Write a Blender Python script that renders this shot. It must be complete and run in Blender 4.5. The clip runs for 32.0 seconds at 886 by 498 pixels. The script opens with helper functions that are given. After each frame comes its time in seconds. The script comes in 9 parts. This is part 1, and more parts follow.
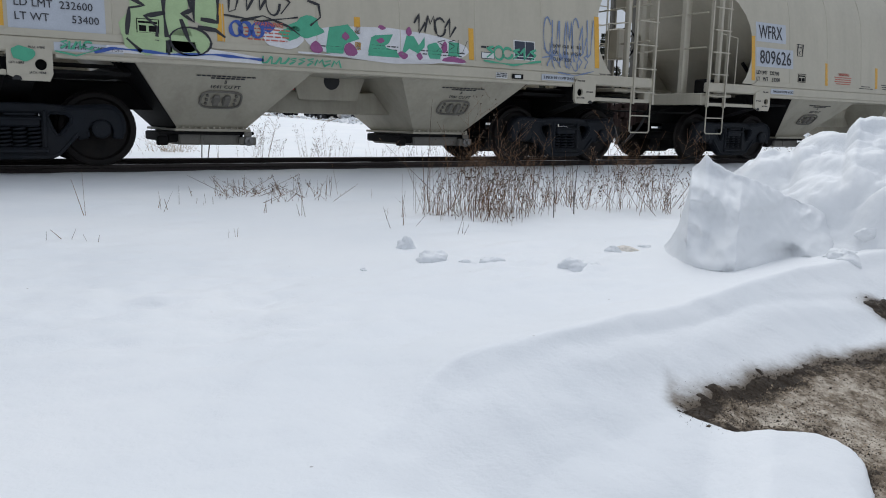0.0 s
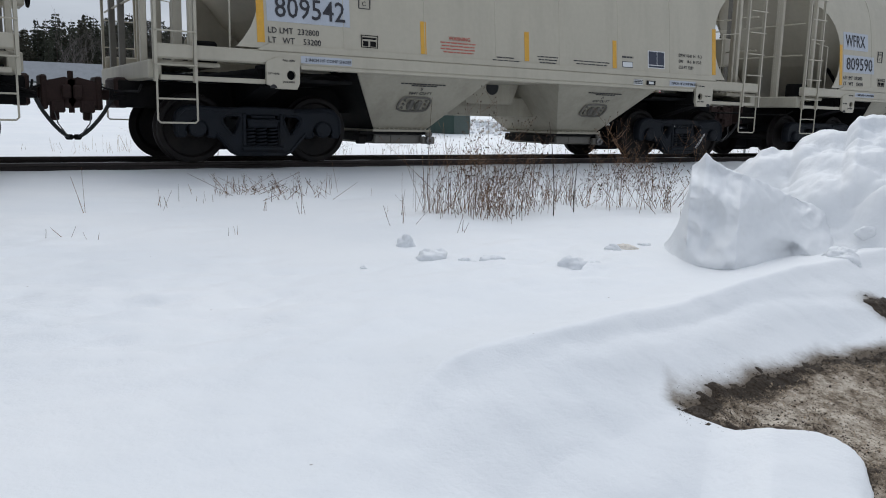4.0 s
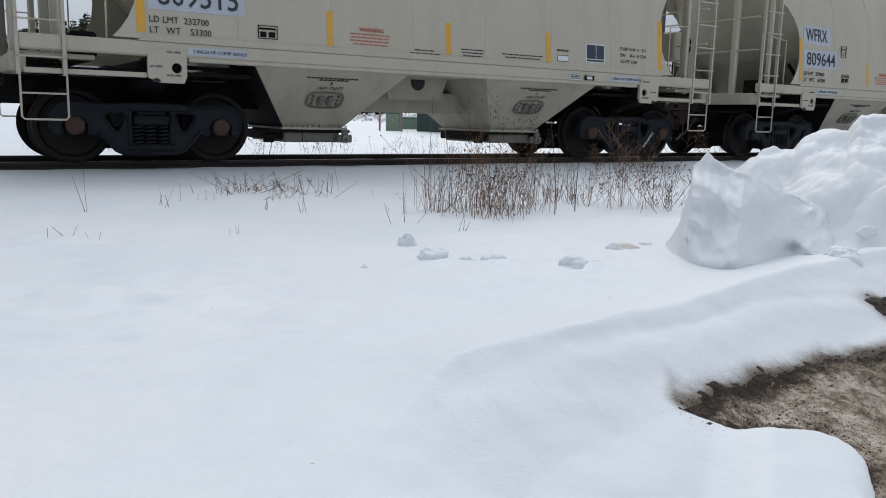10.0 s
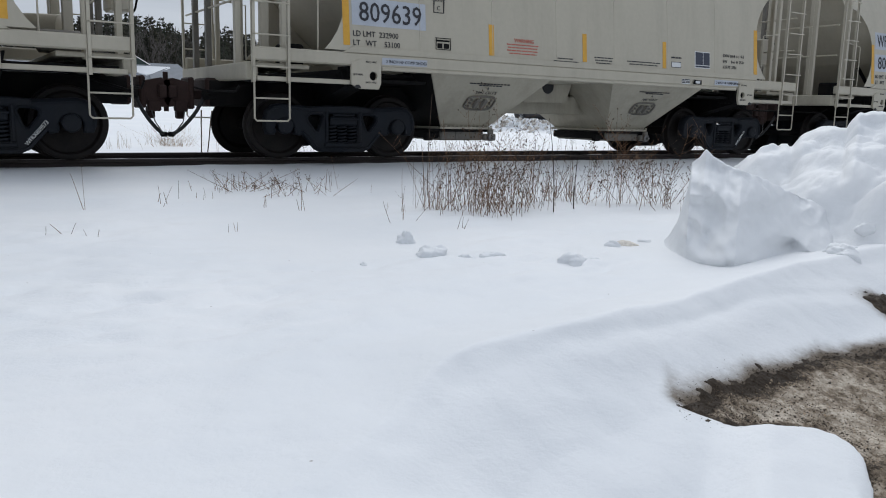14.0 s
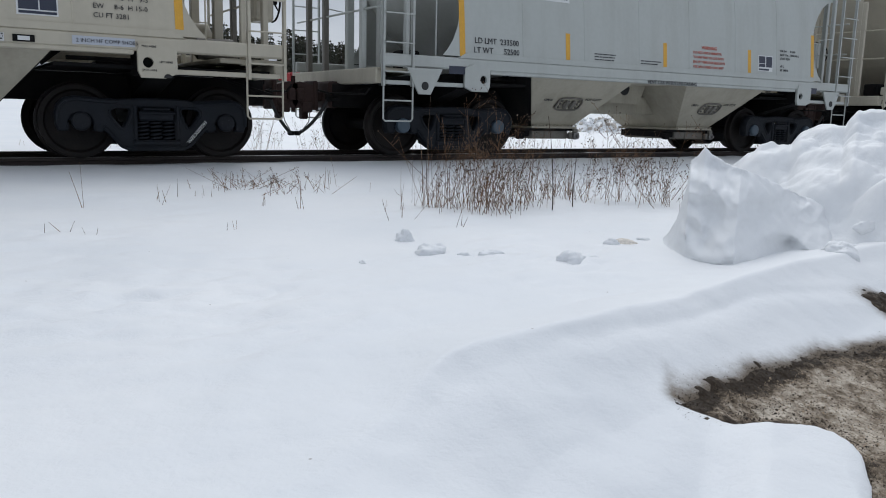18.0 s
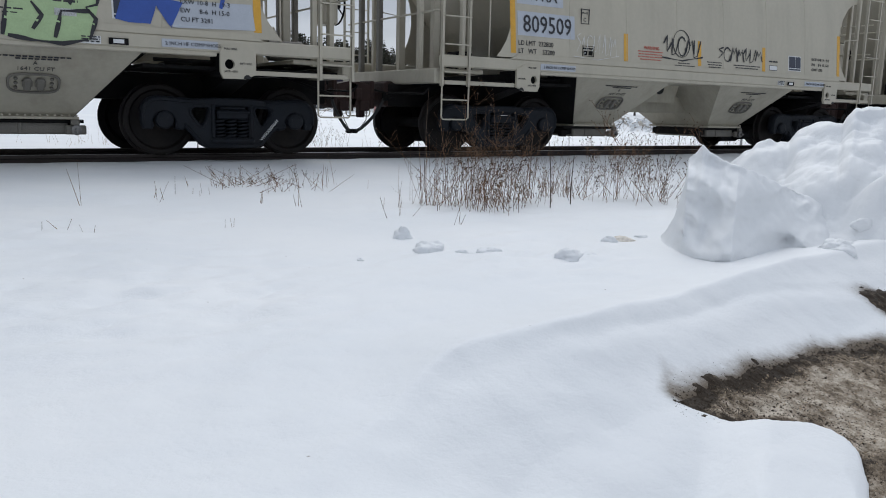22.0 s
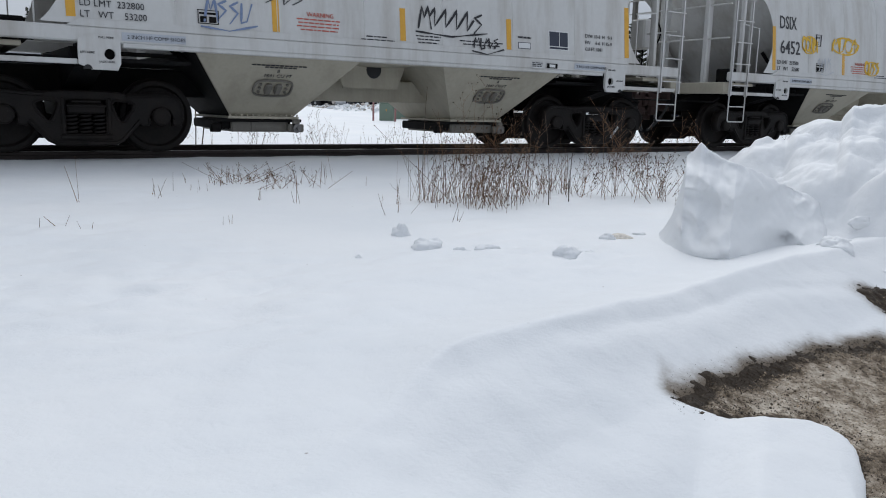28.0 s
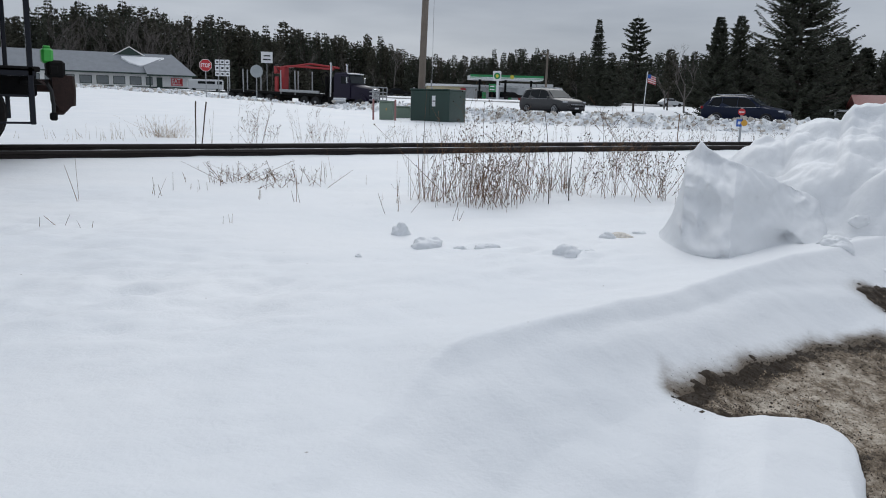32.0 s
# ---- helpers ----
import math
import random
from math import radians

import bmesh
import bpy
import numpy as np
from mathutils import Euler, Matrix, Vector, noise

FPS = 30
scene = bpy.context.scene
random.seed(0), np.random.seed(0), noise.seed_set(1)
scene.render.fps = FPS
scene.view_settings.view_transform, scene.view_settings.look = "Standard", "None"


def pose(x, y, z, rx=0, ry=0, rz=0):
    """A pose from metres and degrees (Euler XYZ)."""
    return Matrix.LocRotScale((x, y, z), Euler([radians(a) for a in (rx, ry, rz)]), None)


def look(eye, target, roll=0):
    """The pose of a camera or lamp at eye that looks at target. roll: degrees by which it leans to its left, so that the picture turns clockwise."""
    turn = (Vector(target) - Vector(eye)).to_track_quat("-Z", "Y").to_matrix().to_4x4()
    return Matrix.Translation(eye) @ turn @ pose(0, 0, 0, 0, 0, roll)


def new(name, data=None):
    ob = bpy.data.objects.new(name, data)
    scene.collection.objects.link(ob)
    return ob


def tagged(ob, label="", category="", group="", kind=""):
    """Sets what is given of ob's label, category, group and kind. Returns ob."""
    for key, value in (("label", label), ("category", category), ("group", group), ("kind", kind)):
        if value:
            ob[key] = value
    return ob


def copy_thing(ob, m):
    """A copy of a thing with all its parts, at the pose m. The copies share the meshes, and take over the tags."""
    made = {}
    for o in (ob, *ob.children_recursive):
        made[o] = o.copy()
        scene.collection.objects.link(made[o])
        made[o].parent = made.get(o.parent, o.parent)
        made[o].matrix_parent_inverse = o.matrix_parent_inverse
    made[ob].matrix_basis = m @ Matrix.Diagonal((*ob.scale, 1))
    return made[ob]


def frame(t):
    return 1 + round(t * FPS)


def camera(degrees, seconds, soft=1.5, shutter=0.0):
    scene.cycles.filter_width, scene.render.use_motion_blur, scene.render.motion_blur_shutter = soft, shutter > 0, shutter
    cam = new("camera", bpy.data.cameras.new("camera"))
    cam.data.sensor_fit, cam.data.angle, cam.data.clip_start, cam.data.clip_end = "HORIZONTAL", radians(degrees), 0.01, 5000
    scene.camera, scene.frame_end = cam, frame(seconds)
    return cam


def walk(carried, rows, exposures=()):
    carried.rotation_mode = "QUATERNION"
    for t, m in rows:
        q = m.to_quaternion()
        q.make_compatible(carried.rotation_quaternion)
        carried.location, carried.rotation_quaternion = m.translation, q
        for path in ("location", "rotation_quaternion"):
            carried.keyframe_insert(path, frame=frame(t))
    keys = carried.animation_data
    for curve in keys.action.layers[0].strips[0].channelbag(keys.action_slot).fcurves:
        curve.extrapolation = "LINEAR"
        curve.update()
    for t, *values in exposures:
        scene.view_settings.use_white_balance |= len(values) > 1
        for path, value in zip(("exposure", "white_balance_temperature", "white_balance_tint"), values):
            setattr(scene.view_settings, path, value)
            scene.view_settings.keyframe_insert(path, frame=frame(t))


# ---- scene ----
cam = camera(58.03, 32.0, soft=1.0)
EYE = Vector((0.0, -11.736, 0.65))
# seconds, azimuth to the right of the track's normal, tilt, lean (degrees)
AIM = [(0, 32.808, -9.094, 1.313), (1, 32.812, -9.119, 1.315), (2, 32.815, -9.164, 1.336), (3, 32.822, -9.205, 1.35),
       (4.5, 32.824, -9.240, 1.345), (6, 32.822, -9.269, 1.345), (7, 32.812, -9.290, 1.36), (8, 32.808, -9.300, 1.36),
       (9, 32.790, -9.308, 1.38), (10, 32.736, -9.302, 1.37), (11, 32.706, -9.312, 1.36), (12, 32.747, -9.366, 1.356),
       (13, 32.804, -9.434, 1.36), (14, 32.834, -9.475, 1.351), (15.5, 32.864, -9.520, 1.34), (17, 32.885, -9.580, 1.335),
       (18, 32.913, -9.613, 1.35), (19, 32.935, -9.650, 1.35), (20, 32.995, -9.716, 1.376), (21, 33.080, -9.785, 1.39),
       (22, 33.068, -9.788, 1.36), (23, 33.050, -9.800, 1.364), (24, 33.110, -9.850, 1.39), (25, 33.155, -9.920, 1.45),
       (26.5, 33.190, -9.970, 1.47), (28, 33.205, -9.990, 1.45), (29, 33.234, -10.026, 1.46), (30, 33.265, -10.070, 1.46),
       (31, 33.245, -10.066, 1.435), (32, 33.205, -10.060, 1.428)]


def aim(az, tilt, lean):
    a, b = radians(az), radians(tilt)
    way = Vector((math.sin(a) * math.cos(b), math.cos(a) * math.cos(b), math.sin(b)))
    return look(EYE, EYE + way, lean)


walk(cam, [(t, aim(a, b, c)) for t, a, b, c in AIM], [(0, 0.02), (30, 0.0), (31, -0.04), (32, -0.14)])

# ---- daylight: a closed grey cloud deck with a veiled sun ----
SUN_UP, SUN_AZ = radians(41), radians(36)
world = bpy.data.worlds.new("overcast_sky")
scene.world = world
world.use_nodes = True
wn, wl = world.node_tree.nodes, world.node_tree.links
bg = wn["Background"]
sky = wn.new("ShaderNodeTexSky")
sky.sky_type, sky.sun_disc = "NISHITA", False
sky.sun_elevation, sky.sun_rotation = SUN_UP, SUN_AZ
wco = wn.new("ShaderNodeTexCoord")
wmap = wn.new("ShaderNodeMapping")
wmap.inputs["Scale"].default_value = (1.3, 1.3, 7.0)
wno = wn.new("ShaderNodeTexNoise")
wno.inputs["Scale"].default_value, wno.inputs["Detail"].default_value, wno.inputs["Roughness"].default_value = 1.6, 7.0, 0.5
wra = wn.new("ShaderNodeValToRGB")
wra.color_ramp.elements[0].position, wra.color_ramp.elements[0].color = 0.33, (3.75, 4.2, 4.95, 1)
wra.color_ramp.elements[1].position, wra.color_ramp.elements[1].color = 0.68, (6.5, 7.0, 7.8, 1)
wmx = wn.new("ShaderNodeMix")
wmx.data_type = "RGBA"
wmx.inputs["Factor"].default_value = 0.93
wl.new(wco.outputs["Generated"], wmap.inputs["Vector"])
wl.new(wmap.outputs[0], wno.inputs["Vector"])
wl.new(wno.outputs["Fac"], wra.inputs["Fac"])
wl.new(sky.outputs[0], wmx.inputs["A"])
wl.new(wra.outputs[0], wmx.inputs["B"])
# the deck is dimmer towards the horizon, as closed cloud is
wse = wn.new("ShaderNodeSeparateXYZ")
wl.new(wco.outputs["Generated"], wse.inputs[0])
wel = wn.new("ShaderNodeMapRange")
wel.inputs[1].default_value, wel.inputs[2].default_value, wel.inputs[3].default_value, wel.inputs[4].default_value = 0.0, 0.8, 0.90, 1.18
wl.new(wse.outputs["Z"], wel.inputs[0])
wsc = wn.new("ShaderNodeVectorMath")
wsc.operation = "SCALE"
wl.new(wmx.outputs["Result"], wsc.inputs[0])
wl.new(wel.outputs[0], wsc.inputs["Scale"])
wl.new(wsc.outputs[0], bg.inputs["Color"])
bg.inputs["Strength"].default_value = 0.1
sun = new("sun", bpy.data.lights.new("sun", "SUN"))
sun.data.energy, sun.data.angle, sun.data.color = 1.4, radians(50), (0.97, 0.98, 0.98)
sun.matrix_basis = look((0, 0, 30), Vector((0, 0, 30)) - Vector((math.sin(SUN_AZ) * math.cos(SUN_UP), math.cos(SUN_AZ) * math.cos(SUN_UP), math.sin(SUN_UP))))


# ---- materials ----
def material(name, color, rough=0.6, metal=0.0, vary=0.12, scale=3.0, fine=60.0, bump=0.1, spec=0.5, dirt=None, dirt_amount=0.0, streak=False, island=0.0):
    """A surface with two scales of colour change, fine relief and, if asked, dirt in streaks or patches."""
    m = bpy.data.materials.new(name)
    m.use_nodes = True
    n, l = m.node_tree.nodes, m.node_tree.links
    b = n["Principled BSDF"]
    b.inputs["Roughness"].default_value, b.inputs["Metallic"].default_value = rough, metal
    b.inputs["Specular IOR Level"].default_value = spec
    co = n.new("ShaderNodeTexCoord")
    big = n.new("ShaderNodeTexNoise")
    big.inputs["Scale"].default_value, big.inputs["Detail"].default_value = scale, 5
    small = n.new("ShaderNodeTexNoise")
    small.inputs["Scale"].default_value, small.inputs["Detail"].default_value = fine, 4
    l.new(co.outputs["Object"], big.inputs["Vector"])
    l.new(co.outputs["Object"], small.inputs["Vector"])
    add = n.new("ShaderNodeMath")
    add.operation = "ADD"
    l.new(big.outputs["Fac"], add.inputs[0])
    l.new(small.outputs["Fac"], add.inputs[1])
    mr = n.new("ShaderNodeMapRange")
    mr.inputs[1].default_value, mr.inputs[2].default_value = 0.6, 1.4
    mr.inputs[3].default_value, mr.inputs[4].default_value = 1 - vary, 1 + vary
    l.new(add.outputs[0], mr.inputs[0])
    hsv = n.new("ShaderNodeHueSaturation")
    hsv.inputs["Color"].default_value = (*color, 1)
    l.new(mr.outputs[0], hsv.inputs["Value"])
    out = hsv.outputs[0]
    if island:
        rnd = n.new("ShaderNodeNewGeometry")
        r2 = n.new("ShaderNodeMapRange")
        r2.inputs[3].default_value, r2.inputs[4].default_value = 1 - island, 1 + island
        l.new(rnd.outputs["Random Per Island"], r2.inputs[0])
        h2 = n.new("ShaderNodeHueSaturation")
        l.new(out, h2.inputs["Color"])
        l.new(r2.outputs[0], h2.inputs["Value"])
        out = h2.outputs[0]
    if dirt:
        dn = n.new("ShaderNodeTexNoise")
        dn.inputs["Scale"].default_value, dn.inputs["Detail"].default_value, dn.inputs["Roughness"].default_value = 1.0, 8, 0.65
        mp = n.new("ShaderNodeMapping")
        mp.inputs["Scale"].default_value = (2.6, 2.6, 0.32) if streak else (2.5, 2.5, 2.5)
        l.new(co.outputs["Object"], mp.inputs["Vector"])
        l.new(mp.outputs[0], dn.inputs["Vector"])
        dr = n.new("ShaderNodeMapRange")
        dr.inputs[1].default_value, dr.inputs[2].default_value, dr.inputs[4].default_value = 0.45, 0.8, dirt_amount
        l.new(dn.outputs["Fac"], dr.inputs[0])
        dm = n.new("ShaderNodeMix")
        dm.data_type = "RGBA"
        l.new(dr.outputs[0], dm.inputs["Factor"])
        l.new(out, dm.inputs["A"])
        dm.inputs["B"].default_value = (*dirt, 1)
        out = dm.outputs["Result"]
    l.new(out, b.inputs["Base Color"])
    if bump:
        bp = n.new("ShaderNodeBump")
        bp.inputs["Strength"].default_value, bp.inputs["Distance"].default_value = bump, 0.02
        l.new(small.outputs["Fac"], bp.inputs["Height"])
        l.new(bp.outputs[0], b.inputs["Normal"])
    return m


M_BEIGE = material("beige_car_paint", (0.44, 0.405, 0.325), 0.45, vary=0.05, scale=0.9, fine=14, bump=0.03, dirt=(0.22, 0.19, 0.15), dirt_amount=0.28, streak=True)
M_WHITE = material("white_car_paint", (0.55, 0.55, 0.54), 0.45, vary=0.05, scale=0.9, fine=14, bump=0.03, dirt=(0.23, 0.19, 0.145), dirt_amount=0.6, streak=True)
M_GREY = material("pale_green_grey_car_paint", (0.405, 0.425, 0.405), 0.4, vary=0.04, scale=0.9, fine=14, bump=0.03, dirt=(0.22, 0.2, 0.17), dirt_amount=0.3, streak=True)
M_HOPPER = material("beige_hopper_paint", (0.405, 0.375, 0.30), 0.55, vary=0.07, scale=1.2, fine=18, bump=0.05, dirt=(0.17, 0.14, 0.10), dirt_amount=0.5, streak=True)
# grimy black steel; on the hopper underframes the black also carries painted shade
M_DARK = material("grimy_and_shaded_black_steel", (0.007, 0.007, 0.0075), 0.75, 0.0, vary=0.35, scale=5, fine=50, bump=0.2, spec=0.12, dirt=(0.022, 0.018, 0.015), dirt_amount=0.6)
M_TRUCK = material("blue_black_cast_steel", (0.0085, 0.011, 0.0155), 0.6, 0.0, vary=0.3, scale=6, fine=70, bump=0.3, spec=0.2, dirt=(0.024, 0.021, 0.019), dirt_amount=0.35)
M_WHEEL = material("brown_black_wheel_steel", (0.0095, 0.0080, 0.0075), 0.6, 0.0, vary=0.35, scale=5, fine=40, bump=0.2, spec=0.18, dirt=(0.026, 0.018, 0.013), dirt_amount=0.45)
M_BRIGHT = material("worn_bright_steel", (0.20, 0.195, 0.19), 0.4, 0.8, vary=0.2, scale=8)
M_RUST = material("rusty_coupler_steel", (0.030, 0.014, 0.011), 0.8, 0.2, vary=0.4, scale=9, fine=60, bump=0.35)
M_GALVCHAIN = material("dull_chain_steel", (0.16, 0.16, 0.16), 0.5, 0.5, vary=0.2, scale=20)
M_RUBBER = material("black_rubber", (0.012, 0.012, 0.013), 0.6, vary=0.2, scale=10)
M_RAIL = material("dark_rusted_rail", (0.020, 0.014, 0.012), 0.8, 0.0, vary=0.35, scale=4, fine=60, bump=0.3)
M_ORANGE = material("amber_reflective_tape", (0.62, 0.33, 0.035), 0.4, vary=0.12, scale=12, fine=90, bump=0.05)
M_INK = material("black_stencil_paint", (0.022, 0.022, 0.028), 0.55, vary=0.2, scale=14)
M_REDINK = material("faded_red_stencil_paint", (0.45, 0.10, 0.07), 0.6, vary=0.2, scale=14)
M_PATCH = material("pale_blue_repaint_patch", (0.42, 0.45, 0.50), 0.5, vary=0.08, scale=5)
M_STICKER = material("white_sticker", (0.62, 0.63, 0.63), 0.45, vary=0.05, scale=8)
M_NAVY = material("navy_sticker_print", (0.022, 0.028, 0.05), 0.4, vary=0.1, scale=8)
M_BLACKTANK = material("glossy_black_tank_paint", (0.005, 0.0065, 0.012), 0.2, vary=0.15, scale=1.5, fine=20, bump=0.01, spec=0.24, dirt=(0.03, 0.03, 0.03), dirt_amount=0.2, streak=True)
M_YELLOW = material("yellow_stencil_paint", (0.62, 0.52, 0.06), 0.5, vary=0.12, scale=10)
M_GOLD = material("faded_gold_stencil_paint", (0.50, 0.30, 0.07), 0.55, vary=0.15, scale=10)


def snow_material():
    m = bpy.data.materials.new("old_snow")
    m.use_nodes = True
    n, l = m.node_tree.nodes, m.node_tree.links
    b = n["Principled BSDF"]
    b.inputs["Roughness"].default_value, b.inputs["Specular IOR Level"].default_value = 0.55, 0.25
    co = n.new("ShaderNodeNewGeometry")
    big = n.new("ShaderNodeTexNoise")
    big.inputs["Scale"].default_value, big.inputs["Detail"].default_value = 0.7, 6
    cr = n.new("ShaderNodeValToRGB")
    cr.color_ramp.elements[0].position, cr.color_ramp.elements[0].color = 0.3, (0.755, 0.775, 0.795, 1)
    cr.color_ramp.elements[1].position, cr.color_ramp.elements[1].color = 0.7, (0.82, 0.828, 0.835, 1)
    grain = n.new("ShaderNodeTexNoise")
    grain.inputs["Scale"].default_value, grain.inputs["Detail"].default_value, grain.inputs["Roughness"].default_value = 55, 5, 0.7
    mid = n.new("ShaderNodeTexNoise")
    mid.inputs["Scale"].default_value, mid.inputs["Detail"].default_value = 6, 5
    # sparse dark specks of blown grit
    vo = n.new("ShaderNodeTexVoronoi")
    vo.inputs["Scale"].default_value = 5.0
    sp = n.new("ShaderNodeMapRange")
    sp.inputs[1].default_value, sp.inputs[2].default_value, sp.inputs[3].default_value, sp.inputs[4].default_value = 0.012, 0.03, 0.6, 0.0
    mx = n.new("ShaderNodeMix")
    mx.data_type = "RGBA"
    mx.inputs["B"].default_value = (0.16, 0.12, 0.09, 1)
    for t in (big, grain, mid, vo):
        l.new(co.outputs["Position"], t.inputs["Vector"])
    l.new(big.outputs["Fac"], cr.inputs["Fac"])
    l.new(vo.outputs["Distance"], sp.inputs[0])
    l.new(sp.outputs[0], mx.inputs["Factor"])
    l.new(cr.outputs[0], mx.inputs["A"])
    at = n.new("ShaderNodeAttribute")
    at.attribute_name = "stain"
    sn = n.new("ShaderNodeTexNoise")
    sn.inputs["Scale"].default_value, sn.inputs["Detail"].default_value, sn.inputs["Roughness"].default_value = 38, 8, 0.72
    l.new(co.outputs["Position"], sn.inputs["Vector"])
    sa = n.new("ShaderNodeMath")
    sa.operation = "ADD"
    l.new(at.outputs["Fac"], sa.inputs[0])
    l.new(sn.outputs["Fac"], sa.inputs[1])
    sr = n.new("ShaderNodeMapRange")
    sr.inputs[1].default_value, sr.inputs[2].default_value = 0.62, 1.40
    l.new(sa.outputs[0], sr.inputs[0])
    sm = n.new("ShaderNodeMath")
    sm.operation = "MULTIPLY"
    l.new(sr.outputs[0], sm.inputs[0])
    l.new(at.outputs["Fac"], sm.inputs[1])
    my = n.new("ShaderNodeMix")
    my.data_type = "RGBA"
    my.inputs["B"].default_value = (0.15, 0.115, 0.08, 1)
    l.new(sm.outputs[0], my.inputs["Factor"])
    l.new(mx.outputs["Result"], my.inputs["A"])
    l.new(my.outputs["Result"], b.inputs["Base Color"])
    ad = n.new("ShaderNodeMath")
    ad.operation = "MULTIPLY_ADD"
    l.new(mid.outputs["Fac"], ad.inputs[0])
    ad.inputs[1].default_value = 5.0
    l.new(grain.outputs["Fac"], ad.inputs[2])
    bp = n.new("ShaderNodeBump")
    bp.inputs["Strength"].default_value, bp.inputs["Distance"].default_value = 0.19, 0.016
    l.new(ad.outputs[0], bp.inputs["Height"])
    l.new(bp.outputs[0], b.inputs["Normal"])
    return m


M_SNOW = snow_material()


# ---- mesh building ----
class Shape:
    """Vertices and faces gathered for one mesh."""

    def __init__(self):
        self.v, self.f = [], []

    def put(self, verts, faces, m=None):
        k = len(self.v)
        self.v += [tuple(m @ Vector(p)) for p in verts] if m else [tuple(p) for p in verts]
        self.f += [tuple(i + k for i in f) for f in faces]
        return self

    def box(self, x0, x1, y0, y1, z0, z1, b=0.008, m=None):
        """A box with chamfered edges."""
        b = min(b, (x1 - x0) * 0.3, (y1 - y0) * 0.3, (z1 - z0) * 0.3)
        c, h = ((x0 + x1) / 2, (y0 + y1) / 2, (z0 + z1) / 2), ((x1 - x0) / 2, (y1 - y0) / 2, (z1 - z0) / 2)
        vs, ix = [], {}
        for sx in (-1, 1):
            for sy in (-1, 1):
                for sz in (-1, 1):
                    for a in range(3):
                        s = (sx, sy, sz)
                        ix[s, a] = len(vs)
                        vs.append([c[i] + s[i] * (h[i] - (0 if i == a else b)) for i in range(3)])
        fs = []
        for a in range(3):
            o = [i for i in range(3) if i != a]
            for sg in (-1, 1):
                q = []
                for u, w in ((-1, -1), (1, -1), (1, 1), (-1, 1)):
                    s = [0, 0, 0]
                    s[a], s[o[0]], s[o[1]] = sg, u, w
                    q.append(ix[tuple(s), a])
                fs.append(q if (sg > 0) == (a != 1) else q[::-1])
            for u in (-1, 1):
                for w in (-1, 1):
                    s0, s1 = [0, 0, 0], [0, 0, 0]
                    s0[a], s1[a] = -1, 1
                    s0[o[0]] = s1[o[0]] = u
                    s0[o[1]] = s1[o[1]] = w
                    q = [ix[tuple(s0), o[0]], ix[tuple(s1), o[0]], ix[tuple(s1), o[1]], ix[tuple(s0), o[1]]]
                    fs.append(q if (u * w > 0) == (a != 1) else q[::-1])
        for sx in (-1, 1):
            for sy in (-1, 1):
                for sz in (-1, 1):
                    s = (sx, sy, sz)
                    q = [ix[s, 0], ix[s, 1], ix[s, 2]]
                    fs.append(q if sx * sy * sz > 0 else q[::-1])
        return self.put(vs, fs, m)

    def tube(self, pts, r, n=6, closed=True, taper=None):
        """A round bar along points; taper: the radius at its end."""
        pts = [Vector(p) for p in pts]
        k, vs, fs = len(pts), [], []
        side = None
        for i, p in enumerate(pts):
            d = (pts[min(i + 1, k - 1)] - pts[max(i - 1, 0)]).normalized()
            if side is None:
                side = d.cross(Vector((0, 0, 1)) if abs(d.z) < 0.9 else Vector((1, 0, 0))).normalized()
            else:
                side = (side - d * side.dot(d)).normalized()
            up = d.cross(side)
            rr = r if taper is None else r + (taper - r) * i / max(1, k - 1)
            vs += [p + (side * math.cos(a) + up * math.sin(a)) * rr for a in (2 * math.pi * j / n for j in range(n))]
        for i in range(k - 1):
            fs += [(i * n + j, i * n + (j + 1) % n, (i + 1) * n + (j + 1) % n, (i + 1) * n + j) for j in range(n)]
        if closed:
            fs += [tuple(range(n - 1, -1, -1)), tuple((k - 1) * n + j for j in range(n))]
        return self.put(vs, fs)

    def lathe(self, profile, n=24, m=None):
        """A turned body about the y axis from (radius, y) pairs."""
        vs, fs, k = [], [], len(profile)
        for r, y in profile:
            vs += [(r * math.cos(a), y, r * math.sin(a)) for a in (2 * math.pi * j / n for j in range(n))]
        for i in range(k - 1):
            fs += [(i * n + j, (i + 1) * n + j, (i + 1) * n + (j + 1) % n, i * n + (j + 1) % n) for j in range(n)]
        fs += [tuple(range(n)), tuple((k - 1) * n + j for j in range(n - 1, -1, -1))]
        return self.put(vs, fs, m)

    def plate(self, outline, y0, y1, m=None):
        """A flat plate: an outline in x and z, from y0 to y1."""
        n = len(outline)
        vs = [(x, y0, z) for x, z in outline] + [(x, y1, z) for x, z in outline]
        fs = [tuple(range(n)), tuple(range(2 * n - 1, n - 1, -1))] + [(i + n, (i + 1) % n + n, (i + 1) % n, i) for i in range(n)]
        return self.put(vs, fs, m)

    def loft(self, rings, cap=True):
        """Rings with equal counts of points, joined in turn."""
        n, vs, fs = len(rings[0]), [], []
        for r in rings:
            vs += r
        for i in range(len(rings) - 1):
            fs += [(i * n + j, i * n + (j + 1) % n, (i + 1) * n + (j + 1) % n, (i + 1) * n + j) for j in range(n)]
        if cap:
            fs += [tuple(range(n - 1, -1, -1)), tuple((len(rings) - 1) * n + j for j in range(n))]
        return self.put(vs, fs)

    def mesh(self, name, mat, smooth=False):
        me = bpy.data.meshes.new(name)
        me.from_pydata(self.v, [], self.f)
        me.materials.append(mat)
        if smooth:
            me.shade_smooth()
            me.set_sharp_from_angle(angle=radians(38))
        me.update()
        return me


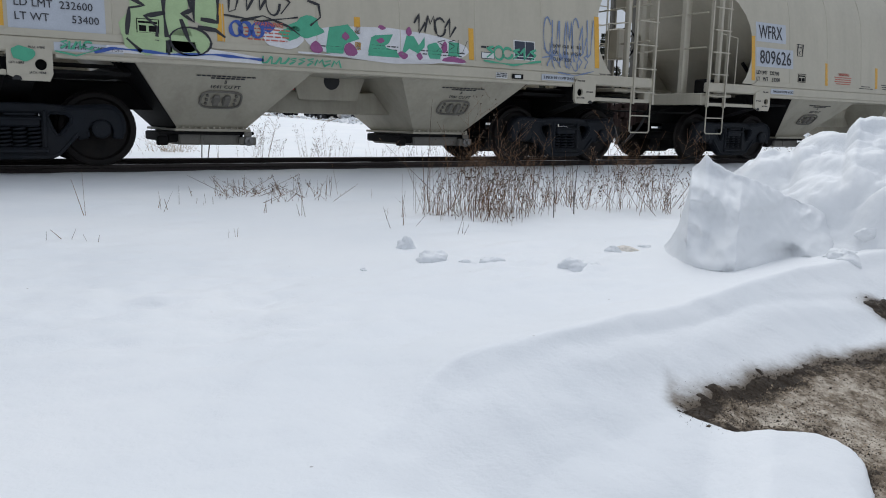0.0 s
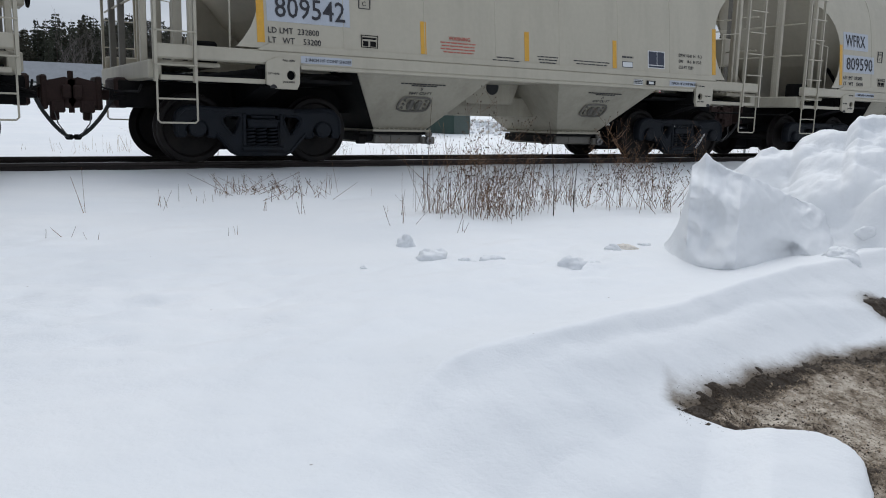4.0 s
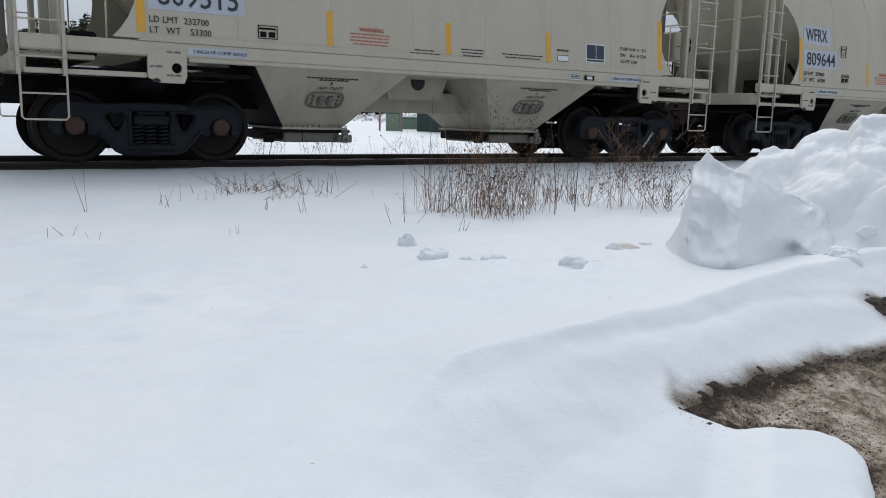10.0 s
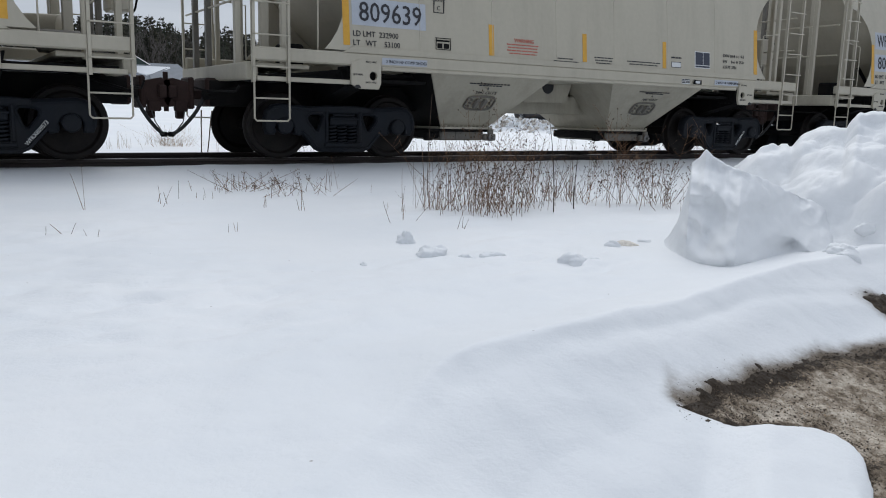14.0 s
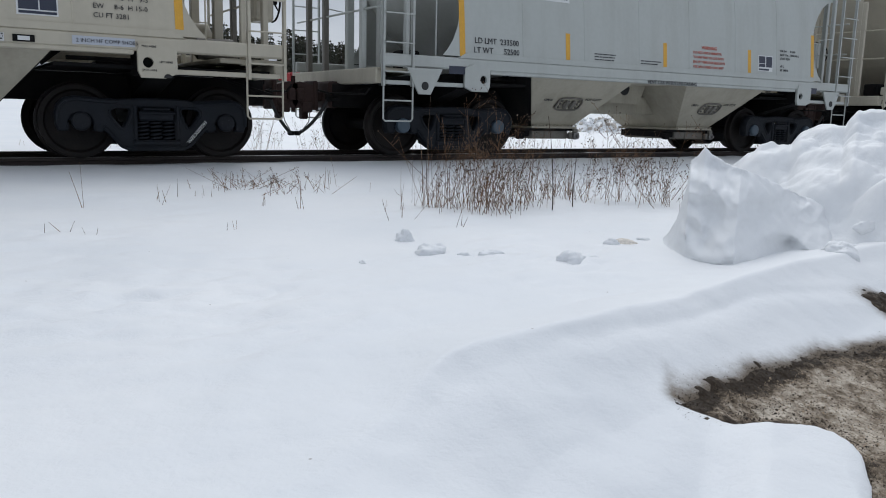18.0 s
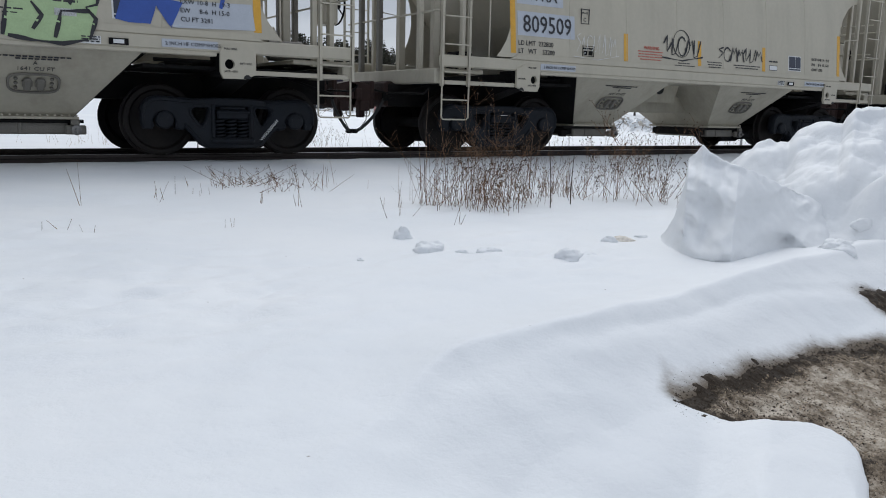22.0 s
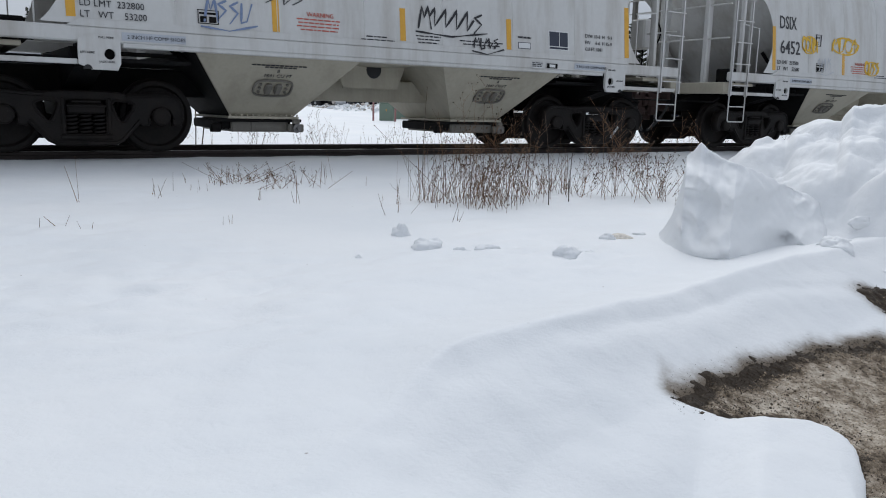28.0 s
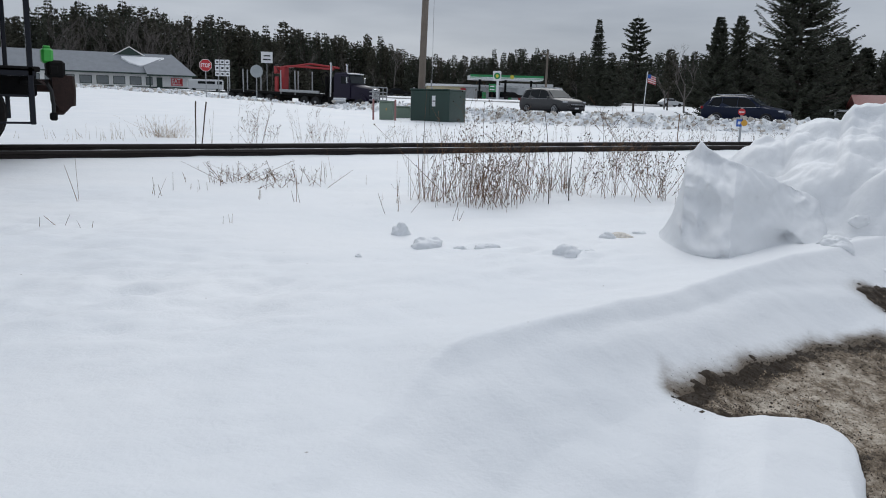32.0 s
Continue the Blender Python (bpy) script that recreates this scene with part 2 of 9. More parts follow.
def part(name, shape, mat, parent, label="", m=None, smooth=False):
    ob = new(name, shape.mesh(name, mat, smooth) if isinstance(shape, Shape) else shape)
    ob.parent = parent
    if m:
        ob.matrix_basis = m
    if label:
        ob["label"] = label
    return ob


def thing(name, label, category, group="", kind="", shape=None, mat=None, m=None, smooth=False):
    ob = new(name, shape.mesh(name, mat, smooth) if shape else None)
    if m:
        ob.matrix_basis = m
    return tagged(ob, label, category, group, kind)


TEXT = {}


def letters(text, size, mat, bold=0.0, wide=1.0):
    """A flat mesh of lettering in the x-z plane, facing -y, its lower left at the origin; size: the capitals' height."""
    key = (text, size, mat.name, bold, wide)
    if key not in TEXT:
        cu = bpy.data.curves.new("lettering", "FONT")
        cu.body, cu.size, cu.offset, cu.resolution_u, cu.extrude = text, size / 0.69, bold * size, 2, 0.002
        ob = bpy.data.objects.new("lettering", cu)
        me = bpy.data.meshes.new_from_object(ob)
        bpy.data.objects.remove(ob)
        me.transform(Matrix.Diagonal((wide, 1, 1, 1)) @ pose(0, 0, 0, 90))
        me.materials.clear()
        me.materials.append(mat)
        me.name = "lettering"
        TEXT[key] = me
    return TEXT[key]


# ---- ground: one sheet of snow from the foreground to the horizon ----
def smooth_step(a, b, x):
    t = min(1.0, max(0.0, (x - a) / (b - a)))
    return t * t * (3 - 2 * t)


def rough_noise(x, y, s, seed=0.0):
    return noise.noise(Vector((x / s, y / s, seed)))


def road_side(x, y):
    """Distance from the side road's middle line; it crosses the track far to the right."""
    return x - 35.5 - 0.18 * max(0.0, 29 - y) ** 1.25


def berm_side(x, y):
    """Distance from the crest of the berm along the highway."""
    return ((x - 16.4) * 54.2 + (y - 99.0) * 13.6) / 55.9


CREST = ((0.6, 0.97, 1.15, 1.33, 1.59, 1.88, 2.21, 2.51, 3.07, 3.65, 4.28, 4.81, 7.0), (-10.2, -9.96, -9.84, -9.74, -9.68, -9.63, -9.60, -9.59, -9.45, -9.34, -9.26, -9.18, -8.9))
FOLD = ((1.6, 1.79, 2.14, 2.42, 2.92, 3.4, 3.77, 4.4), (0.02, 0.03, 0.07, 0.09, 0.09, 0.13, 0.22, 0.3))
THAW_TOP = ((50.2, 52.4, 53.8, 57.3, 60.6, 62.7, 66.0, 72.0, 80.0), (2.68, 2.83, 2.94, 3.29, 3.68, 3.92, 4.0, 4.0, 3.6))
THAW_FOOT = ((50.2, 52.4, 54.0, 57.6, 59.3, 60.4, 61.5, 62.3, 63.0, 63.3, 63.6, 66.0, 80.0), (2.62, 2.63, 2.65, 2.75, 2.79, 2.79, 2.75, 2.66, 2.50, 2.34, 1.8, 1.2, 1.2))
RISE = ((-20, 8, 14, 28, 51, 70, 115, 180, 600), (-0.14, -0.14, 0.10, 0.33, 0.62, 1.20, 2.45, 3.3, 9.0))


def polar(x, y):
    """Bearing and range of a place from the viewing place."""
    dx, dy = x - EYE.x, y - EYE.y
    return math.degrees(math.atan2(dx, dy)), math.hypot(dx, dy)


def thaw(x, y):
    """Distances into the thawed patch from its upper edge and from the snow lobe at its foot, and the depth in the small patch beside it."""
    a, r = polar(x, y)
    up = float(np.interp(a, *THAW_TOP)) - r + 0.05 * rough_noise(x, y, 0.13, 11.0) + 0.02 * rough_noise(x, y, 0.04, 12.0)
    low = r - float(np.interp(a, *THAW_FOOT)) + 0.035 * rough_noise(x, y, 0.16, 13.0)
    end = min((a - 49.9) * 0.16, (76 - a) * 0.05)
    small = 0.3 * (1 - math.hypot((a - 63.9) / 2.5, (r - 4.50 - 0.02 * (a - 63)) / 0.15)) + 0.05 * rough_noise(x, y, 0.12, 14.0)
    return min(up, end), low, small


def thaw_depth(x, y):
    up, low, small = thaw(x, y)
    return max(min(up, low), small)


def face_z(x, y):
    """The near drift: a crisp crest, a fold below it, and a face that falls towards the viewing place."""
    c = float(np.interp(x, *CREST)) + 0.02 * rough_noise(x, 0.0, 0.30, 8.0) + 0.008 * rough_noise(x, 0.0, 0.09, 8.5)
    d = c - y
    k = smooth_step(0.05, 1.9, x + 0.30 * max(0.0, d))
    lip = 0.085 * smooth_step(0.95, 1.5, x)
    if d < 0:
        return lip * (1 - smooth_step(-0.2, 0.55, -d)) * 1.25 if d < -0.02 else lip
    e = d - float(np.interp(x, *FOLD)) - 0.015 * rough_noise(x, y, 0.2, 8.7)
    z = lip - k * (0.15 * min(d, 0.09) + 0.44 * min(d, 0.45) + 0.27 * min(0.35, max(0.0, d - 0.45)) + 0.10 * min(0.6, max(0.0, d - 0.80)))
    z -= 0.010 * smooth_step(1.5, 1.9, x) * smooth_step(-0.03, 0.015, e) - 0.016 * smooth_step(1.5, 1.9, x) * math.exp(-((e - 0.10) / 0.10) ** 2)
    return z + 0.012 * k * rough_noise(x, y, 0.40, 7.0) + 0.004 * rough_noise(x, y, 0.13, 7.5)


def ground_z(x, y):
    far = smooth_step(8, 45, y)
    z = float(np.interp(y, *RISE))
    z += 0.02 * rough_noise(x, y, 0.9) + 0.03 * rough_noise(x, y, 2.7, 3.0) + 0.12 * far * rough_noise(x, y, 9.0, 5.0)
    near = smooth_step(-2.6, -4.2, y) if y < 0 else 0.0
    if near:
        # wind ripples and shallow thaw cups on the open snow
        k = max(0.0, rough_noise(x, y, 1.5, 4.0) + 0.45)
        k *= 1 - 0.75 * smooth_step(-8.6, -9.8, y)
        z += near * k * (0.008 * math.sin((y + 0.30 * x) * 11 + 4 * rough_noise(x, y, 0.7, 9.0)) + 0.042 * rough_noise(x * 0.5, y, 0.19, 6.0) + 0.022 * rough_noise(x * 0.6, y, 0.08, 6.5))
    if abs(y) < 3.0:
        k = 1 - smooth_step(1.2, 3.0, abs(y))
        z = z * (1 - k) + (-0.125 + 0.006 * rough_noise(x, y, 0.5)) * k
    if -13.6 < y < -8.4 and x > 0.2:
        z += face_z(x, y) * smooth_step(-13.6, -12.4, y)
        if -11.7 < y < -9.2:
            a, r = polar(x, y)
            up, low, small = thaw(x, y)
            # the rounded lobe of snow at the patch's foot
            lobe = smooth_step(52.0, 57.0, a) * (1 - smooth_step(63.4, 65.0, a))
            z += lobe * (0.05 * smooth_step(0.0, 0.11, -low) + 0.12 * min(0.4, max(0.0, -low)))
            z -= 0.05 * smooth_step(0.0, 0.16, up) * smooth_step(-0.01, 0.05, low) + 0.05 * smooth_step(0.0, 0.10, small)
    if 8 < y < 40 and 16 < x < 40:
        # the field lies below the side road's bank
        z -= 0.36 * smooth_step(17, 25, x) * (1 - smooth_step(-6.3, -4.5, road_side(x, y))) * smooth_step(8, 13, y) * (1 - smooth_step(28, 40, y))
    if 14 < y < 80:
        # the field falls from the left to the right in front of the highway
        z += smooth_step(14, 40, y) * (1 - smooth_step(60, 80, y)) * min(0.55, max(-0.40, -0.07 * (x - 22))) * (1 - smooth_step(-6.5, -4.5, road_side(x, y)))
    if y > 3:
        d = road_side(x, y)
        for off, w in ((-4.3, 1.5), (5.0, 1.5)):
            q = abs(d - off + 0.5 * rough_noise(x, y, 3.0, 1.0)) / w
            if q < 1:
                z += smooth_step(4, 8, y) * (1 - q * q) ** 1.5 * max(0.04, 0.26 - 0.16 * smooth_step(15, 28, y) + 0.16 * rough_noise(x, y, 0.9, 2.0) + 0.16 * rough_noise(x, y, 0.35, 2.5))
        z -= 0.16 * smooth_step(4.0, 3.2, abs(d)) * (1 - smooth_step(20, 28, y)) * smooth_step(4, 8, y)
        z -= 0.12 * smooth_step(3.3, 2.9, abs(d)) * smooth_step(4, 8, y)
        q = abs(berm_side(x, y)) / 2.4
        if q < 1 and 38 < y < 112:
            z += (1 - q * q) ** 1.5 * max(0.05, 0.22 + 0.22 * rough_noise(x, y, 1.3, 2.2) + 0.22 * rough_noise(x, y, 0.5, 2.7))
    if 44 < y < 74 and 22 < x < 40:
        # the log truck's lay-by
        along, off = (x - 31.75) * 0.4147 - (y - 58.95) * 0.91, (x - 31.75) * 0.91 + (y - 58.95) * 0.4147
        k = (1 - smooth_step(1.9, 3.0, abs(off))) * (1 - smooth_step(11, 13, abs(along)))
        z = z * (1 - k) + (0.34 - 0.0279 * along) * k
    return z


def build_ground():
    sh = Shape()
    angles = [radians(a) for a in np.concatenate([np.arange(-4, 40, 0.40), np.arange(40, 66, 0.20), np.arange(66, 72, 0.4), np.arange(72, 356, 4.0)])]
    radii = [0.0, 0.4]
    while radii[-1] < 900:
        r = radii[-1]
        radii.append(r + max(0.013 if 1.5 < r < 2.6 else 0.03, r * (0.009 if r < 12 else 0.016 if r < 120 else 0.12)))
    na = len(angles)
    sh.v.append((EYE.x, EYE.y, ground_z(EYE.x, EYE.y)))
    for r in radii[1:]:
        for a in angles:
            x, y = EYE.x + r * math.sin(a), EYE.y + r * math.cos(a)
            sh.v.append((x, y, ground_z(x, y)))
    for j in range(na):
        sh.f.append((0, 1 + (j + 1) % na, 1 + j))
    for i in range(len(radii) - 2):
        for j in range(na):
            a, b = 1 + i * na + j, 1 + i * na + (j + 1) % na
            sh.f.append((a, b, b + na, a + na))
    me = sh.mesh("ground", M_SNOW)
    me.shade_smooth()
    # grit that stains the snow round the thawed patches
    stain = me.attributes.new("stain", "FLOAT", "POINT")
    for i, (x, y, z) in enumerate(sh.v):
        if 1.2 < x < 5.5 and -11.7 < y < -9.0:
            up, low, small = thaw(x, y)
            stain.data[i].value = max(smooth_step(-0.26, 0.04, up) * smooth_step(-0.05, 0.03, low), smooth_step(-0.22, 0.05, small))
    return tagged(new("ground", me), "wind-packed old snow over a flat trackside field", "snow", kind="structure")


build_ground()


def build_track():
    for y in (-0.7525, 0.7525):
        s = 1 if y > 0 else -1
        prof = [(-0.0365, -0.036), (-0.0365, -0.010), (-0.028, 0.0), (0.028, 0.0), (0.0365, -0.010), (0.0365, -0.036),
                (0.010, -0.048), (0.009, -0.125), (0.07, -0.15), (0.07, -0.17), (-0.07, -0.17), (-0.07, -0.15), (-0.009, -0.125), (-0.010, -0.048)]
        sh = Shape().loft([[(x, y + a, b) for a, b in prof] for x in (-420, -60, -20, 0, 20, 60, 420)])
        rail = thing("rail", "dark rusted steel rail half buried in snow", "rail", "rails of the track", shape=sh, mat=M_RAIL)
        part("running_surface", Shape().box(-420, 420, y - 0.024, y + 0.024, -0.002, 0.0035, 0.001), M_BRIGHT, rail, "polished bright running surface")
        for x in (-11.9, 0.05, 11.8, 23.7):
            sh = Shape().box(x - 0.46, x + 0.46, y - 0.034, y - 0.012, -0.118, -0.052, 0.006).box(x - 0.46, x + 0.46, y + 0.012, y + 0.034, -0.118, -0.052, 0.006)
            for i in range(6):
                sh.tube([(x - 0.4 + 0.16 * i, y - 0.055, -0.085), (x - 0.4 + 0.16 * i, y + 0.055, -0.085)], 0.014, 6)
            part("joint_bar", sh, M_RAIL, rail, "bolted rail joint bar")


build_track()


def snow_fill(y0, y1, z0, z1, name, label):
    """Packed snow along the rails."""
    sh = Shape()
    n, k = 300, 5
    for i in range(n + 1):
        x = -12 + 60 * i / n
        for j in range(k + 1):
            f = j / k
            y = y0 + (y1 - y0) * f
            sh.v.append((x, y, z0 + (z1 - z0) * f + 0.010 * rough_noise(x, y * 2, 0.5, 15.0) + 0.006 * rough_noise(x, y, 0.14, 16.0)))
    for i in range(n):
        sh.f += [(i * (k + 1) + j, (i + 1) * (k + 1) + j, (i + 1) * (k + 1) + j + 1, i * (k + 1) + j + 1) for j in range(k)]
    thing(name, label, "snow", kind="structure", shape=sh, mat=M_SNOW).data.shade_smooth()


snow_fill(-0.69, 0.69, -0.070, -0.078, "snow_between_rails", "packed snow between the rails")
snow_fill(-2.3, -0.80, -0.165, -0.088, "snow_shoulder", "snow shoulder along the near rail")
snow_fill(0.80, 2.3, -0.085, -0.16, "snow_shoulder_far", "snow shoulder along the far rail")


# ---- railway cars ----
WHEEL_R, BASE, TRUCK = 0.457, 1.778, 4.20
SIDE = [(1.50, 1.605), (1.75, 1.582), (2.0, 1.558), (2.25, 1.534), (2.5, 1.508), (2.75, 1.475), (3.0, 1.43), (3.3, 1.34), (3.6, 1.20), (3.9, 1.0), (4.2, 0.68), (4.38, 0.25)]


def side_y(z):
    for (a, p), (b, q) in zip(SIDE, SIDE[1:]):
        if z <= b:
            return p + (q - p) * max(0.0, (z - a) / (b - a))
    return SIDE[-1][1]


def cutaway(z):
    """Half length of the side sheet at a height: it ends in a round cut."""
    d = (z - 2.22) / 0.98
    return 5.38 - 0.98 * math.sqrt(1 - d * d) if abs(d) < 1 else 5.38


def wheel_mesh():
    return Shape().lathe([(0.10, -0.11), (0.115, -0.10), (0.13, -0.07), (0.19, -0.035), (0.30, -0.012), (0.365, -0.018), (0.392, -0.066), (0.44, -0.070), (0.453, -0.062), (0.457, -0.04), (0.459, 0.03), (0.485, 0.045), (0.485, 0.07),
                          (0.39, 0.075), (0.33, 0.0), (0.17, 0.02), (0.10, 0.06)], 40).mesh("wheel", M_WHEEL, True)


ME_WHEEL = wheel_mesh()
ME_AXLE = Shape().lathe([(0.08, -1.12), (0.08, -0.9), (0.085, -0.7), (0.085, 0.7), (0.08, 0.9), (0.08, 1.12)], 14).mesh("axle", M_DARK, True)


def cap_mesh(mat):
    sh = Shape().lathe([(0.05, -0.072), (0.085, -0.068), (0.108, -0.055), (0.115, -0.02), (0.112, 0.05)], 20)
    for i in range(3):
        a = i * 2.0944 + 0.5
        sh.tube([(0.055 * math.cos(a), -0.055, 0.055 * math.sin(a)), (0.055 * math.cos(a), -0.078, 0.055 * math.sin(a))], 0.016, 6)
    return sh.mesh("bearing_cap", mat, False)


ME_CAP = cap_mesh(M_TRUCK)
ME_CAP_BLUE = cap_mesh(material("blue_grey_bearing_cap", (0.05, 0.075, 0.10), 0.5, vary=0.15))


def pierced_plate(name, outline, holes, thick, bevel, mat):
    """A plate in the x-z plane with rounded edges and openings through it."""
    cu = bpy.data.curves.new(name, "CURVE")
    cu.dimensions, cu.fill_mode, cu.extrude, cu.bevel_depth, cu.bevel_resolution = "2D", "BOTH", thick / 2 - bevel, bevel, 1
    for loop in [outline] + holes:
        sp = cu.splines.new("POLY")
        sp.points.add(len(loop) - 1)
        for p, (x, z) in zip(sp.points, loop):
            p.co = (x, z, 0, 1)
        sp.use_cyclic_u = True
    ob = bpy.data.objects.new(name, cu)
    me = bpy.data.meshes.new_from_object(ob)
    bpy.data.objects.remove(ob)
    me.transform(pose(0, 0, 0, 90))
    me.materials.clear()
    me.materials.append(mat)
    me.name = name
    return me


def side_frame_mesh():
    """A cast truck side frame: long top chord, pedestal jaws over the journals, a dropped spring seat and two windows."""
    half = [(0.0, 0.735), (0.22, 0.735), (0.46, 0.715), (0.70, 0.725), (0.95, 0.745), (1.06, 0.72), (1.13, 0.65), (1.155, 0.56), (1.15, 0.43), (1.125, 0.36), (1.055, 0.36), (1.045, 0.47), (1.00, 0.55), (0.89, 0.585), (0.78, 0.55),
            (0.735, 0.47), (0.725, 0.36), (0.66, 0.35), (0.63, 0.40), (0.54, 0.30), (0.41, 0.155), (0.33, 0.115), (0.0, 0.112)]
    outline = half + [(-x, z) for x, z in half[-2:0:-1]]
    win = [(0.29, 0.60), (0.33, 0.645), (0.50, 0.64), (0.565, 0.60), (0.555, 0.53), (0.44, 0.385), (0.39, 0.375), (0.345, 0.45)]
    holes = [win, [(-x, z) for x, z in win[::-1]], [(-0.235, 0.66), (0.235, 0.66), (0.245, 0.63), (0.245, 0.235), (0.225, 0.215), (-0.225, 0.215), (-0.245, 0.235), (-0.245, 0.63)]]
    me = pierced_plate("side_frame", outline, holes, 0.15, 0.022, M_TRUCK)
    me.transform(Matrix.Translation((0, -1.025, 0)))
    sh = Shape()
    # spring seat ledge, column guides, and ribs round the openings
    sh.box(-0.30, 0.30, -1.135, -0.93, 0.165, 0.222, 0.015)
    for q in (-1, 1):
        sh.box(*sorted((q * 0.238, q * 0.285)), -1.125, -0.94, 0.23, 0.67, 0.012)
        sh.tube([(q * 0.63, -1.10, 0.40), (q * 0.41, -1.10, 0.155), (q * 0.33, -1.10, 0.125), (0, -1.10, 0.122)], 0.026, 5)
        sh.tube([(q * x, -1.10, z - 0.02) for x, z in half[2:9]], 0.024, 5)
        sh.tube([(q * x, -1.10, z) for x, z in win + win[:1]], 0.017, 5, False)
        # bearing adapter and its stop lugs
        sh.plate([(q * 0.889 + a, b) for a, b in ((-0.12, 0.575), (-0.135, 0.52), (-0.11, 0.45), (0.11, 0.45), (0.135, 0.52), (0.12, 0.575))], -1.08, -0.97)
        for k in (-1, 1):
            sh.box(*sorted((q * 0.889 + k * 0.135, q * 0.889 + k * 0.165)), -1.115, -1.02, 0.36, 0.43, 0.01)
    other = sh.mesh("side_frame", M_TRUCK)
    bm = bmesh.new()
    bm.from_mesh(me)
    bm.from_mesh(other)
    bm.to_mesh(me)
    bm.free()
    return me


ME_FRAME = side_frame_mesh()


def spring_mesh():
    pts = []
    for i in range(61):
        a = i / 60 * 2 * math.pi * 5.2
        pts.append((0.070 * math.cos(a), 0.070 * math.sin(a), 0.25 * i / 60))
    return Shape().tube(pts, 0.0165, 5).mesh("spring", M_TRUCK, True)


ME_SPRING = spring_mesh()
ME_BOLSTER = Shape().box(-0.215, 0.215, -1.13, 1.13, 0.475, 0.60, 0.02).box(-0.225, 0.225, -1.155, -1.10, 0.555, 0.585, 0.008).box(-0.17, 0.17, -1.14, -1.10, 0.605, 0.64, 0.01).box(-0.26, 0.26, -0.62, 0.62, 0.44, 0.72, 0.03).box(-0.30, 0.30, -0.90, -0.55, 0.16, 0.60, 0.02).box(-0.30, 0.30, 0.55, 0.90, 0.16, 0.60, 0.02).mesh("bolster", M_TRUCK)


def trucks(car, centre, cap=None, base=BASE):
    """Two trucks with wheelsets, side frames and springs under a car."""
    for c in (-centre, centre):
        part("bolster", ME_BOLSTER, None, car, "cast steel truck bolster", pose(c, 0, 0))
        for a in (-base / 2, base / 2):
            axle = part("axle", ME_AXLE, None, car, "", pose(c + a, 0, WHEEL_R))
            for s in (-1, 1):
                turn = pose(0, s * 0.80, 0, 0, 0, 0 if s < 0 else 180)
                part("wheel", ME_WHEEL, None, axle, "dark steel flanged wheel", turn)
                part("bearing_cap", cap or ME_CAP, None, axle, "round three-bolt bearing cap", pose(0, s * 1.085, 0, 0, 0, 0 if s < 0 else 180))
        for s in (0, 180):
            fr = part("side_frame", ME_FRAME, None, car, "dark cast steel truck side frame", pose(c, 0, 0, 0, 0, s))
            for x in (-0.17, 0.0, 0.17):
                part("spring", ME_SPRING, None, fr, "coil spring", pose(x * 0.94, -1.03, 0.222))


def ladder(car, x0, x1, y, z0, z1, lower, mat, s):
    """A corner ladder: two angle stiles with rungs, and a step hung below."""
    sh = Shape()
    for x in (x0, x1):
        a, b = (x, x + 0.045) if x == x0 else (x - 0.045, x)
        sh.box(a, b, min(y, y + s * 0.012), max(y, y + s * 0.012), z0, z1, 0.003)
        sh.box(a, a + 0.010, min(y, y + s * 0.05), max(y, y + s * 0.05), z0, z1, 0.003)
    lad = part("ladder", sh, mat, car, "steel corner ladder")
    z = z0 + 0.20
    while z < z1:
        part("rung", Shape().tube([(x0 + 0.02, y - s * 0.01, z), (x0 + 0.03, y - s * 0.045, z), (x1 - 0.03, y - s * 0.045, z), (x1 - 0.02, y - s * 0.01, z)], 0.011, 6), mat, lad)
        z += 0.40
    return lad


def sill_step(car, x0, x1, y, mat):
    sh = Shape().tube([(x0, y, 1.36), (x0, y, 0.56), (x0 + 0.03, y, 0.53), (x1 - 0.03, y, 0.53), (x1, y, 0.56), (x1, y, 1.36)], 0.013, 6)
    st = part("sill_step", sh, mat, car, "hanging bent-rod sill step")
    for z in (0.82,):
        part("rung", Shape().tube([(x0, y, z), (x1, y, z)], 0.012, 6), mat, st)


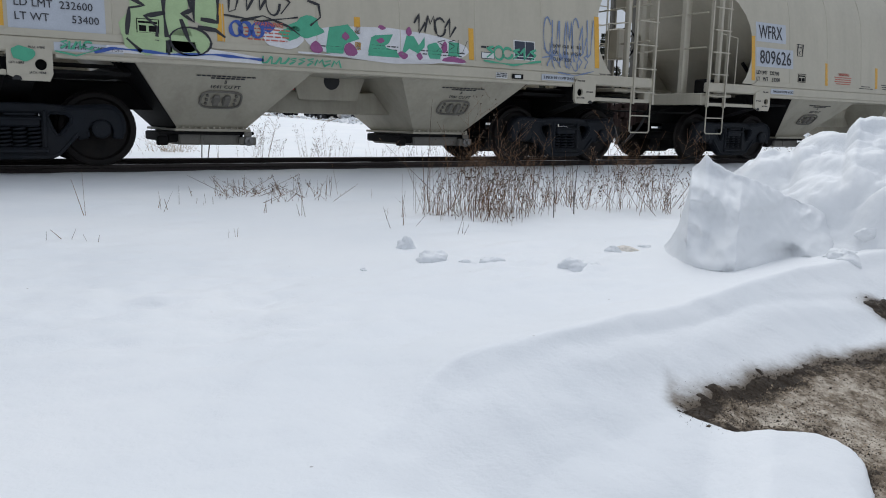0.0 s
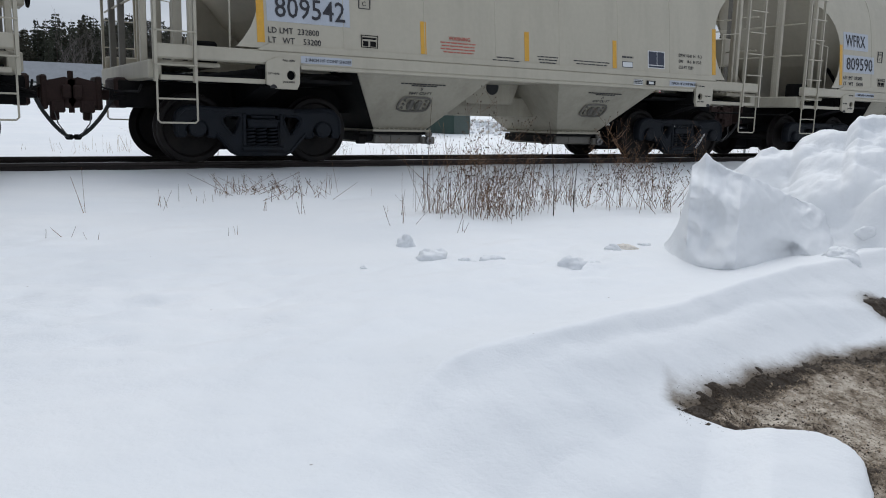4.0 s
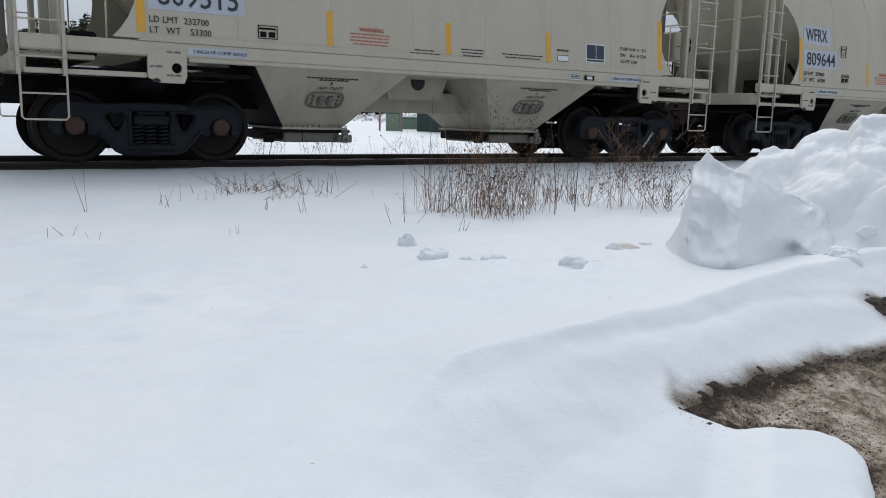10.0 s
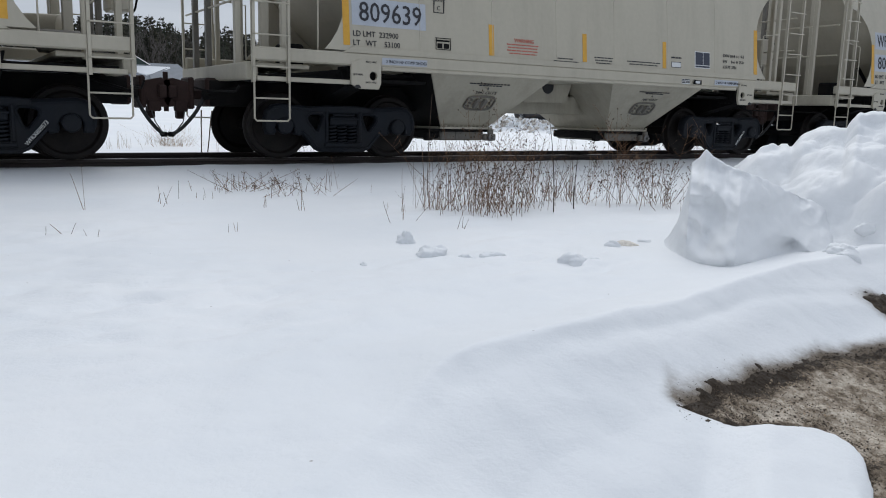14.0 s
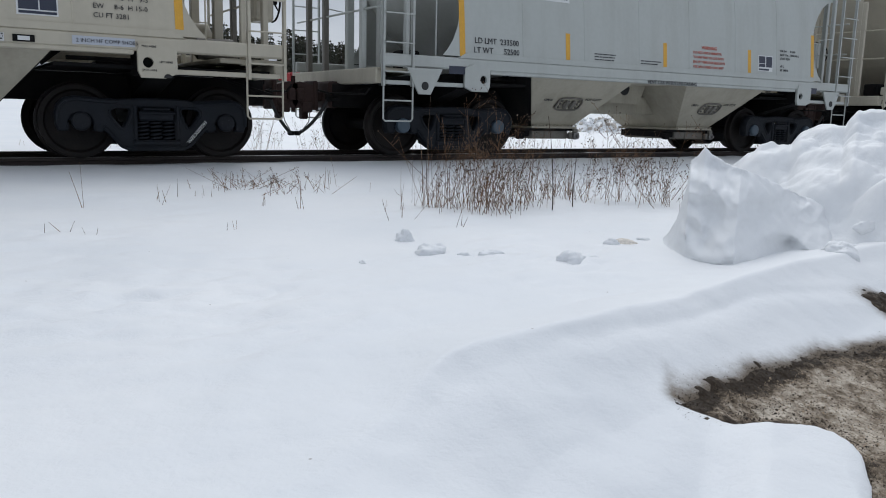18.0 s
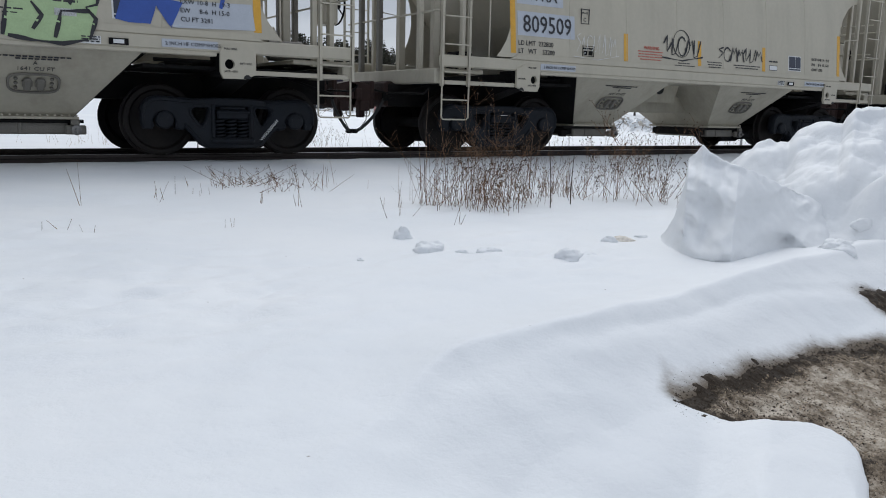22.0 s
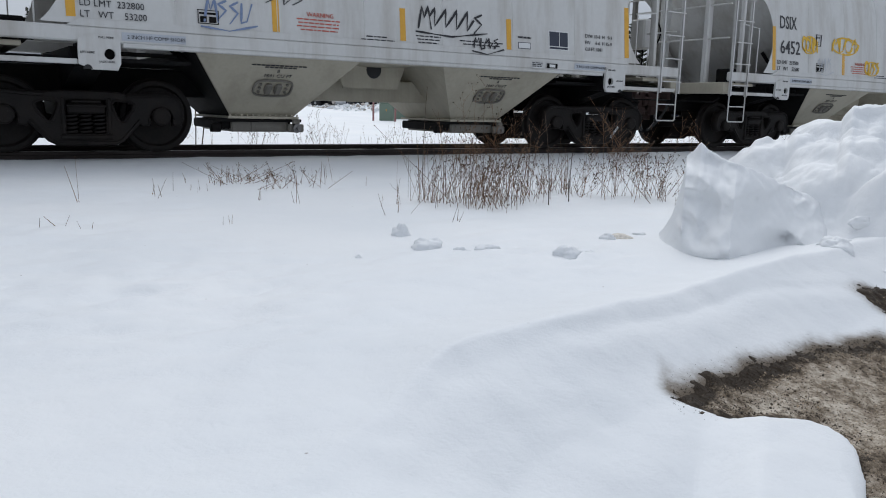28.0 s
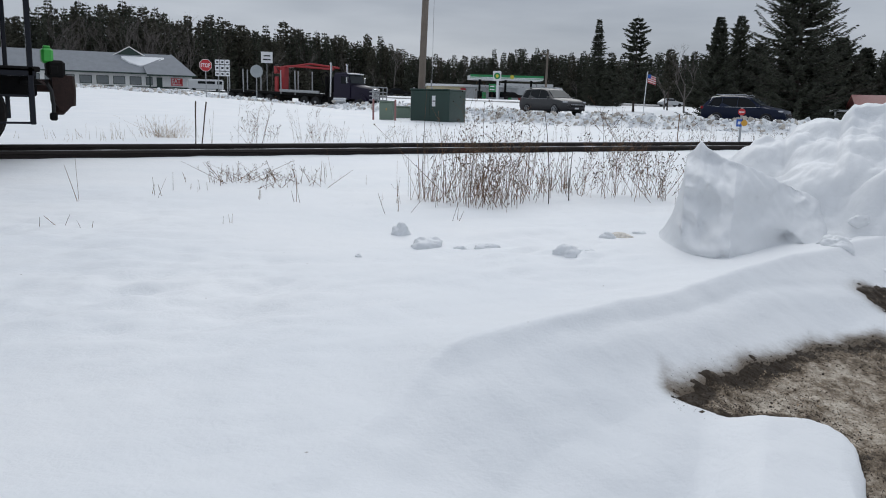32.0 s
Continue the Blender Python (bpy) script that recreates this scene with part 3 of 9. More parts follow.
def coupler(car, x, s):
    """A knuckle coupler at the end x, facing s."""
    sh = Shape()
    sh.box(*sorted((x - s * 0.80, x - s * 0.18)), -0.08, 0.08, 0.80, 0.94, 0.02)
    sh.plate([(x - s * 0.30, 0.72), (x + s * 0.02, 0.68), (x + s * 0.07, 0.76), (x + s * 0.07, 1.04), (x - s * 0.05, 1.08), (x - s * 0.30, 1.02)], -0.20, 0.14)
    sh.lathe([(0.02, -0.15), (0.085, -0.14), (0.085, 0.14), (0.02, 0.15)], 12, Matrix.Translation((x + s * 0.05, -0.06, 0.87)) @ pose(0, 0, 0, 90))
    sh.box(*sorted((x - s * 0.24, x - s * 0.06)), -0.24, -0.14, 0.62, 0.78, 0.02).box(*sorted((x - s * 0.10, x + s * 0.02)), -0.26, -0.18, 0.80, 0.98, 0.02)
    sh.box(*sorted((x - s * 0.22, x - s * 0.12)), -0.12, 0.04, 0.52, 0.70, 0.02).box(*sorted((x - s * 0.34, x - s * 0.26)), -0.22, 0.20, 0.66, 1.10, 0.02)
    sh.tube([(x + s * 0.03, -0.12, 0.62), (x + s * 0.03, -0.12, 1.16)], 0.035, 8)
    part("coupler", sh, M_RUST, car, "rust-brown knuckle coupler", smooth=False)
    part("hose_chain", Shape().tube([(x - s * 0.20, -0.22, 0.66), (x - s * 0.16, -0.26, 0.48), (x - s * 0.06, -0.22, 0.34)], 0.008, 4), M_GALVCHAIN, car, "thin hose support chain")
    sh = Shape().box(*sorted((x - s * 1.15, x - s * 0.62)), -0.30, 0.30, 0.72, 1.02, 0.02)
    part("draft_gear_pocket", sh, M_DARK, car)
    # glad hand and hanging air hose
    pts = [(x - s * 0.42, -0.36, 0.82), (x - s * 0.40, -0.34, 0.76)]
    for i in range(9):
        a = i / 8
        pts.append((x - s * 0.40 * (1 - a) ** 1.3, -0.34 + 0.20 * a, 0.76 - 0.46 * math.sin(a * math.pi / 2) ** 0.8))
    hose = part("air_hose", Shape().tube(pts, 0.026, 7), M_RUBBER, car, "black rubber air hose hanging in a loop", smooth=True)
    part("glad_hand", Shape().box(*sorted((x - s * 0.07, x + s * 0.03)), -0.19, -0.10, 0.27, 0.34, 0.02), M_DARK, hose)
    part("angle_cock", Shape().tube([(x - s * 0.60, -0.36, 0.84), (x - s * 0.40, -0.36, 0.82)], 0.035, 7).box(*sorted((x - s * 0.46, x - s * 0.40)), -0.39, -0.33, 0.82, 0.92, 0.008), M_DARK, car)


M_BRACKET = material("grimy_bracket_casting", (0.15, 0.14, 0.12), 0.6, vary=0.2, scale=9, fine=60, bump=0.2)


def bracket_mesh():
    """The cast vibrator bracket in its welded oval frame."""
    sh = Shape()
    ring = []
    for i in range(28):
        a = 2 * math.pi * i / 28
        c, s = math.cos(a), math.sin(a)
        ring.append((0.27 * math.copysign(abs(c) ** 0.55, c), 0.145 * math.copysign(abs(s) ** 0.55, s)))
    pts = [(x, -0.008, z) for x, z in ring]
    sh.tube(pts + [pts[0]], 0.017, 5, False)
    for x in (-0.07, 0.07):
        sh.box(x - 0.04, x + 0.04, -0.05, 0.0, -0.09, 0.09, 0.012)
        sh.box(x - 0.055, x + 0.055, -0.03, 0.0, -0.05, 0.05, 0.01)
    for x in (-0.19, 0.19):
        for z in (-0.07, 0.0, 0.07):
            sh.lathe([(0.020, -0.022), (0.022, 0.0)], 6, Matrix.Translation((x, 0, z)))
    return sh.mesh("vibrator_bracket", M_BRACKET)


ME_BRACKET = bracket_mesh()


def hopper_chute(car, cx, mat):
    """One discharge hopper: sloping sheets down to an outlet with a sliding gate."""
    x0, x1 = (cx - 1.17, cx + 1.17)
    b0, b1 = cx - 0.46, cx + 0.46
    rings = [[(b0, -0.72, 0.47), (b1, -0.72, 0.47), (b1, 0.72, 0.47), (b0, 0.72, 0.47)], [(x0, -1.55, 1.29), (x1, -1.55, 1.29), (x1, 1.55, 1.29), (x0, 1.55, 1.29)]]
    ch = part("discharge_hopper", Shape().loft(rings), mat, car, "sloping discharge hopper with rust-streaked sheets")
    # bolted flange and gate
    sh = Shape().box(b0 - 0.06, b1 + 0.06, -0.80, 0.80, 0.44, 0.475, 0.006)
    for i in range(13):
        x = b0 - 0.03 + (b1 - b0 + 0.06) * i / 12
        sh.lathe([(0.014, -0.022), (0.014, 0.01)], 6, Matrix.Translation((x, -0.79, 0.49)))
    part("flange", sh, mat, ch, "bolted outlet flange")
    part("outlet_gate", Shape().box(b0 + 0.02, b1 - 0.06, -0.70, 0.70, 0.255, 0.44, 0.02).box(b0 + 0.30, b0 + 0.345, -0.715, -0.69, 0.26, 0.43, 0.006), M_BRACKET, ch, "grimy sliding outlet gate")
    part("gate_frame", Shape().box(b0 - 0.12, b0 + 0.02, -0.66, 0.66, 0.29, 0.42, 0.02).box(b0 - 0.26, b0 - 0.12, -0.70, -0.60, 0.25, 0.37, 0.015).box(b0 - 0.26, b1 + 0.12, -0.76, -0.715, 0.395, 0.44, 0.01).box(b1 - 0.06, b1 + 0.02, -0.60, 0.60, 0.26, 0.42, 0.02), M_DARK, ch, "black gate frame and slide rails")
    part("gate_bracket", Shape().box(b1 - 0.10, b1 + 0.14, -0.80, -0.72, 0.255, 0.37, 0.015).box(b1 - 0.04, b1 + 0.06, -0.84, -0.78, 0.37, 0.44, 0.01), M_BRACKET, ch, "bearing bracket of the gate shaft")
    sh = Shape().lathe([(0.03, -0.85), (0.065, -0.84), (0.065, -0.76), (0.035, -0.74), (0.035, 0.74)], 8, Matrix.Translation((b1 + 0.02, 0, 0.31)))
    sh.lathe([(0.028, -0.90), (0.028, -0.84)], 4, Matrix.Translation((b1 + 0.02, 0, 0.31)))
    part("capstan", sh, M_BRIGHT, ch, "galvanised gate-turning capstan")
    # end sheet towards the truck; its black mixes grime with painted underside shade
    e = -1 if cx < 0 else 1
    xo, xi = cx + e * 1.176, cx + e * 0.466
    part("end_sheet", Shape().loft([[(xi, -0.715, 0.475), (xi + e * 0.008, -0.715, 0.475), (xi + e * 0.008, 0.715, 0.475), (xi, 0.715, 0.475)], [(xo, -1.54, 1.285), (xo + e * 0.008, -1.54, 1.285), (xo + e * 0.008, 1.54, 1.285), (xo, 1.54, 1.285)]]), M_DARK, ch, "sloping end sheet, black with grime and painted shade")
    # bracket on the near and far sloping side
    for sy, rz in ((-1, 0), (1, 180)):
        part("vibrator_bracket", ME_BRACKET, None, ch, "welded cast vibrator bracket in an oval frame", pose(cx, sy * 1.135, 0.865, 0, 0, rz) @ pose(0, 0, 0, 45.3))


def body_shell():
    sh = Shape()
    levels = [1.50, 1.6, 1.75, 1.9, 2.05, 2.22, 2.4, 2.6, 2.8, 3.0, 3.12, 3.2, 3.5, 3.8, 4.1, 4.38]
    n = len(levels)
    # two curved side sheets, 12 mm thick
    for s in (-1, 1):
        outer = [[(x * cutaway(z), s * side_y(z), z) for z in levels] for x in (-1, 1)]
        inner = [[(x * cutaway(z), s * (side_y(z) - 0.014), z) for z in levels] for x in (-1, 1)]
        vs = outer[0] + outer[1] + inner[0] + inner[1]
        fs = []
        for i in range(n - 1):
            a = (i, i + 1, n + i + 1, n + i)
            fs.append(a if s > 0 else a[::-1])
            b = tuple(2 * n + j for j in (n + i, n + i + 1, i + 1, i))
            fs.append(b if s > 0 else b[::-1])
            for e in (0, n):
                c = (e + i, 2 * n + e + i, 2 * n + e + i + 1, e + i + 1)
                fs.append(c if (e > 0) == (s > 0) else c[::-1])
        sh.put(vs, fs)
    # crown of the roof
    z = levels[-1]
    sh.loft([[(x, -0.26, z - 0.01), (x, 0.26, z - 0.01), (x, 0.2, 4.44), (x, -0.2, 4.44)] for x in (-5.38, 5.38)])
    return sh


def seams():
    """Raised weld seams between the side sheets."""
    made = []
    lv = [1.50, 1.75, 2.0, 2.25, 2.5, 2.75, 3.0, 3.3, 3.6, 3.9]
    for x in (-3.22, -1.93, -0.66, 0.62, 1.92, 3.20):
        for s in (-1, 1):
            made.append(Shape().loft([[(x - 0.012, s * (side_y(z) - 0.004), z), (x - 0.004, s * (side_y(z) + 0.005), z), (x + 0.004, s * (side_y(z) + 0.005), z), (x + 0.012, s * (side_y(z) - 0.004), z)] for z in lv]))
    return made


def slope_sheet(s):
    """The sloping end sheet between the side sheets, with its stiffening bends."""
    pts = [(3.0, 1.27), (3.9, 2.05), (4.75, 3.0), (5.2, 3.6), (5.36, 4.1)]
    rings = []
    for x, z in pts:
        w = side_y(max(1.5, z)) - 0.016
        rings.append([(s * x, -w, z), (s * x, w, z), (s * (x - 0.05), w, z + 0.03), (s * (x - 0.05), -w, z + 0.03)])
    return Shape().loft(rings)


def hopper_car():
    car = thing("hopper_car", "covered hopper car with beige sides on dark trucks", "railway car", "cars of the freight train")
    body = part("body", body_shell(), M_BEIGE, car, "curved steel side sheets and roof", smooth=True)
    for sh in seams():
        part("weld_seam", sh, M_BEIGE, body, "raised vertical weld seam")
    for s in (-1, 1):
        part("slope_sheet", slope_sheet(s), M_BEIGE, car, "sloping end sheet")
        # end bulkhead bracing
        for y in (-0.55, 0.55):
            part("end_post", Shape().box(*sorted((s * 5.12, s * 5.24)), y - 0.06, y + 0.06, 1.2, 3.9, 0.01), M_BEIGE, car, "vertical end post")
        for y in (-1.42, 1.42):
            part("end_post", Shape().box(*sorted((s * 5.20, s * 5.27)), y - 0.04, y + 0.04, 1.2, 3.4, 0.01), M_BEIGE, car, "vertical end post")
    for y in (-1, 1):
        sill = Shape().box(-5.71, 5.71, *sorted((y * 1.50, y * 1.625)), 1.30, 1.475, 0.02)
        sill.plate([(-4.45, 1.475), (-4.30, 1.555), (4.30, 1.555), (4.45, 1.475)], *sorted((y * 1.585, y * 1.622)))
        sill.box(-3.85, 3.85, *sorted((y * 1.46, y * 1.615)), 1.255, 1.31, 0.01)
        part("side_sill", sill, M_BEIGE, car, "long beige side sill")
        for s in (-1, 1):
            # jacking pad with its pull hole
            hole = [(0.062 * math.cos(2 * math.pi * i / 16), 0.062 * math.sin(2 * math.pi * i / 16)) for i in range(16)]
            px = s * 4.0
            sh = Shape()
            x0, x1 = sorted((s * 3.88, s * 4.34))
            ring = []
            for i in range(16):
                a = 2 * math.pi * i / 16
                c, d = math.cos(a), math.sin(a)
                k = 1 / max(abs(c) / (x1 - px if c > 0 else px - x0) * 1.0, abs(d) / 0.20)
                ring.append((px + c * k, 1.19 + d * k))
            vs = [(x, y * 1.645, z) for x, z in ring] + [(px + x, y * 1.645, 1.17 + z) for x, z in hole] + [(x, y * 1.60, z) for x, z in ring] + [(px + x, y * 1.60, 1.17 + z) for x, z in hole]
            fs = []
            for i in range(16):
                j = (i + 1) % 16
                fs += [(i, j, 16 + j, 16 + i), (32 + j, 32 + i, 48 + i, 48 + j), (16 + i, 16 + j, 48 + j, 48 + i), (j, i, 32 + i, 32 + j)]
            sh.put(vs, fs)
            pad = part("jacking_pad", sh, M_BEIGE, car, "jacking pad plate with a round pull hole")
            # gusset behind the pad, its black standing in partly for shade
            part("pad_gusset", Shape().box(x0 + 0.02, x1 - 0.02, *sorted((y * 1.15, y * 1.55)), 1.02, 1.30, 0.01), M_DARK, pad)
            # lower rail from pad to ladder and the corner platform
            xa, xb = sorted((s * 4.34, s * 5.66))
            part("lower_rail", Shape().box(xa, xb, *sorted((y * 1.52, y * 1.60)), 1.045, 1.105, 0.008), M_BEIGE, car)
            lx = sorted((s * 5.22, s * 5.74))
            ladder(car, lx[0], lx[1], y * 1.645, 1.02, 3.9, 0, M_BEIGE, -y)
            sill_step(car, sorted((s * 5.22, s * 5.70))[0], sorted((s * 5.22, s * 5.70))[1], y * 1.60, M_BEIGE)
            part("grab_iron", Shape().tube([(s * 4.75, y * 1.45, 1.48), (s * 4.75, y * 1.45, 2.35), (s * 5.2, y * 1.45, 2.40)], 0.012, 6), M_BEIGE, car)
    part("centre_sill", Shape().box(-2.4, 2.4, -0.33, 0.33, 0.72, 1.06, 0.02), M_HOPPER, car, "box centre sill")
    for s in (-1, 1):
        # sill ends coloured black for grime and for the shade over the trucks
        part("draft_sill", Shape().box(*sorted((s * 2.4, s * 5.9)), -0.34, 0.34, 0.71, 1.07, 0.02), M_DARK, car, "draft sill over the truck, black with grime and painted shade")
    # roof-shaped cross ridge between the hoppers and its stiffener
    part("cross_ridge", Shape().loft([[(x, -1.50, z) for x, z in ((-0.66, 1.27), (0.66, 1.27), (0.10, 1.24), (-0.10, 1.24))], [(x, 1.50, z) for x, z in ((-0.66, 1.27), (0.66, 1.27), (0.10, 1.24), (-0.10, 1.24))]]), M_HOPPER, car)
    part("ridge_plate", Shape().plate([(-0.62, 1.26), (-0.52, 0.92), (0.42, 0.92), (0.55, 1.26)], -0.62, -0.60), M_HOPPER, car, "plate across the middle of the underframe")
    part("access_hole", Shape().lathe([(0.02, -0.632), (0.125, -0.630), (0.13, -0.615)], 20, Matrix.Translation((0.0, 0, 1.20))), M_RUBBER, car, "dark round hole under the sill")
    hopper_chute(car, -1.83, M_HOPPER)
    hopper_chute(car, 1.83, M_HOPPER)
    for s in (-1, 1):
        part("end_platform", Shape().box(*sorted((s * 4.9, s * 5.75)), -1.52, 1.52, 1.22, 1.28, 0.01), M_HOPPER, car, "end platform grating")
        part("end_sill", Shape().box(*sorted((s * 5.62, s * 5.78)), -1.52, 1.52, 1.06, 1.28, 0.015), M_HOPPER, car, "end sill beam")
        # bolster, stringer and shear plate: under-car shade is painted into their black
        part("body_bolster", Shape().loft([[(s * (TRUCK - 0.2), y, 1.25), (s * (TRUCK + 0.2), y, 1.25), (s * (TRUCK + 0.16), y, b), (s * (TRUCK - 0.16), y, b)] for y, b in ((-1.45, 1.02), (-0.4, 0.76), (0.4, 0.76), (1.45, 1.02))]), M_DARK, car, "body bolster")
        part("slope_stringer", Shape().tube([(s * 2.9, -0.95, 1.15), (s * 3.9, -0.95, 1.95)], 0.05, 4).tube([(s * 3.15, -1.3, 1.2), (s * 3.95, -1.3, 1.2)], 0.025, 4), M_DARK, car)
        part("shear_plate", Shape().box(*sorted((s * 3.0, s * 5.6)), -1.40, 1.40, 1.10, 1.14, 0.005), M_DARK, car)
        coupler(car, s * 6.42, s)
    for s in (-1, 1):
        for y, z1 in ((-0.95, 3.4), (0.35, 3.6), (1.0, 3.3)):
            part("end_stanchion", Shape().box(*sorted((s * 5.66, s * 5.74)), y - 0.05, y + 0.05, 1.25, z1, 0.01), M_BRACKET if y > 0 else M_BEIGE, car, "upright end stanchion")
        part("cross_bar", Shape().tube([(s * 5.70, -1.5, 2.12), (s * 5.70, 1.5, 2.12)], 0.016, 5), M_BEIGE, car)
        part("cross_bar", Shape().tube([(s * 5.70, -1.5, 2.75), (s * 5.70, 1.5, 2.75)], 0.016, 5), M_BEIGE, car)
        part("uncoupling_lever", Shape().tube([(s * 5.86, -1.5, 0.98), (s * 5.86, -1.35, 0.90), (s * 5.95, -0.3, 0.92), (s * 6.2, -0.1, 1.0)], 0.015, 5), M_DARK, car, "bent uncoupling lever")
        part("striker", Shape().box(*sorted((s * 5.78, s * 5.95)), -0.32, 0.32, 0.70, 1.10, 0.03), M_RUST, car, "rusty striker casting")
    # brake gear on the B end
    bw = part("brake_wheel", Shape().tube([(5.95, -0.62 + 0.28 * math.cos(a), 2.15 + 0.28 * math.sin(a)) for a in (2 * math.pi * i / 20 for i in range(21))], 0.014, 6, False).lathe([(0.05, -0.05), (0.05, 0.05)], 10, Matrix.Translation((5.95, -0.62, 2.15)) @ pose(0, 0, 0, 0, 0, 90)), M_DARK, car, "round hand brake wheel", smooth=True)
    for i in range(5):
        a = 2 * math.pi * i / 5
        part("spoke", Shape().tube([(5.95, -0.62, 2.15), (5.95, -0.62 + 0.28 * math.cos(a), 2.15 + 0.28 * math.sin(a))], 0.011, 5), M_DARK, bw)
    part("brake_housing", Shape().box(5.62, 5.90, -0.80, -0.44, 1.85, 2.40, 0.03), M_BEIGE, car, "hand brake housing")
    part("brake_rod", Shape().tube([(5.80, -0.62, 1.85), (5.80, -0.62, 1.0)], 0.014, 5), M_DARK, car)
    part("air_reservoir", Shape().lathe([(0.05, -0.55), (0.2, -0.48), (0.21, 0.3), (0.16, 0.42), (0.05, 0.45)], 16, Matrix.Translation((4.75, 0.1, 1.62)) @ pose(0, 0, 0, 0, 0, 60)), M_BEIGE, car, "air brake reservoir", smooth=True)
    part("control_valve", Shape().box(-5.1, -4.8, -1.1, -0.75, 1.28, 1.58, 0.03).box(-5.02, -4.88, -1.2, -1.1, 1.34, 1.50, 0.02), M_DARK, car, "air brake control valve")
    part("brake_cylinder", Shape().lathe([(0.05, -0.3), (0.14, -0.26), (0.14, 0.2), (0.05, 0.26)], 14, Matrix.Translation((5.0, -0.9, 1.42)) @ pose(0, 0, 0, 0, 0, 80)), M_BRACKET, car, "brake cylinder", smooth=True)
    part("brake_pipe", Shape().tube([(-6.0, -0.42, 0.86), (-4.9, -0.42, 1.16), (-4.2, -0.42, 1.18)], 0.02, 5), M_DARK, car)
    part("brake_pipe", Shape().tube([(6.0, -0.42, 0.86), (4.9, -0.42, 1.16), (4.2, -0.42, 1.18)], 0.02, 5), M_DARK, car)
    trucks(car, TRUCK)
    return car


def decal(car, x0, x1, z0, z1, mat, name, label="", proud=0.004, on_sill=False):
    """A thin painted or stuck-on panel that follows the side's curve on the near side."""
    zs = [z0 + (z1 - z0) * i / 4 for i in range(5)]
    yy = [-1.6275 - proud if on_sill else -side_y(z) - proud for z in zs]
    vs = [(x, y, z) for y, z in zip(yy, zs) for x in (x0, x1)]
    vs += [(x, y + 0.003, z) for y, z in zip(yy, zs) for x in (x0, x1)]
    fs = [(2 * i, 2 * i + 1, 2 * i + 3, 2 * i + 2) for i in range(4)] + [(10 + 2 * i + 2, 10 + 2 * i + 3, 10 + 2 * i + 1, 10 + 2 * i) for i in range(4)]
    fs += [(0, 10, 11, 1), (8, 9, 19, 18)] + [(2 * i, 2 * i + 2, 12 + 2 * i, 10 + 2 * i) for i in range(4)] + [(2 * i + 1, 11 + 2 * i, 13 + 2 * i, 3 + 2 * i) for i in range(4)]
    return part(name, Shape().put(vs, fs), mat, car, label)


def write(car, text, x, z, size, mat=None, bold=0.0, wide=1.0, y=None, label="", name="stencil"):
    lean = 0.0 if y is not None else -math.degrees(math.atan2(side_y(z) - side_y(z + size), size))
    return part(name, letters(text, size, mat or M_INK, bold, wide), None, car, label, pose(x, -side_y(z) - 0.010 if y is None else y, z, lean))


def fine_print(car, x, z, widths, mat, gap=0.045, h=0.016, y=None):
    """Lines of writing too small to read, as plain bars."""
    sh = Shape()
    for i, (a, b) in enumerate(widths):
        zz = z - i * gap
        yy = -side_y(zz) if y is None else y
        k = a
        rr = random.Random(round((x + zz) * 1000))
        while k < b:
            w = rr.uniform(0.03, 0.10)
            e = min(b, k + w)
            sh.box(x + k, x + e, yy - 0.007, yy + 0.002, zz, zz + h, 0.001)
            k = e + 0.018
    return part("fine_print", sh, mat, car, "small stencilled lines")


# ---- the train ----
PITCH = 12.8985
# seconds and metres that the train has gone
GONE = [(0, -1.123), (1, 7.833), (2, 16.801), (3, 25.739), (4.5, 39.06), (6, 52.433), (7, 61.283), (8, 70.18), (9, 78.9), (10, 87.697), (11, 96.654),
        (12, 105.63), (13, 114.626), (14, 123.693), (15.5, 137.40), (17, 151.19), (18, 160.488), (19, 169.82), (20, 179.168), (21, 188.618),
        (22, 198.168), (23, 207.753), (24, 217.362), (25, 227.027), (26.5, 241.53), (28, 256.05), (29, 265.747), (30, 275.501), (31, 285.30), (32, 295.12)]
TRAIN = []


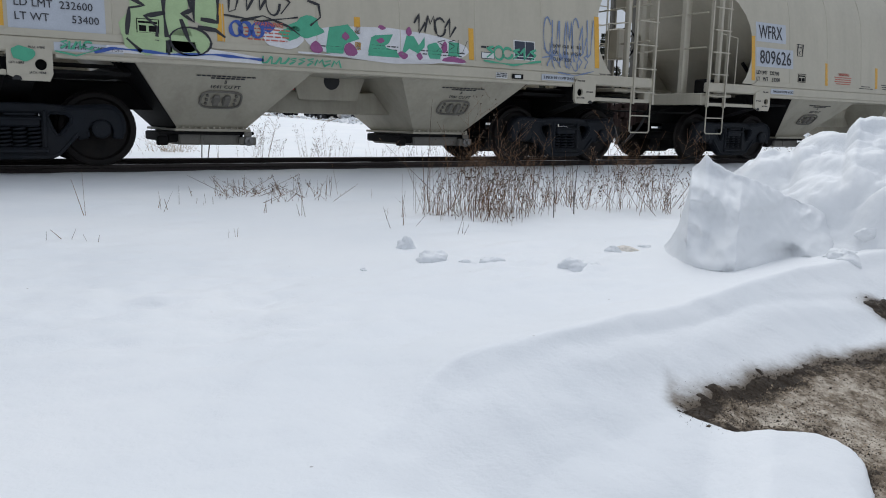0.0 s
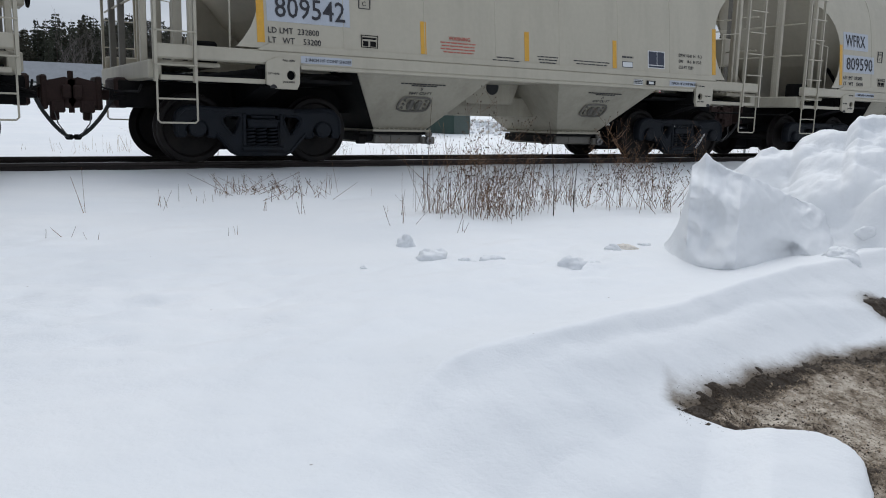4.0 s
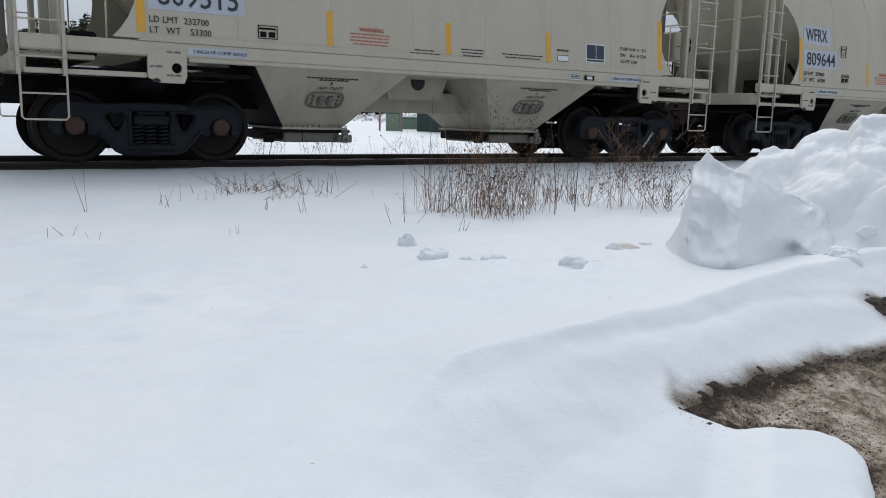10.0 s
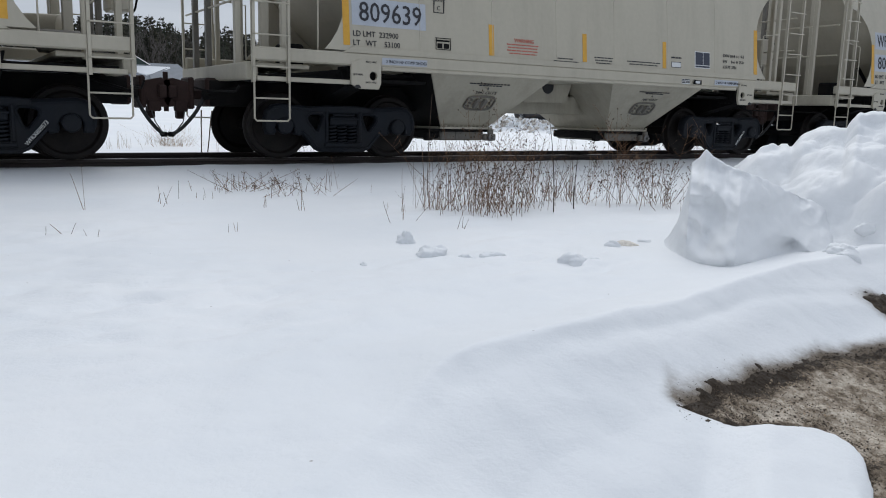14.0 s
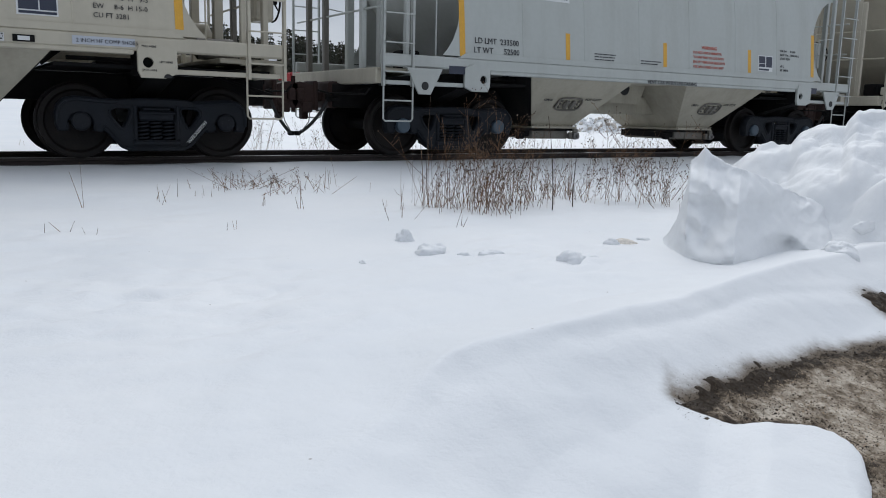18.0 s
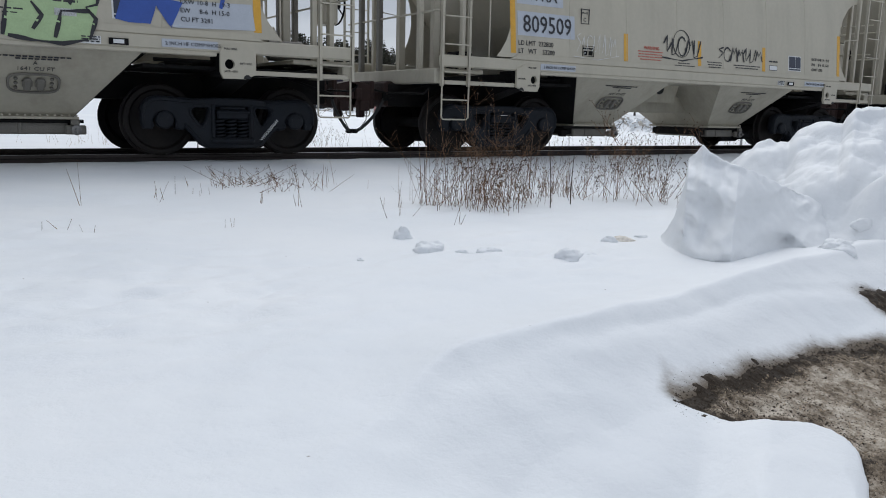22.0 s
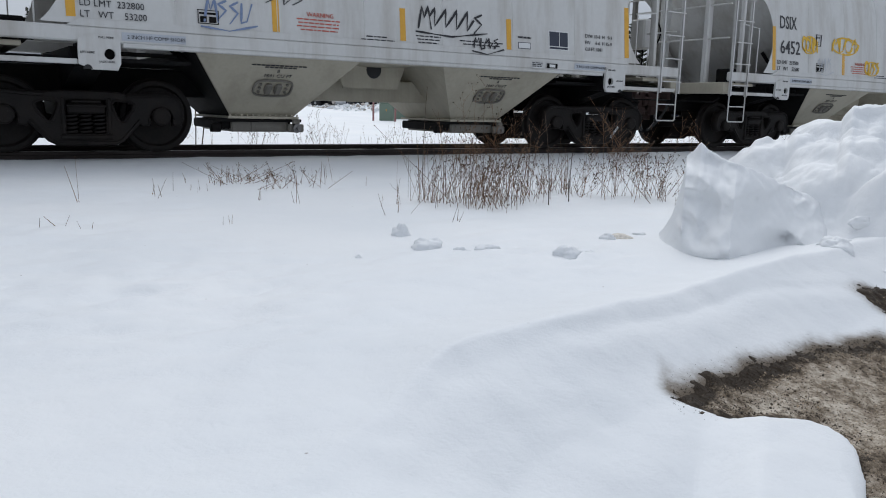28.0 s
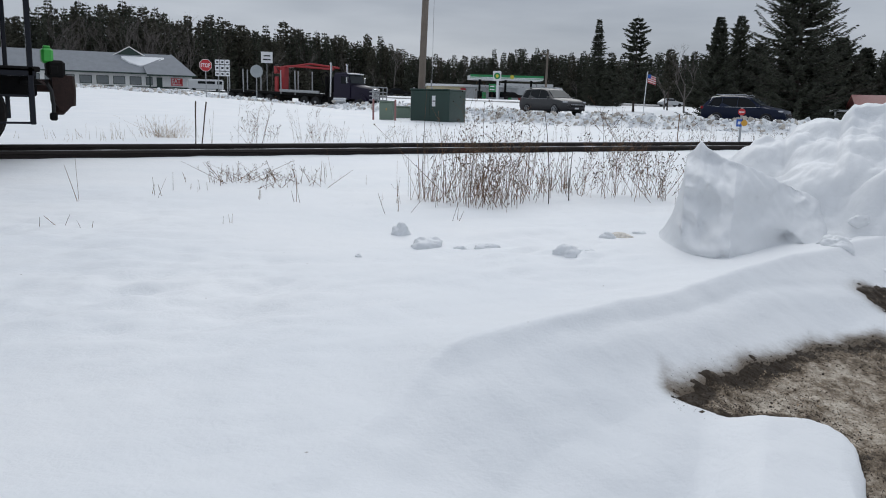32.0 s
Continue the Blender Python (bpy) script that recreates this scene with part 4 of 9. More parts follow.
def standard_marks(car):
    """Stripes, stickers and stencils that all the hopper cars of one build carry."""
    for x0, x1, z0, z1 in ((-4.44, -4.34, 1.57, 2.42), (-2.00, -1.905, 1.57, 2.03), (-0.10, -0.01, 1.58, 2.03), (1.795, 1.885, 1.57, 2.03), (4.34, 4.44, 1.58, 2.42)):
        decal(car, x0, x1, z0, z1, M_ORANGE, "reflective_stripe", "amber reflective stripe")
    plate = decal(car, 2.64, 3.06, 1.62, 1.92, M_STICKER, "data_plate", "navy and white data sticker")
    decal(car, 2.66, 2.86, 1.68, 1.905, M_NAVY, "data_field", proud=0.007)
    decal(car, 2.875, 3.045, 1.68, 1.905, M_NAVY, "data_field", proud=0.007)
    decal(car, 2.66, 3.045, 1.635, 1.665, M_NAVY, "data_field", proud=0.007)
    decal(car, 2.02, 2.27, 1.60, 1.70, M_NAVY, "inspection_label", proud=0.004)
    decal(car, 2.03, 2.26, 1.61, 1.69, M_STICKER, "inspection_label", proud=0.006)
    fine_print(car, 2.02, 1.76, [(0, 0.26)], M_INK, h=0.028)
    write(car, "WARNING", -1.52, 1.80, 0.055, M_REDINK, 0.01)
    fine_print(car, -1.66, 1.755, [(0, 0.62), (0.02, 0.60), (0, 0.62), (0.05, 0.58)], M_REDINK)
    fine_print(car, -0.72, 1.60, [(0.08, 0.40), (0, 0.52)], M_INK)
    fine_print(car, 0.16, 1.66, [(0, 0.42), (0.02, 0.40), (0.04, 0.38)], M_INK)
    fine_print(car, 0.92, 1.64, [(0, 0.80), (0.06, 0.74)], M_INK)
    write(car, "EXW 10-8  H   9-3", 3.42, 1.86, 0.055)
    write(car, "EW     8-6  H 15-0", 3.42, 1.755, 0.055)
    write(car, "CU FT 3281", 3.42, 1.65, 0.055)
    decal(car, -3.86, -3.12, 1.335, 1.43, M_PATCH, "shoe_note_patch", on_sill=True)
    write(car, "2 INCH HF COMP SHOES", -3.80, 1.36, 0.042, y=-1.6345)
    decal(car, 3.18, 3.86, 1.335, 1.43, M_PATCH, "shoe_note_patch", on_sill=True)
    write(car, "2 INCH HF COMP SHOES", 3.22, 1.36, 0.042, y=-1.6345)
    decal(car, 2.58, 2.80, 1.325, 1.40, M_DARK, "tag_reader_plate", "grey tag plate on the sill", on_sill=True, proud=0.02)
    decal(car, 2.63, 2.75, 1.34, 1.385, M_STICKER, "tag_reader_plate", on_sill=True, proud=0.026)
    decal(car, 2.28, 2.50, 1.32, 1.41, M_STICKER, "bar_label", on_sill=True)
    fine_print(car, 2.29, 1.39, [(0, 0.2), (0, 0.2), (0, 0.2)], M_INK, gap=0.026, h=0.014, y=-1.634)
    for s in (-1, 1):
        x = -4.12 if s < 0 else 3.93
        for z, w in ((1.345, "PULL HERE"), (1.07, "JACK HERE")):
            write(car, w, x, z, 0.024, y=-1.648)
        write(car, "LIFT HERE", -4.32 if s < 0 else 4.13, 1.17, 0.024, y=-1.648)
        part("lift_notch", Shape().plate([((-4.245 if s < 0 else 4.225) + 0.05 * math.cos(a), 0.995 + 0.05 * math.sin(a)) for a in (math.pi * i / 8 for i in range(9))], -1.650, -1.644), M_RUBBER, car, "half-round lift notch")
    for cx, w in ((-1.83, "B"), (1.83, "A")):
        t = pose(cx, -1.135, 0.865) @ pose(0, 0, 0, 45.3)
        part("stencil", letters("1641 CU FT", 0.055, M_INK), None, car, "", t @ pose(-0.19, -0.006, 0.20))
        part("stencil", letters(w, 0.05, M_INK), None, car, "", t @ pose(-0.02, -0.006, 0.29))
        sh = Shape()
        for zz, w2 in ((0.40, 0.78), (0.365, 0.40)):
            k = -w2 / 2
            while k < w2 / 2:
                sh.box(k, k + 0.05, -0.007, 0.002, zz, zz + 0.016, 0.001)
                k += 0.065
        part("fine_print", sh, M_INK, car, "small stencilled lines", t)
    sh = Shape()
    for x0, x1, z0, z1 in ((-2.96, -2.70, 1.60, 1.61), (-2.96, -2.70, 1.76, 1.77), (-2.96, -2.95, 1.60, 1.77), (-2.71, -2.70, 1.60, 1.77), (-2.94, -2.72, 1.715, 1.74), (-2.93, -2.85, 1.62, 1.69), (-2.82, -2.73, 1.62, 1.69)):
        sh.box(x0, x1, -side_y(z0) - 0.006, -side_y(z0), z0, z1, 0.001)
    part("card_holder", sh, M_DARK, car, "small routing card holder")
    sh = Shape()
    for x0, x1, z0, z1 in ((-2.98, -2.97, 2.12, 2.36), (-2.81, -2.80, 2.12, 2.36), (-2.98, -2.80, 2.12, 2.13), (-2.98, -2.80, 2.35, 2.36)):
        sh.box(x0, x1, -side_y(z0) - 0.008, -side_y(z0) + 0.01, z0, z1, 0.001)
    part("plate_frame", sh, M_INK, car)
    write(car, "C", -2.93, 2.16, 0.06)
    write(car, "PLATE", -2.95, 2.28, 0.03)


def number_marks(car, mark, num, load, tare, patch=True):
    if patch:
        decal(car, -4.30, -3.36, 2.33, 2.70, M_PATCH, "repaint_patch", "pale blue-grey repainted patch")
        decal(car, -4.30, -3.12, 1.85, 2.22, M_PATCH, "repaint_patch", "pale blue-grey repainted patch")
    write(car, mark, -4.22, 2.40, 0.25, bold=0.006, wide=0.72, name="reporting_mark")
    write(car, num, -4.20, 1.91, 0.26, bold=0.006, wide=0.90, name="car_number")
    write(car, "LD LMT  " + load, -4.30, 1.70, 0.075, wide=0.95)
    write(car, "LT   WT    " + tare, -4.30, 1.575, 0.075, wide=0.95)


def recolour(car, swap):
    for o in car.children_recursive:
        if o.type == "MESH" and o.data.materials and o.data.materials[0] in swap:
            o.material_slots[0].link = "OBJECT"
            o.material_slots[0].material = swap[o.data.materials[0]]


def start_of(k):
    return k * PITCH + 4.0034


bare = hopper_car()
model = copy_thing(bare, pose(0, 0, 0))
standard_marks(model)
ROSTER = [("", "", "232600", "53400"), ("WFRX", "809626", "232700", "53300"), ("WFRX", "809646", "232700", "53300"), ("WFRX", "809542", "232800", "53200"),
          ("WFRX", "809590", "232800", "53200"), ("WFRX", "809567", "232800", "53200"), ("WFRX", "809548", "232800", "53200"), ("WFRX", "809515", "232700", "53300"),
          ("WFRX", "809644", "232800", "53200"), ("WFRX", "809573", "232700", "53300"), ("WFRX", "809639", "232900", "53100"), ("WFRX", "809662", "232900", "53100"),
          ("WFRX", "809591", "232900", "53100"), ("", "810187", "233500", "52500"), ("WFRX", "809667", "232800", "53200"), ("WFRX", "809641", "232900", "53100"),
          ("WFRX", "809509", "232800", "53200"), ("WFRX", "809656", "232800", "53200"), ("WFRX", "809684", "232700", "53300"), ("WFRX", "809618", "232900", "53100"),
          ("DSIX", "6428", "232800", "53200"), ("DSIX", "6452", "232500", "53500")]
CARS = {}
for k in range(len(ROSTER)):
    CARS[k] = model if k == 0 else bare if k == 13 else copy_thing(model, pose(0, 0, 0))
AXLES = {}
for k, car in CARS.items():
    AXLES[k] = [o for o in car.children if o.name.split(".")[0] == "axle"]
    mark, num, load, tare = ROSTER[k]
    if k == 0:
        decal(car, -4.30, -3.30, 1.55, 2.70, M_PATCH, "repaint_patch", "pale blue-grey repainted patch")
        write(car, "LD LMT  " + load, -4.24, 1.80, 0.085, wide=0.95)
        write(car, "LT WT       " + tare, -4.24, 1.65, 0.085, wide=0.95)
    elif k != 13:
        number_marks(car, mark, num, load, tare, patch=k < 20)
        part("frame_stencil", letters(mark + num, 0.046, M_STICKER, 0.0, 0.95), None, car, "white stencilled letters on the truck", pose(TRUCK + 0.40, -1.132, 0.185, 0, -49, 0))
    TRAIN.append((car, start_of(k)))
for k in (20, 21):
    recolour(CARS[k], {M_BEIGE: M_WHITE, M_TRUCK: M_WHEEL})
recolour(CARS[13], {M_BEIGE: M_GREY})


M_SLATE = material("slate_blue_repaint", (0.085, 0.105, 0.15), 0.5, vary=0.08, scale=5)


def vent_car_marks(car):
    """The pale grey-green car of another build."""
    for x0, x1, z0, z1 in ((-4.42, -4.32, 1.50, 2.36), (-2.34, -2.25, 1.56, 1.98), (-0.06, 0.03, 1.56, 1.98), (2.30, 2.39, 1.57, 2.0), (4.60, 4.70, 1.57, 2.42)):
        decal(car, x0, x1 if x0 < 4.5 else x1, z0, z1, M_ORANGE, "reflective_stripe", "amber reflective stripe") if x0 < 4.5 else decal(car, 4.34, 4.44, z0, z1, M_ORANGE, "reflective_stripe", "amber reflective stripe")
    decal(car, -4.03, -2.25, 2.46, 3.16, M_STICKER, "repaint_patch", "pale edged repaint patch", proud=0.002)
    decal(car, -4.01, -2.29, 2.50, 3.14, M_SLATE, "repaint_patch", "slate blue repaint patch", proud=0.004)
    decal(car, -4.01, -2.84, 2.50, 2.80, M_PATCH, "repaint_patch", "pale number patch", proud=0.006)
    decal(car, -4.01, -2.95, 2.92, 3.13, M_PATCH, "repaint_patch", "pale mark patch", proud=0.006)
    write(car, "810187", -3.99, 2.53, 0.255, bold=0.006, wide=0.86, name="car_number")
    write(car, "WFRX", -3.95, 2.95, 0.25, bold=0.006, wide=0.72, name="reporting_mark")
    write(car, "LD LMT  233500", -4.15, 1.71, 0.085, wide=0.98)
    write(car, "LT WT      52500", -4.17, 1.57, 0.085, wide=0.98)
    write(car, "VENT CAR WHEN UNLOADING", -0.46, 1.255, 0.062, y=-1.632, bold=0.01)
    for i, w in enumerate(("WARNING", "DO NOT APPLY VIBRATOR", "TO ANY PART OF CAR BODY", "EXCEPT VIBRATOR BRACKETS", "USE ON LOADED CAR ONLY")):
        write(car, w, 0.95 if i == 0 else 0.72, 1.93 - 0.085 * i, 0.06 if i == 0 else 0.045, M_REDINK, 0.008)
    fine_print(car, -0.62, 1.63, [(0, 0.5), (0, 0.42)], M_INK)
    fine_print(car, -1.71, 1.685, [(0, 0.48), (0, 0.46), (0, 0.44)], M_INK)
    decal(car, 2.62, 3.06, 1.62, 1.92, M_STICKER, "data_plate", "black and white data sticker")
    for x0, x1, z0, z1 in ((2.64, 2.83, 1.77, 1.905), (2.86, 3.045, 1.70, 1.905), (2.64, 2.83, 1.70, 1.76), (2.64, 2.95, 1.635, 1.67)):
        decal(car, x0, x1, z0, z1, M_NAVY, "data_field", proud=0.007)
    for i, w in enumerate(("EW 10-1      H 13-0", "EXW 10-6   EXW H 8-6", "CU FT 3250", "", "40 %", "E/L VALVE")):
        if w:
            write(car, w, 3.30, 2.02 - 0.075 * i, 0.042)
    decal(car, 4.05, 4.55, 1.235, 1.35, M_NAVY, "shoe_note_patch", "blue note patch on the sill", on_sill=True)
    decal(car, -4.62, -4.08, 1.235, 1.35, M_NAVY, "shoe_note_patch", "blue note patch on the sill", on_sill=True)
    for cx in (-1.83, 1.83):
        t = pose(cx, -1.135, 0.865) @ pose(0, 0, 0, 45.3)
        part("stencil", letters("1625 CU FT", 0.05, M_INK), None, car, "", t @ pose(0.30, -0.006, 0.10))
        part("stencil", letters("OPEN", 0.05, M_INK), None, car, "", t @ pose(-0.6, -0.006, 0.06))
    for s in (-1, 1):
        pl = Shape().plate([(s * 5.05 + a, b) for a, b in ((-0.30, 1.29), (-0.10, 0.92), (0.10, 0.92), (0.30, 1.29))], -1.66, -1.63)
        pp = part("pull_plate", pl, M_GREY, car, "pull plate below the sill")
        part("pull_hole", Shape().lathe([(0.06, -1.665), (0.06, -1.64)], 16, Matrix.Translation((s * 5.05, 0, 1.04))), M_RUBBER, pp)


vent_car_marks(CARS[13])
CARS[13]["label"] = "pale green-grey covered hopper car on dark trucks"
ME_CAP_RUST = cap_mesh(material("rust_brown_bearing_cap", (0.045, 0.018, 0.012), 0.7, vary=0.3))
for k, cap in ((7, ME_CAP_RUST), (13, ME_CAP_BLUE)):
    for o in CARS[k].children_recursive:
        if o.name.startswith("bearing_cap"):
            o.data = cap
for k in (20, 21):
    CARS[k]["label"] = "dirty white covered hopper car on dark trucks"


# ---- foreground: thawed grit, ploughed snow and dry weeds ----
def grit_material():
    m = bpy.data.materials.new("gritty_thawing_ice")
    m.use_nodes = True
    n, l = m.node_tree.nodes, m.node_tree.links
    b = n["Principled BSDF"]
    b.inputs["Roughness"].default_value, b.inputs["Specular IOR Level"].default_value = 0.75, 0.2
    co = n.new("ShaderNodeNewGeometry")
    a = n.new("ShaderNodeTexNoise")
    a.inputs["Scale"].default_value, a.inputs["Detail"].default_value, a.inputs["Roughness"].default_value = 24, 10, 0.8
    r = n.new("ShaderNodeValToRGB")
    e = r.color_ramp.elements
    e[0].position, e[0].color = 0.30, (0.030, 0.020, 0.012, 1)
    e[1].position, e[1].color = 0.72, (0.56, 0.49, 0.40, 1)
    k = e.new(0.48)
    k.color = (0.20, 0.155, 0.11, 1)
    v = n.new("ShaderNodeTexVoronoi")
    v.inputs["Scale"].default_value = 60
    bp = n.new("ShaderNodeBump")
    bp.inputs["Strength"].default_value, bp.inputs["Distance"].default_value = 0.4, 0.006
    for t in (a, v):
        l.new(co.outputs["Position"], t.inputs["Vector"])
    w = n.new("ShaderNodeTexNoise")
    w.inputs["Scale"].default_value, w.inputs["Detail"].default_value = 4.5, 4
    l.new(co.outputs["Position"], w.inputs["Vector"])
    ad = n.new("ShaderNodeMath")
    ad.operation = "MULTIPLY_ADD"
    ad.inputs[1].default_value = 0.75
    l.new(w.outputs["Fac"], ad.inputs[0])
    su = n.new("ShaderNodeMath")
    su.operation = "MULTIPLY_ADD"
    su.inputs[1].default_value, su.inputs[2].default_value = 1.25, -0.48
    l.new(a.outputs["Fac"], su.inputs[0])
    l.new(su.outputs[0], ad.inputs[2])
    # darkens the grit where mud and the snow lip's painted shade lie
    at = n.new("ShaderNodeAttribute")
    at.attribute_name = "mud_shade"
    wm = n.new("ShaderNodeMath")
    wm.operation = "MULTIPLY_ADD"
    wm.inputs[1].default_value = -0.26
    l.new(at.outputs["Fac"], wm.inputs[0])
    l.new(ad.outputs[0], wm.inputs[2])
    l.new(wm.outputs[0], r.inputs["Fac"])
    l.new(r.outputs[0], b.inputs["Base Color"])
    l.new(v.outputs["Distance"], bp.inputs["Height"])
    l.new(bp.outputs[0], b.inputs["Normal"])
    return m


M_GRIT = grit_material()
M_PEBBLE = material("dark_grit", (0.045, 0.029, 0.017), 0.7, vary=0.4, scale=30, fine=200, island=0.6)
M_PALESTONE = material("pale_gravel", (0.36, 0.27, 0.18), 0.7, vary=0.3, scale=30, fine=200, island=0.5)
M_STALK = material("dry_brown_stalk", (0.165, 0.090, 0.046), 0.8, vary=0.25, scale=8, island=0.45)
M_STAINED = material("brown_stained_snow", (0.70, 0.65, 0.58), 0.7, vary=0.3, scale=9, fine=60, bump=0.3)
M_SEED = material("dark_seed_head", (0.075, 0.052, 0.036), 0.9, vary=0.3, scale=30, island=0.5)
M_STRAW = material("bleached_straw", (0.30, 0.21, 0.12), 0.8, vary=0.2, scale=8, island=0.4)


def floor_z(x, y):
    return -0.14 + face_z(x, y) - 0.006 + 0.010 * rough_noise(x, y, 0.16, 20.0) + 0.010 * rough_noise(x, y, 0.05, 21.0) + 0.005 * rough_noise(x, y, 0.02, 22.0)


def grit_floor():
    """The thawed patch of gritty ice on the drift's face, darkest along its upper edge."""
    rr = random.Random(4)
    sh, mud_shade = Shape(), []
    na, nr = 190, 190
    for j in range(nr + 1):
        r = 1.5 + 3.3 * j / nr
        for i in range(na + 1):
            a = radians(50.0 + 24 * i / na)
            x, y = EYE.x + r * math.sin(a), EYE.y + r * math.cos(a)
            d = thaw_depth(x, y)
            sh.v.append((x, y, floor_z(x, y) - 0.10 * smooth_step(-0.04, -0.16, d)))
            up, low, small = thaw(x, y)
            # dark mud, and shade below the snow edges painted in with it
            mud_shade.append(max(smooth_step(0.27, 0.06, up + 0.08 * rough_noise(x, y, 0.18, 23.0)), smooth_step(0.05, -0.01, low), smooth_step(0.02, 0.10, small)))
    for j in range(nr):
        for i in range(na):
            k = j * (na + 1) + i
            sh.f.append((k, k + 1, k + na + 2, k + na + 1))
    ob = thing("gritty_ice", "thawing gravelly ice in a hollow of the snow", "ice", kind="structure", shape=sh, mat=M_GRIT, smooth=True)
    at = ob.data.attributes.new("mud_shade", "FLOAT", "POINT")
    for i, w in enumerate(mud_shade):
        at.data[i].value = w
    st, pale = Shape(), Shape()
    for i in range(48000):
        a, r = radians(rr.uniform(50.0, 68)), rr.uniform(2.0, 4.7)
        x, y = EYE.x + r * math.sin(a), EYE.y + r * math.cos(a)
        up, low, small = thaw(x, y)
        d = max(min(up, low), small)
        if d < -0.2 or low < -0.10 or rr.random() > (math.exp(28 * d) * 0.5 if d < 0 else 0.9 if d < 0.22 else 0.4):
            continue
        s = rr.uniform(0.0010, 0.0034) * (2.2 if rr.random() < 0.04 else 1) * (1 if d > 0 else 0.7)
        z = max(ground_z(x, y), floor_z(x, y))
        m = pose(x, y, z, rr.uniform(0, 360), rr.uniform(0, 360), 0)
        (pale if d > 0.12 and rr.random() < 0.4 else st).put([(s, 0, 0), (-s * rr.uniform(.7, 1.3), 0, 0), (0, s * .8, 0), (0, -s, 0), (0, 0, s * .7), (0, 0, -s * .7)], [(0, 2, 4), (2, 1, 4), (1, 3, 4), (3, 0, 4), (2, 0, 5), (1, 2, 5), (3, 1, 5), (0, 3, 5)], m)
    g = thing("grit", "loose dark grit scattered on the thawing ice", "grit", kind="stuff", shape=st, mat=M_PEBBLE)
    part("pale_gravel", pale, M_PALESTONE, g, "pale tan gravel grains")


grit_floor()
def lumps(x, y, s, seed):
    """Broken, rounded lumps of ploughed snow."""
    d = noise.voronoi(Vector((x / s, y / s, seed)))[0]
    return max(0.0, 1 - d[0] * 1.5) ** 0.6


def snow_block():
    """The upright slab of ploughed snow with a sharp tip, and a ledge across its face."""
    foot = ((47.2, 48.0, 49.5, 51.5, 53.2, 55.0, 56.6, 58.5, 60.0), (4.86, 4.82, 4.72, 4.58, 4.47, 4.82, 5.22, 5.45, 5.6))
    rise = ((47.3, 47.9, 48.5, 49.25, 49.80, 49.92, 50.35, 50.78, 51.3, 52.2, 53.4, 54.3, 55.4, 57.0, 58.4, 58.9, 59.3, 59.8), (-10.5, -9.4, -8.3, -6.9, -4.5, -2.75, -2.45, -1.80, -2.25, -2.85, -3.25, -3.55, -4.05, -4.75, -5.2, -6.0, -7.0, -8.6))
    sh = Shape()
    na, nr = 210, 130
    for i in range(na + 1):
        a = 47.2 + 12.8 * i / na
        rf = float(np.interp(a, *foot))
        e = float(np.interp(a + 0.10 * rough_noise(a, 0, 0.6, 31.0), *rise)) + 0.10 * rough_noise(a, 0, 0.35, 32.0)
        rc = rf + 0.62
        top = EYE.z + rc * math.tan(radians(e))
        for j in range(nr + 1):
            r = rf - 0.20 + 1.45 * j / nr
            q = (r - rf) / (rc - rf)
            low = -0.20
            if q < 1:
                # a blunt foot, a ledge two thirds up, then the upper slab
                t = max(0.0, q)
                k = 0.30 * t + 0.70 * math.sin(t * math.pi / 2)
                k += 0.05 * (1 - smooth_step(53.0, 55.0, a)) * math.sin(t * math.pi * 2) * t
            else:
                k = 1 - smooth_step(1.06, 1.9, q)
            z = low + (top - low) * k
            # broken planes and hollows pushed into the face
            u, b = a * 0.084, smooth_step(0.0, 0.15, q) * (1 - smooth_step(0.9, 1.05, q))
            push = 0.20 * abs(rough_noise(u + 0.4 * z, z, 0.26, 34.0)) + 0.13 * rough_noise(u - 0.3 * z, z, 0.20, 36.0) + 0.09 * abs(rough_noise(u, z, 0.11, 35.0)) + 0.02 * rough_noise(u, z, 0.05, 37.0) - 0.07
            hollow = 0.10 * math.exp(-((a - 51.3) / 0.5) ** 2 - ((z + 0.03) / 0.07) ** 2) + 0.14 * math.exp(-((a - 56.2) / 0.9) ** 2 - ((z + 0.10) / 0.05) ** 2)
            r += (push + hollow) * b
            z += 0.02 * k * b * rough_noise(u, r, 0.09, 38.0)
            x, y = EYE.x + r * math.sin(radians(a)), EYE.y + r * math.cos(radians(a))
            sh.v.append((x, y, z if 0 < i < na and 0 < j < nr else -0.3))
    for i in range(na):
        for j in range(nr):
            k = i * (nr + 1) + j
            sh.f.append((k, k + 1, k + nr + 2, k + nr + 1))
    thing("snow_block", "upright broken block of ploughed snow with a pointed tip", "snow", shape=sh, mat=M_SNOW, smooth=False).data.shade_smooth()


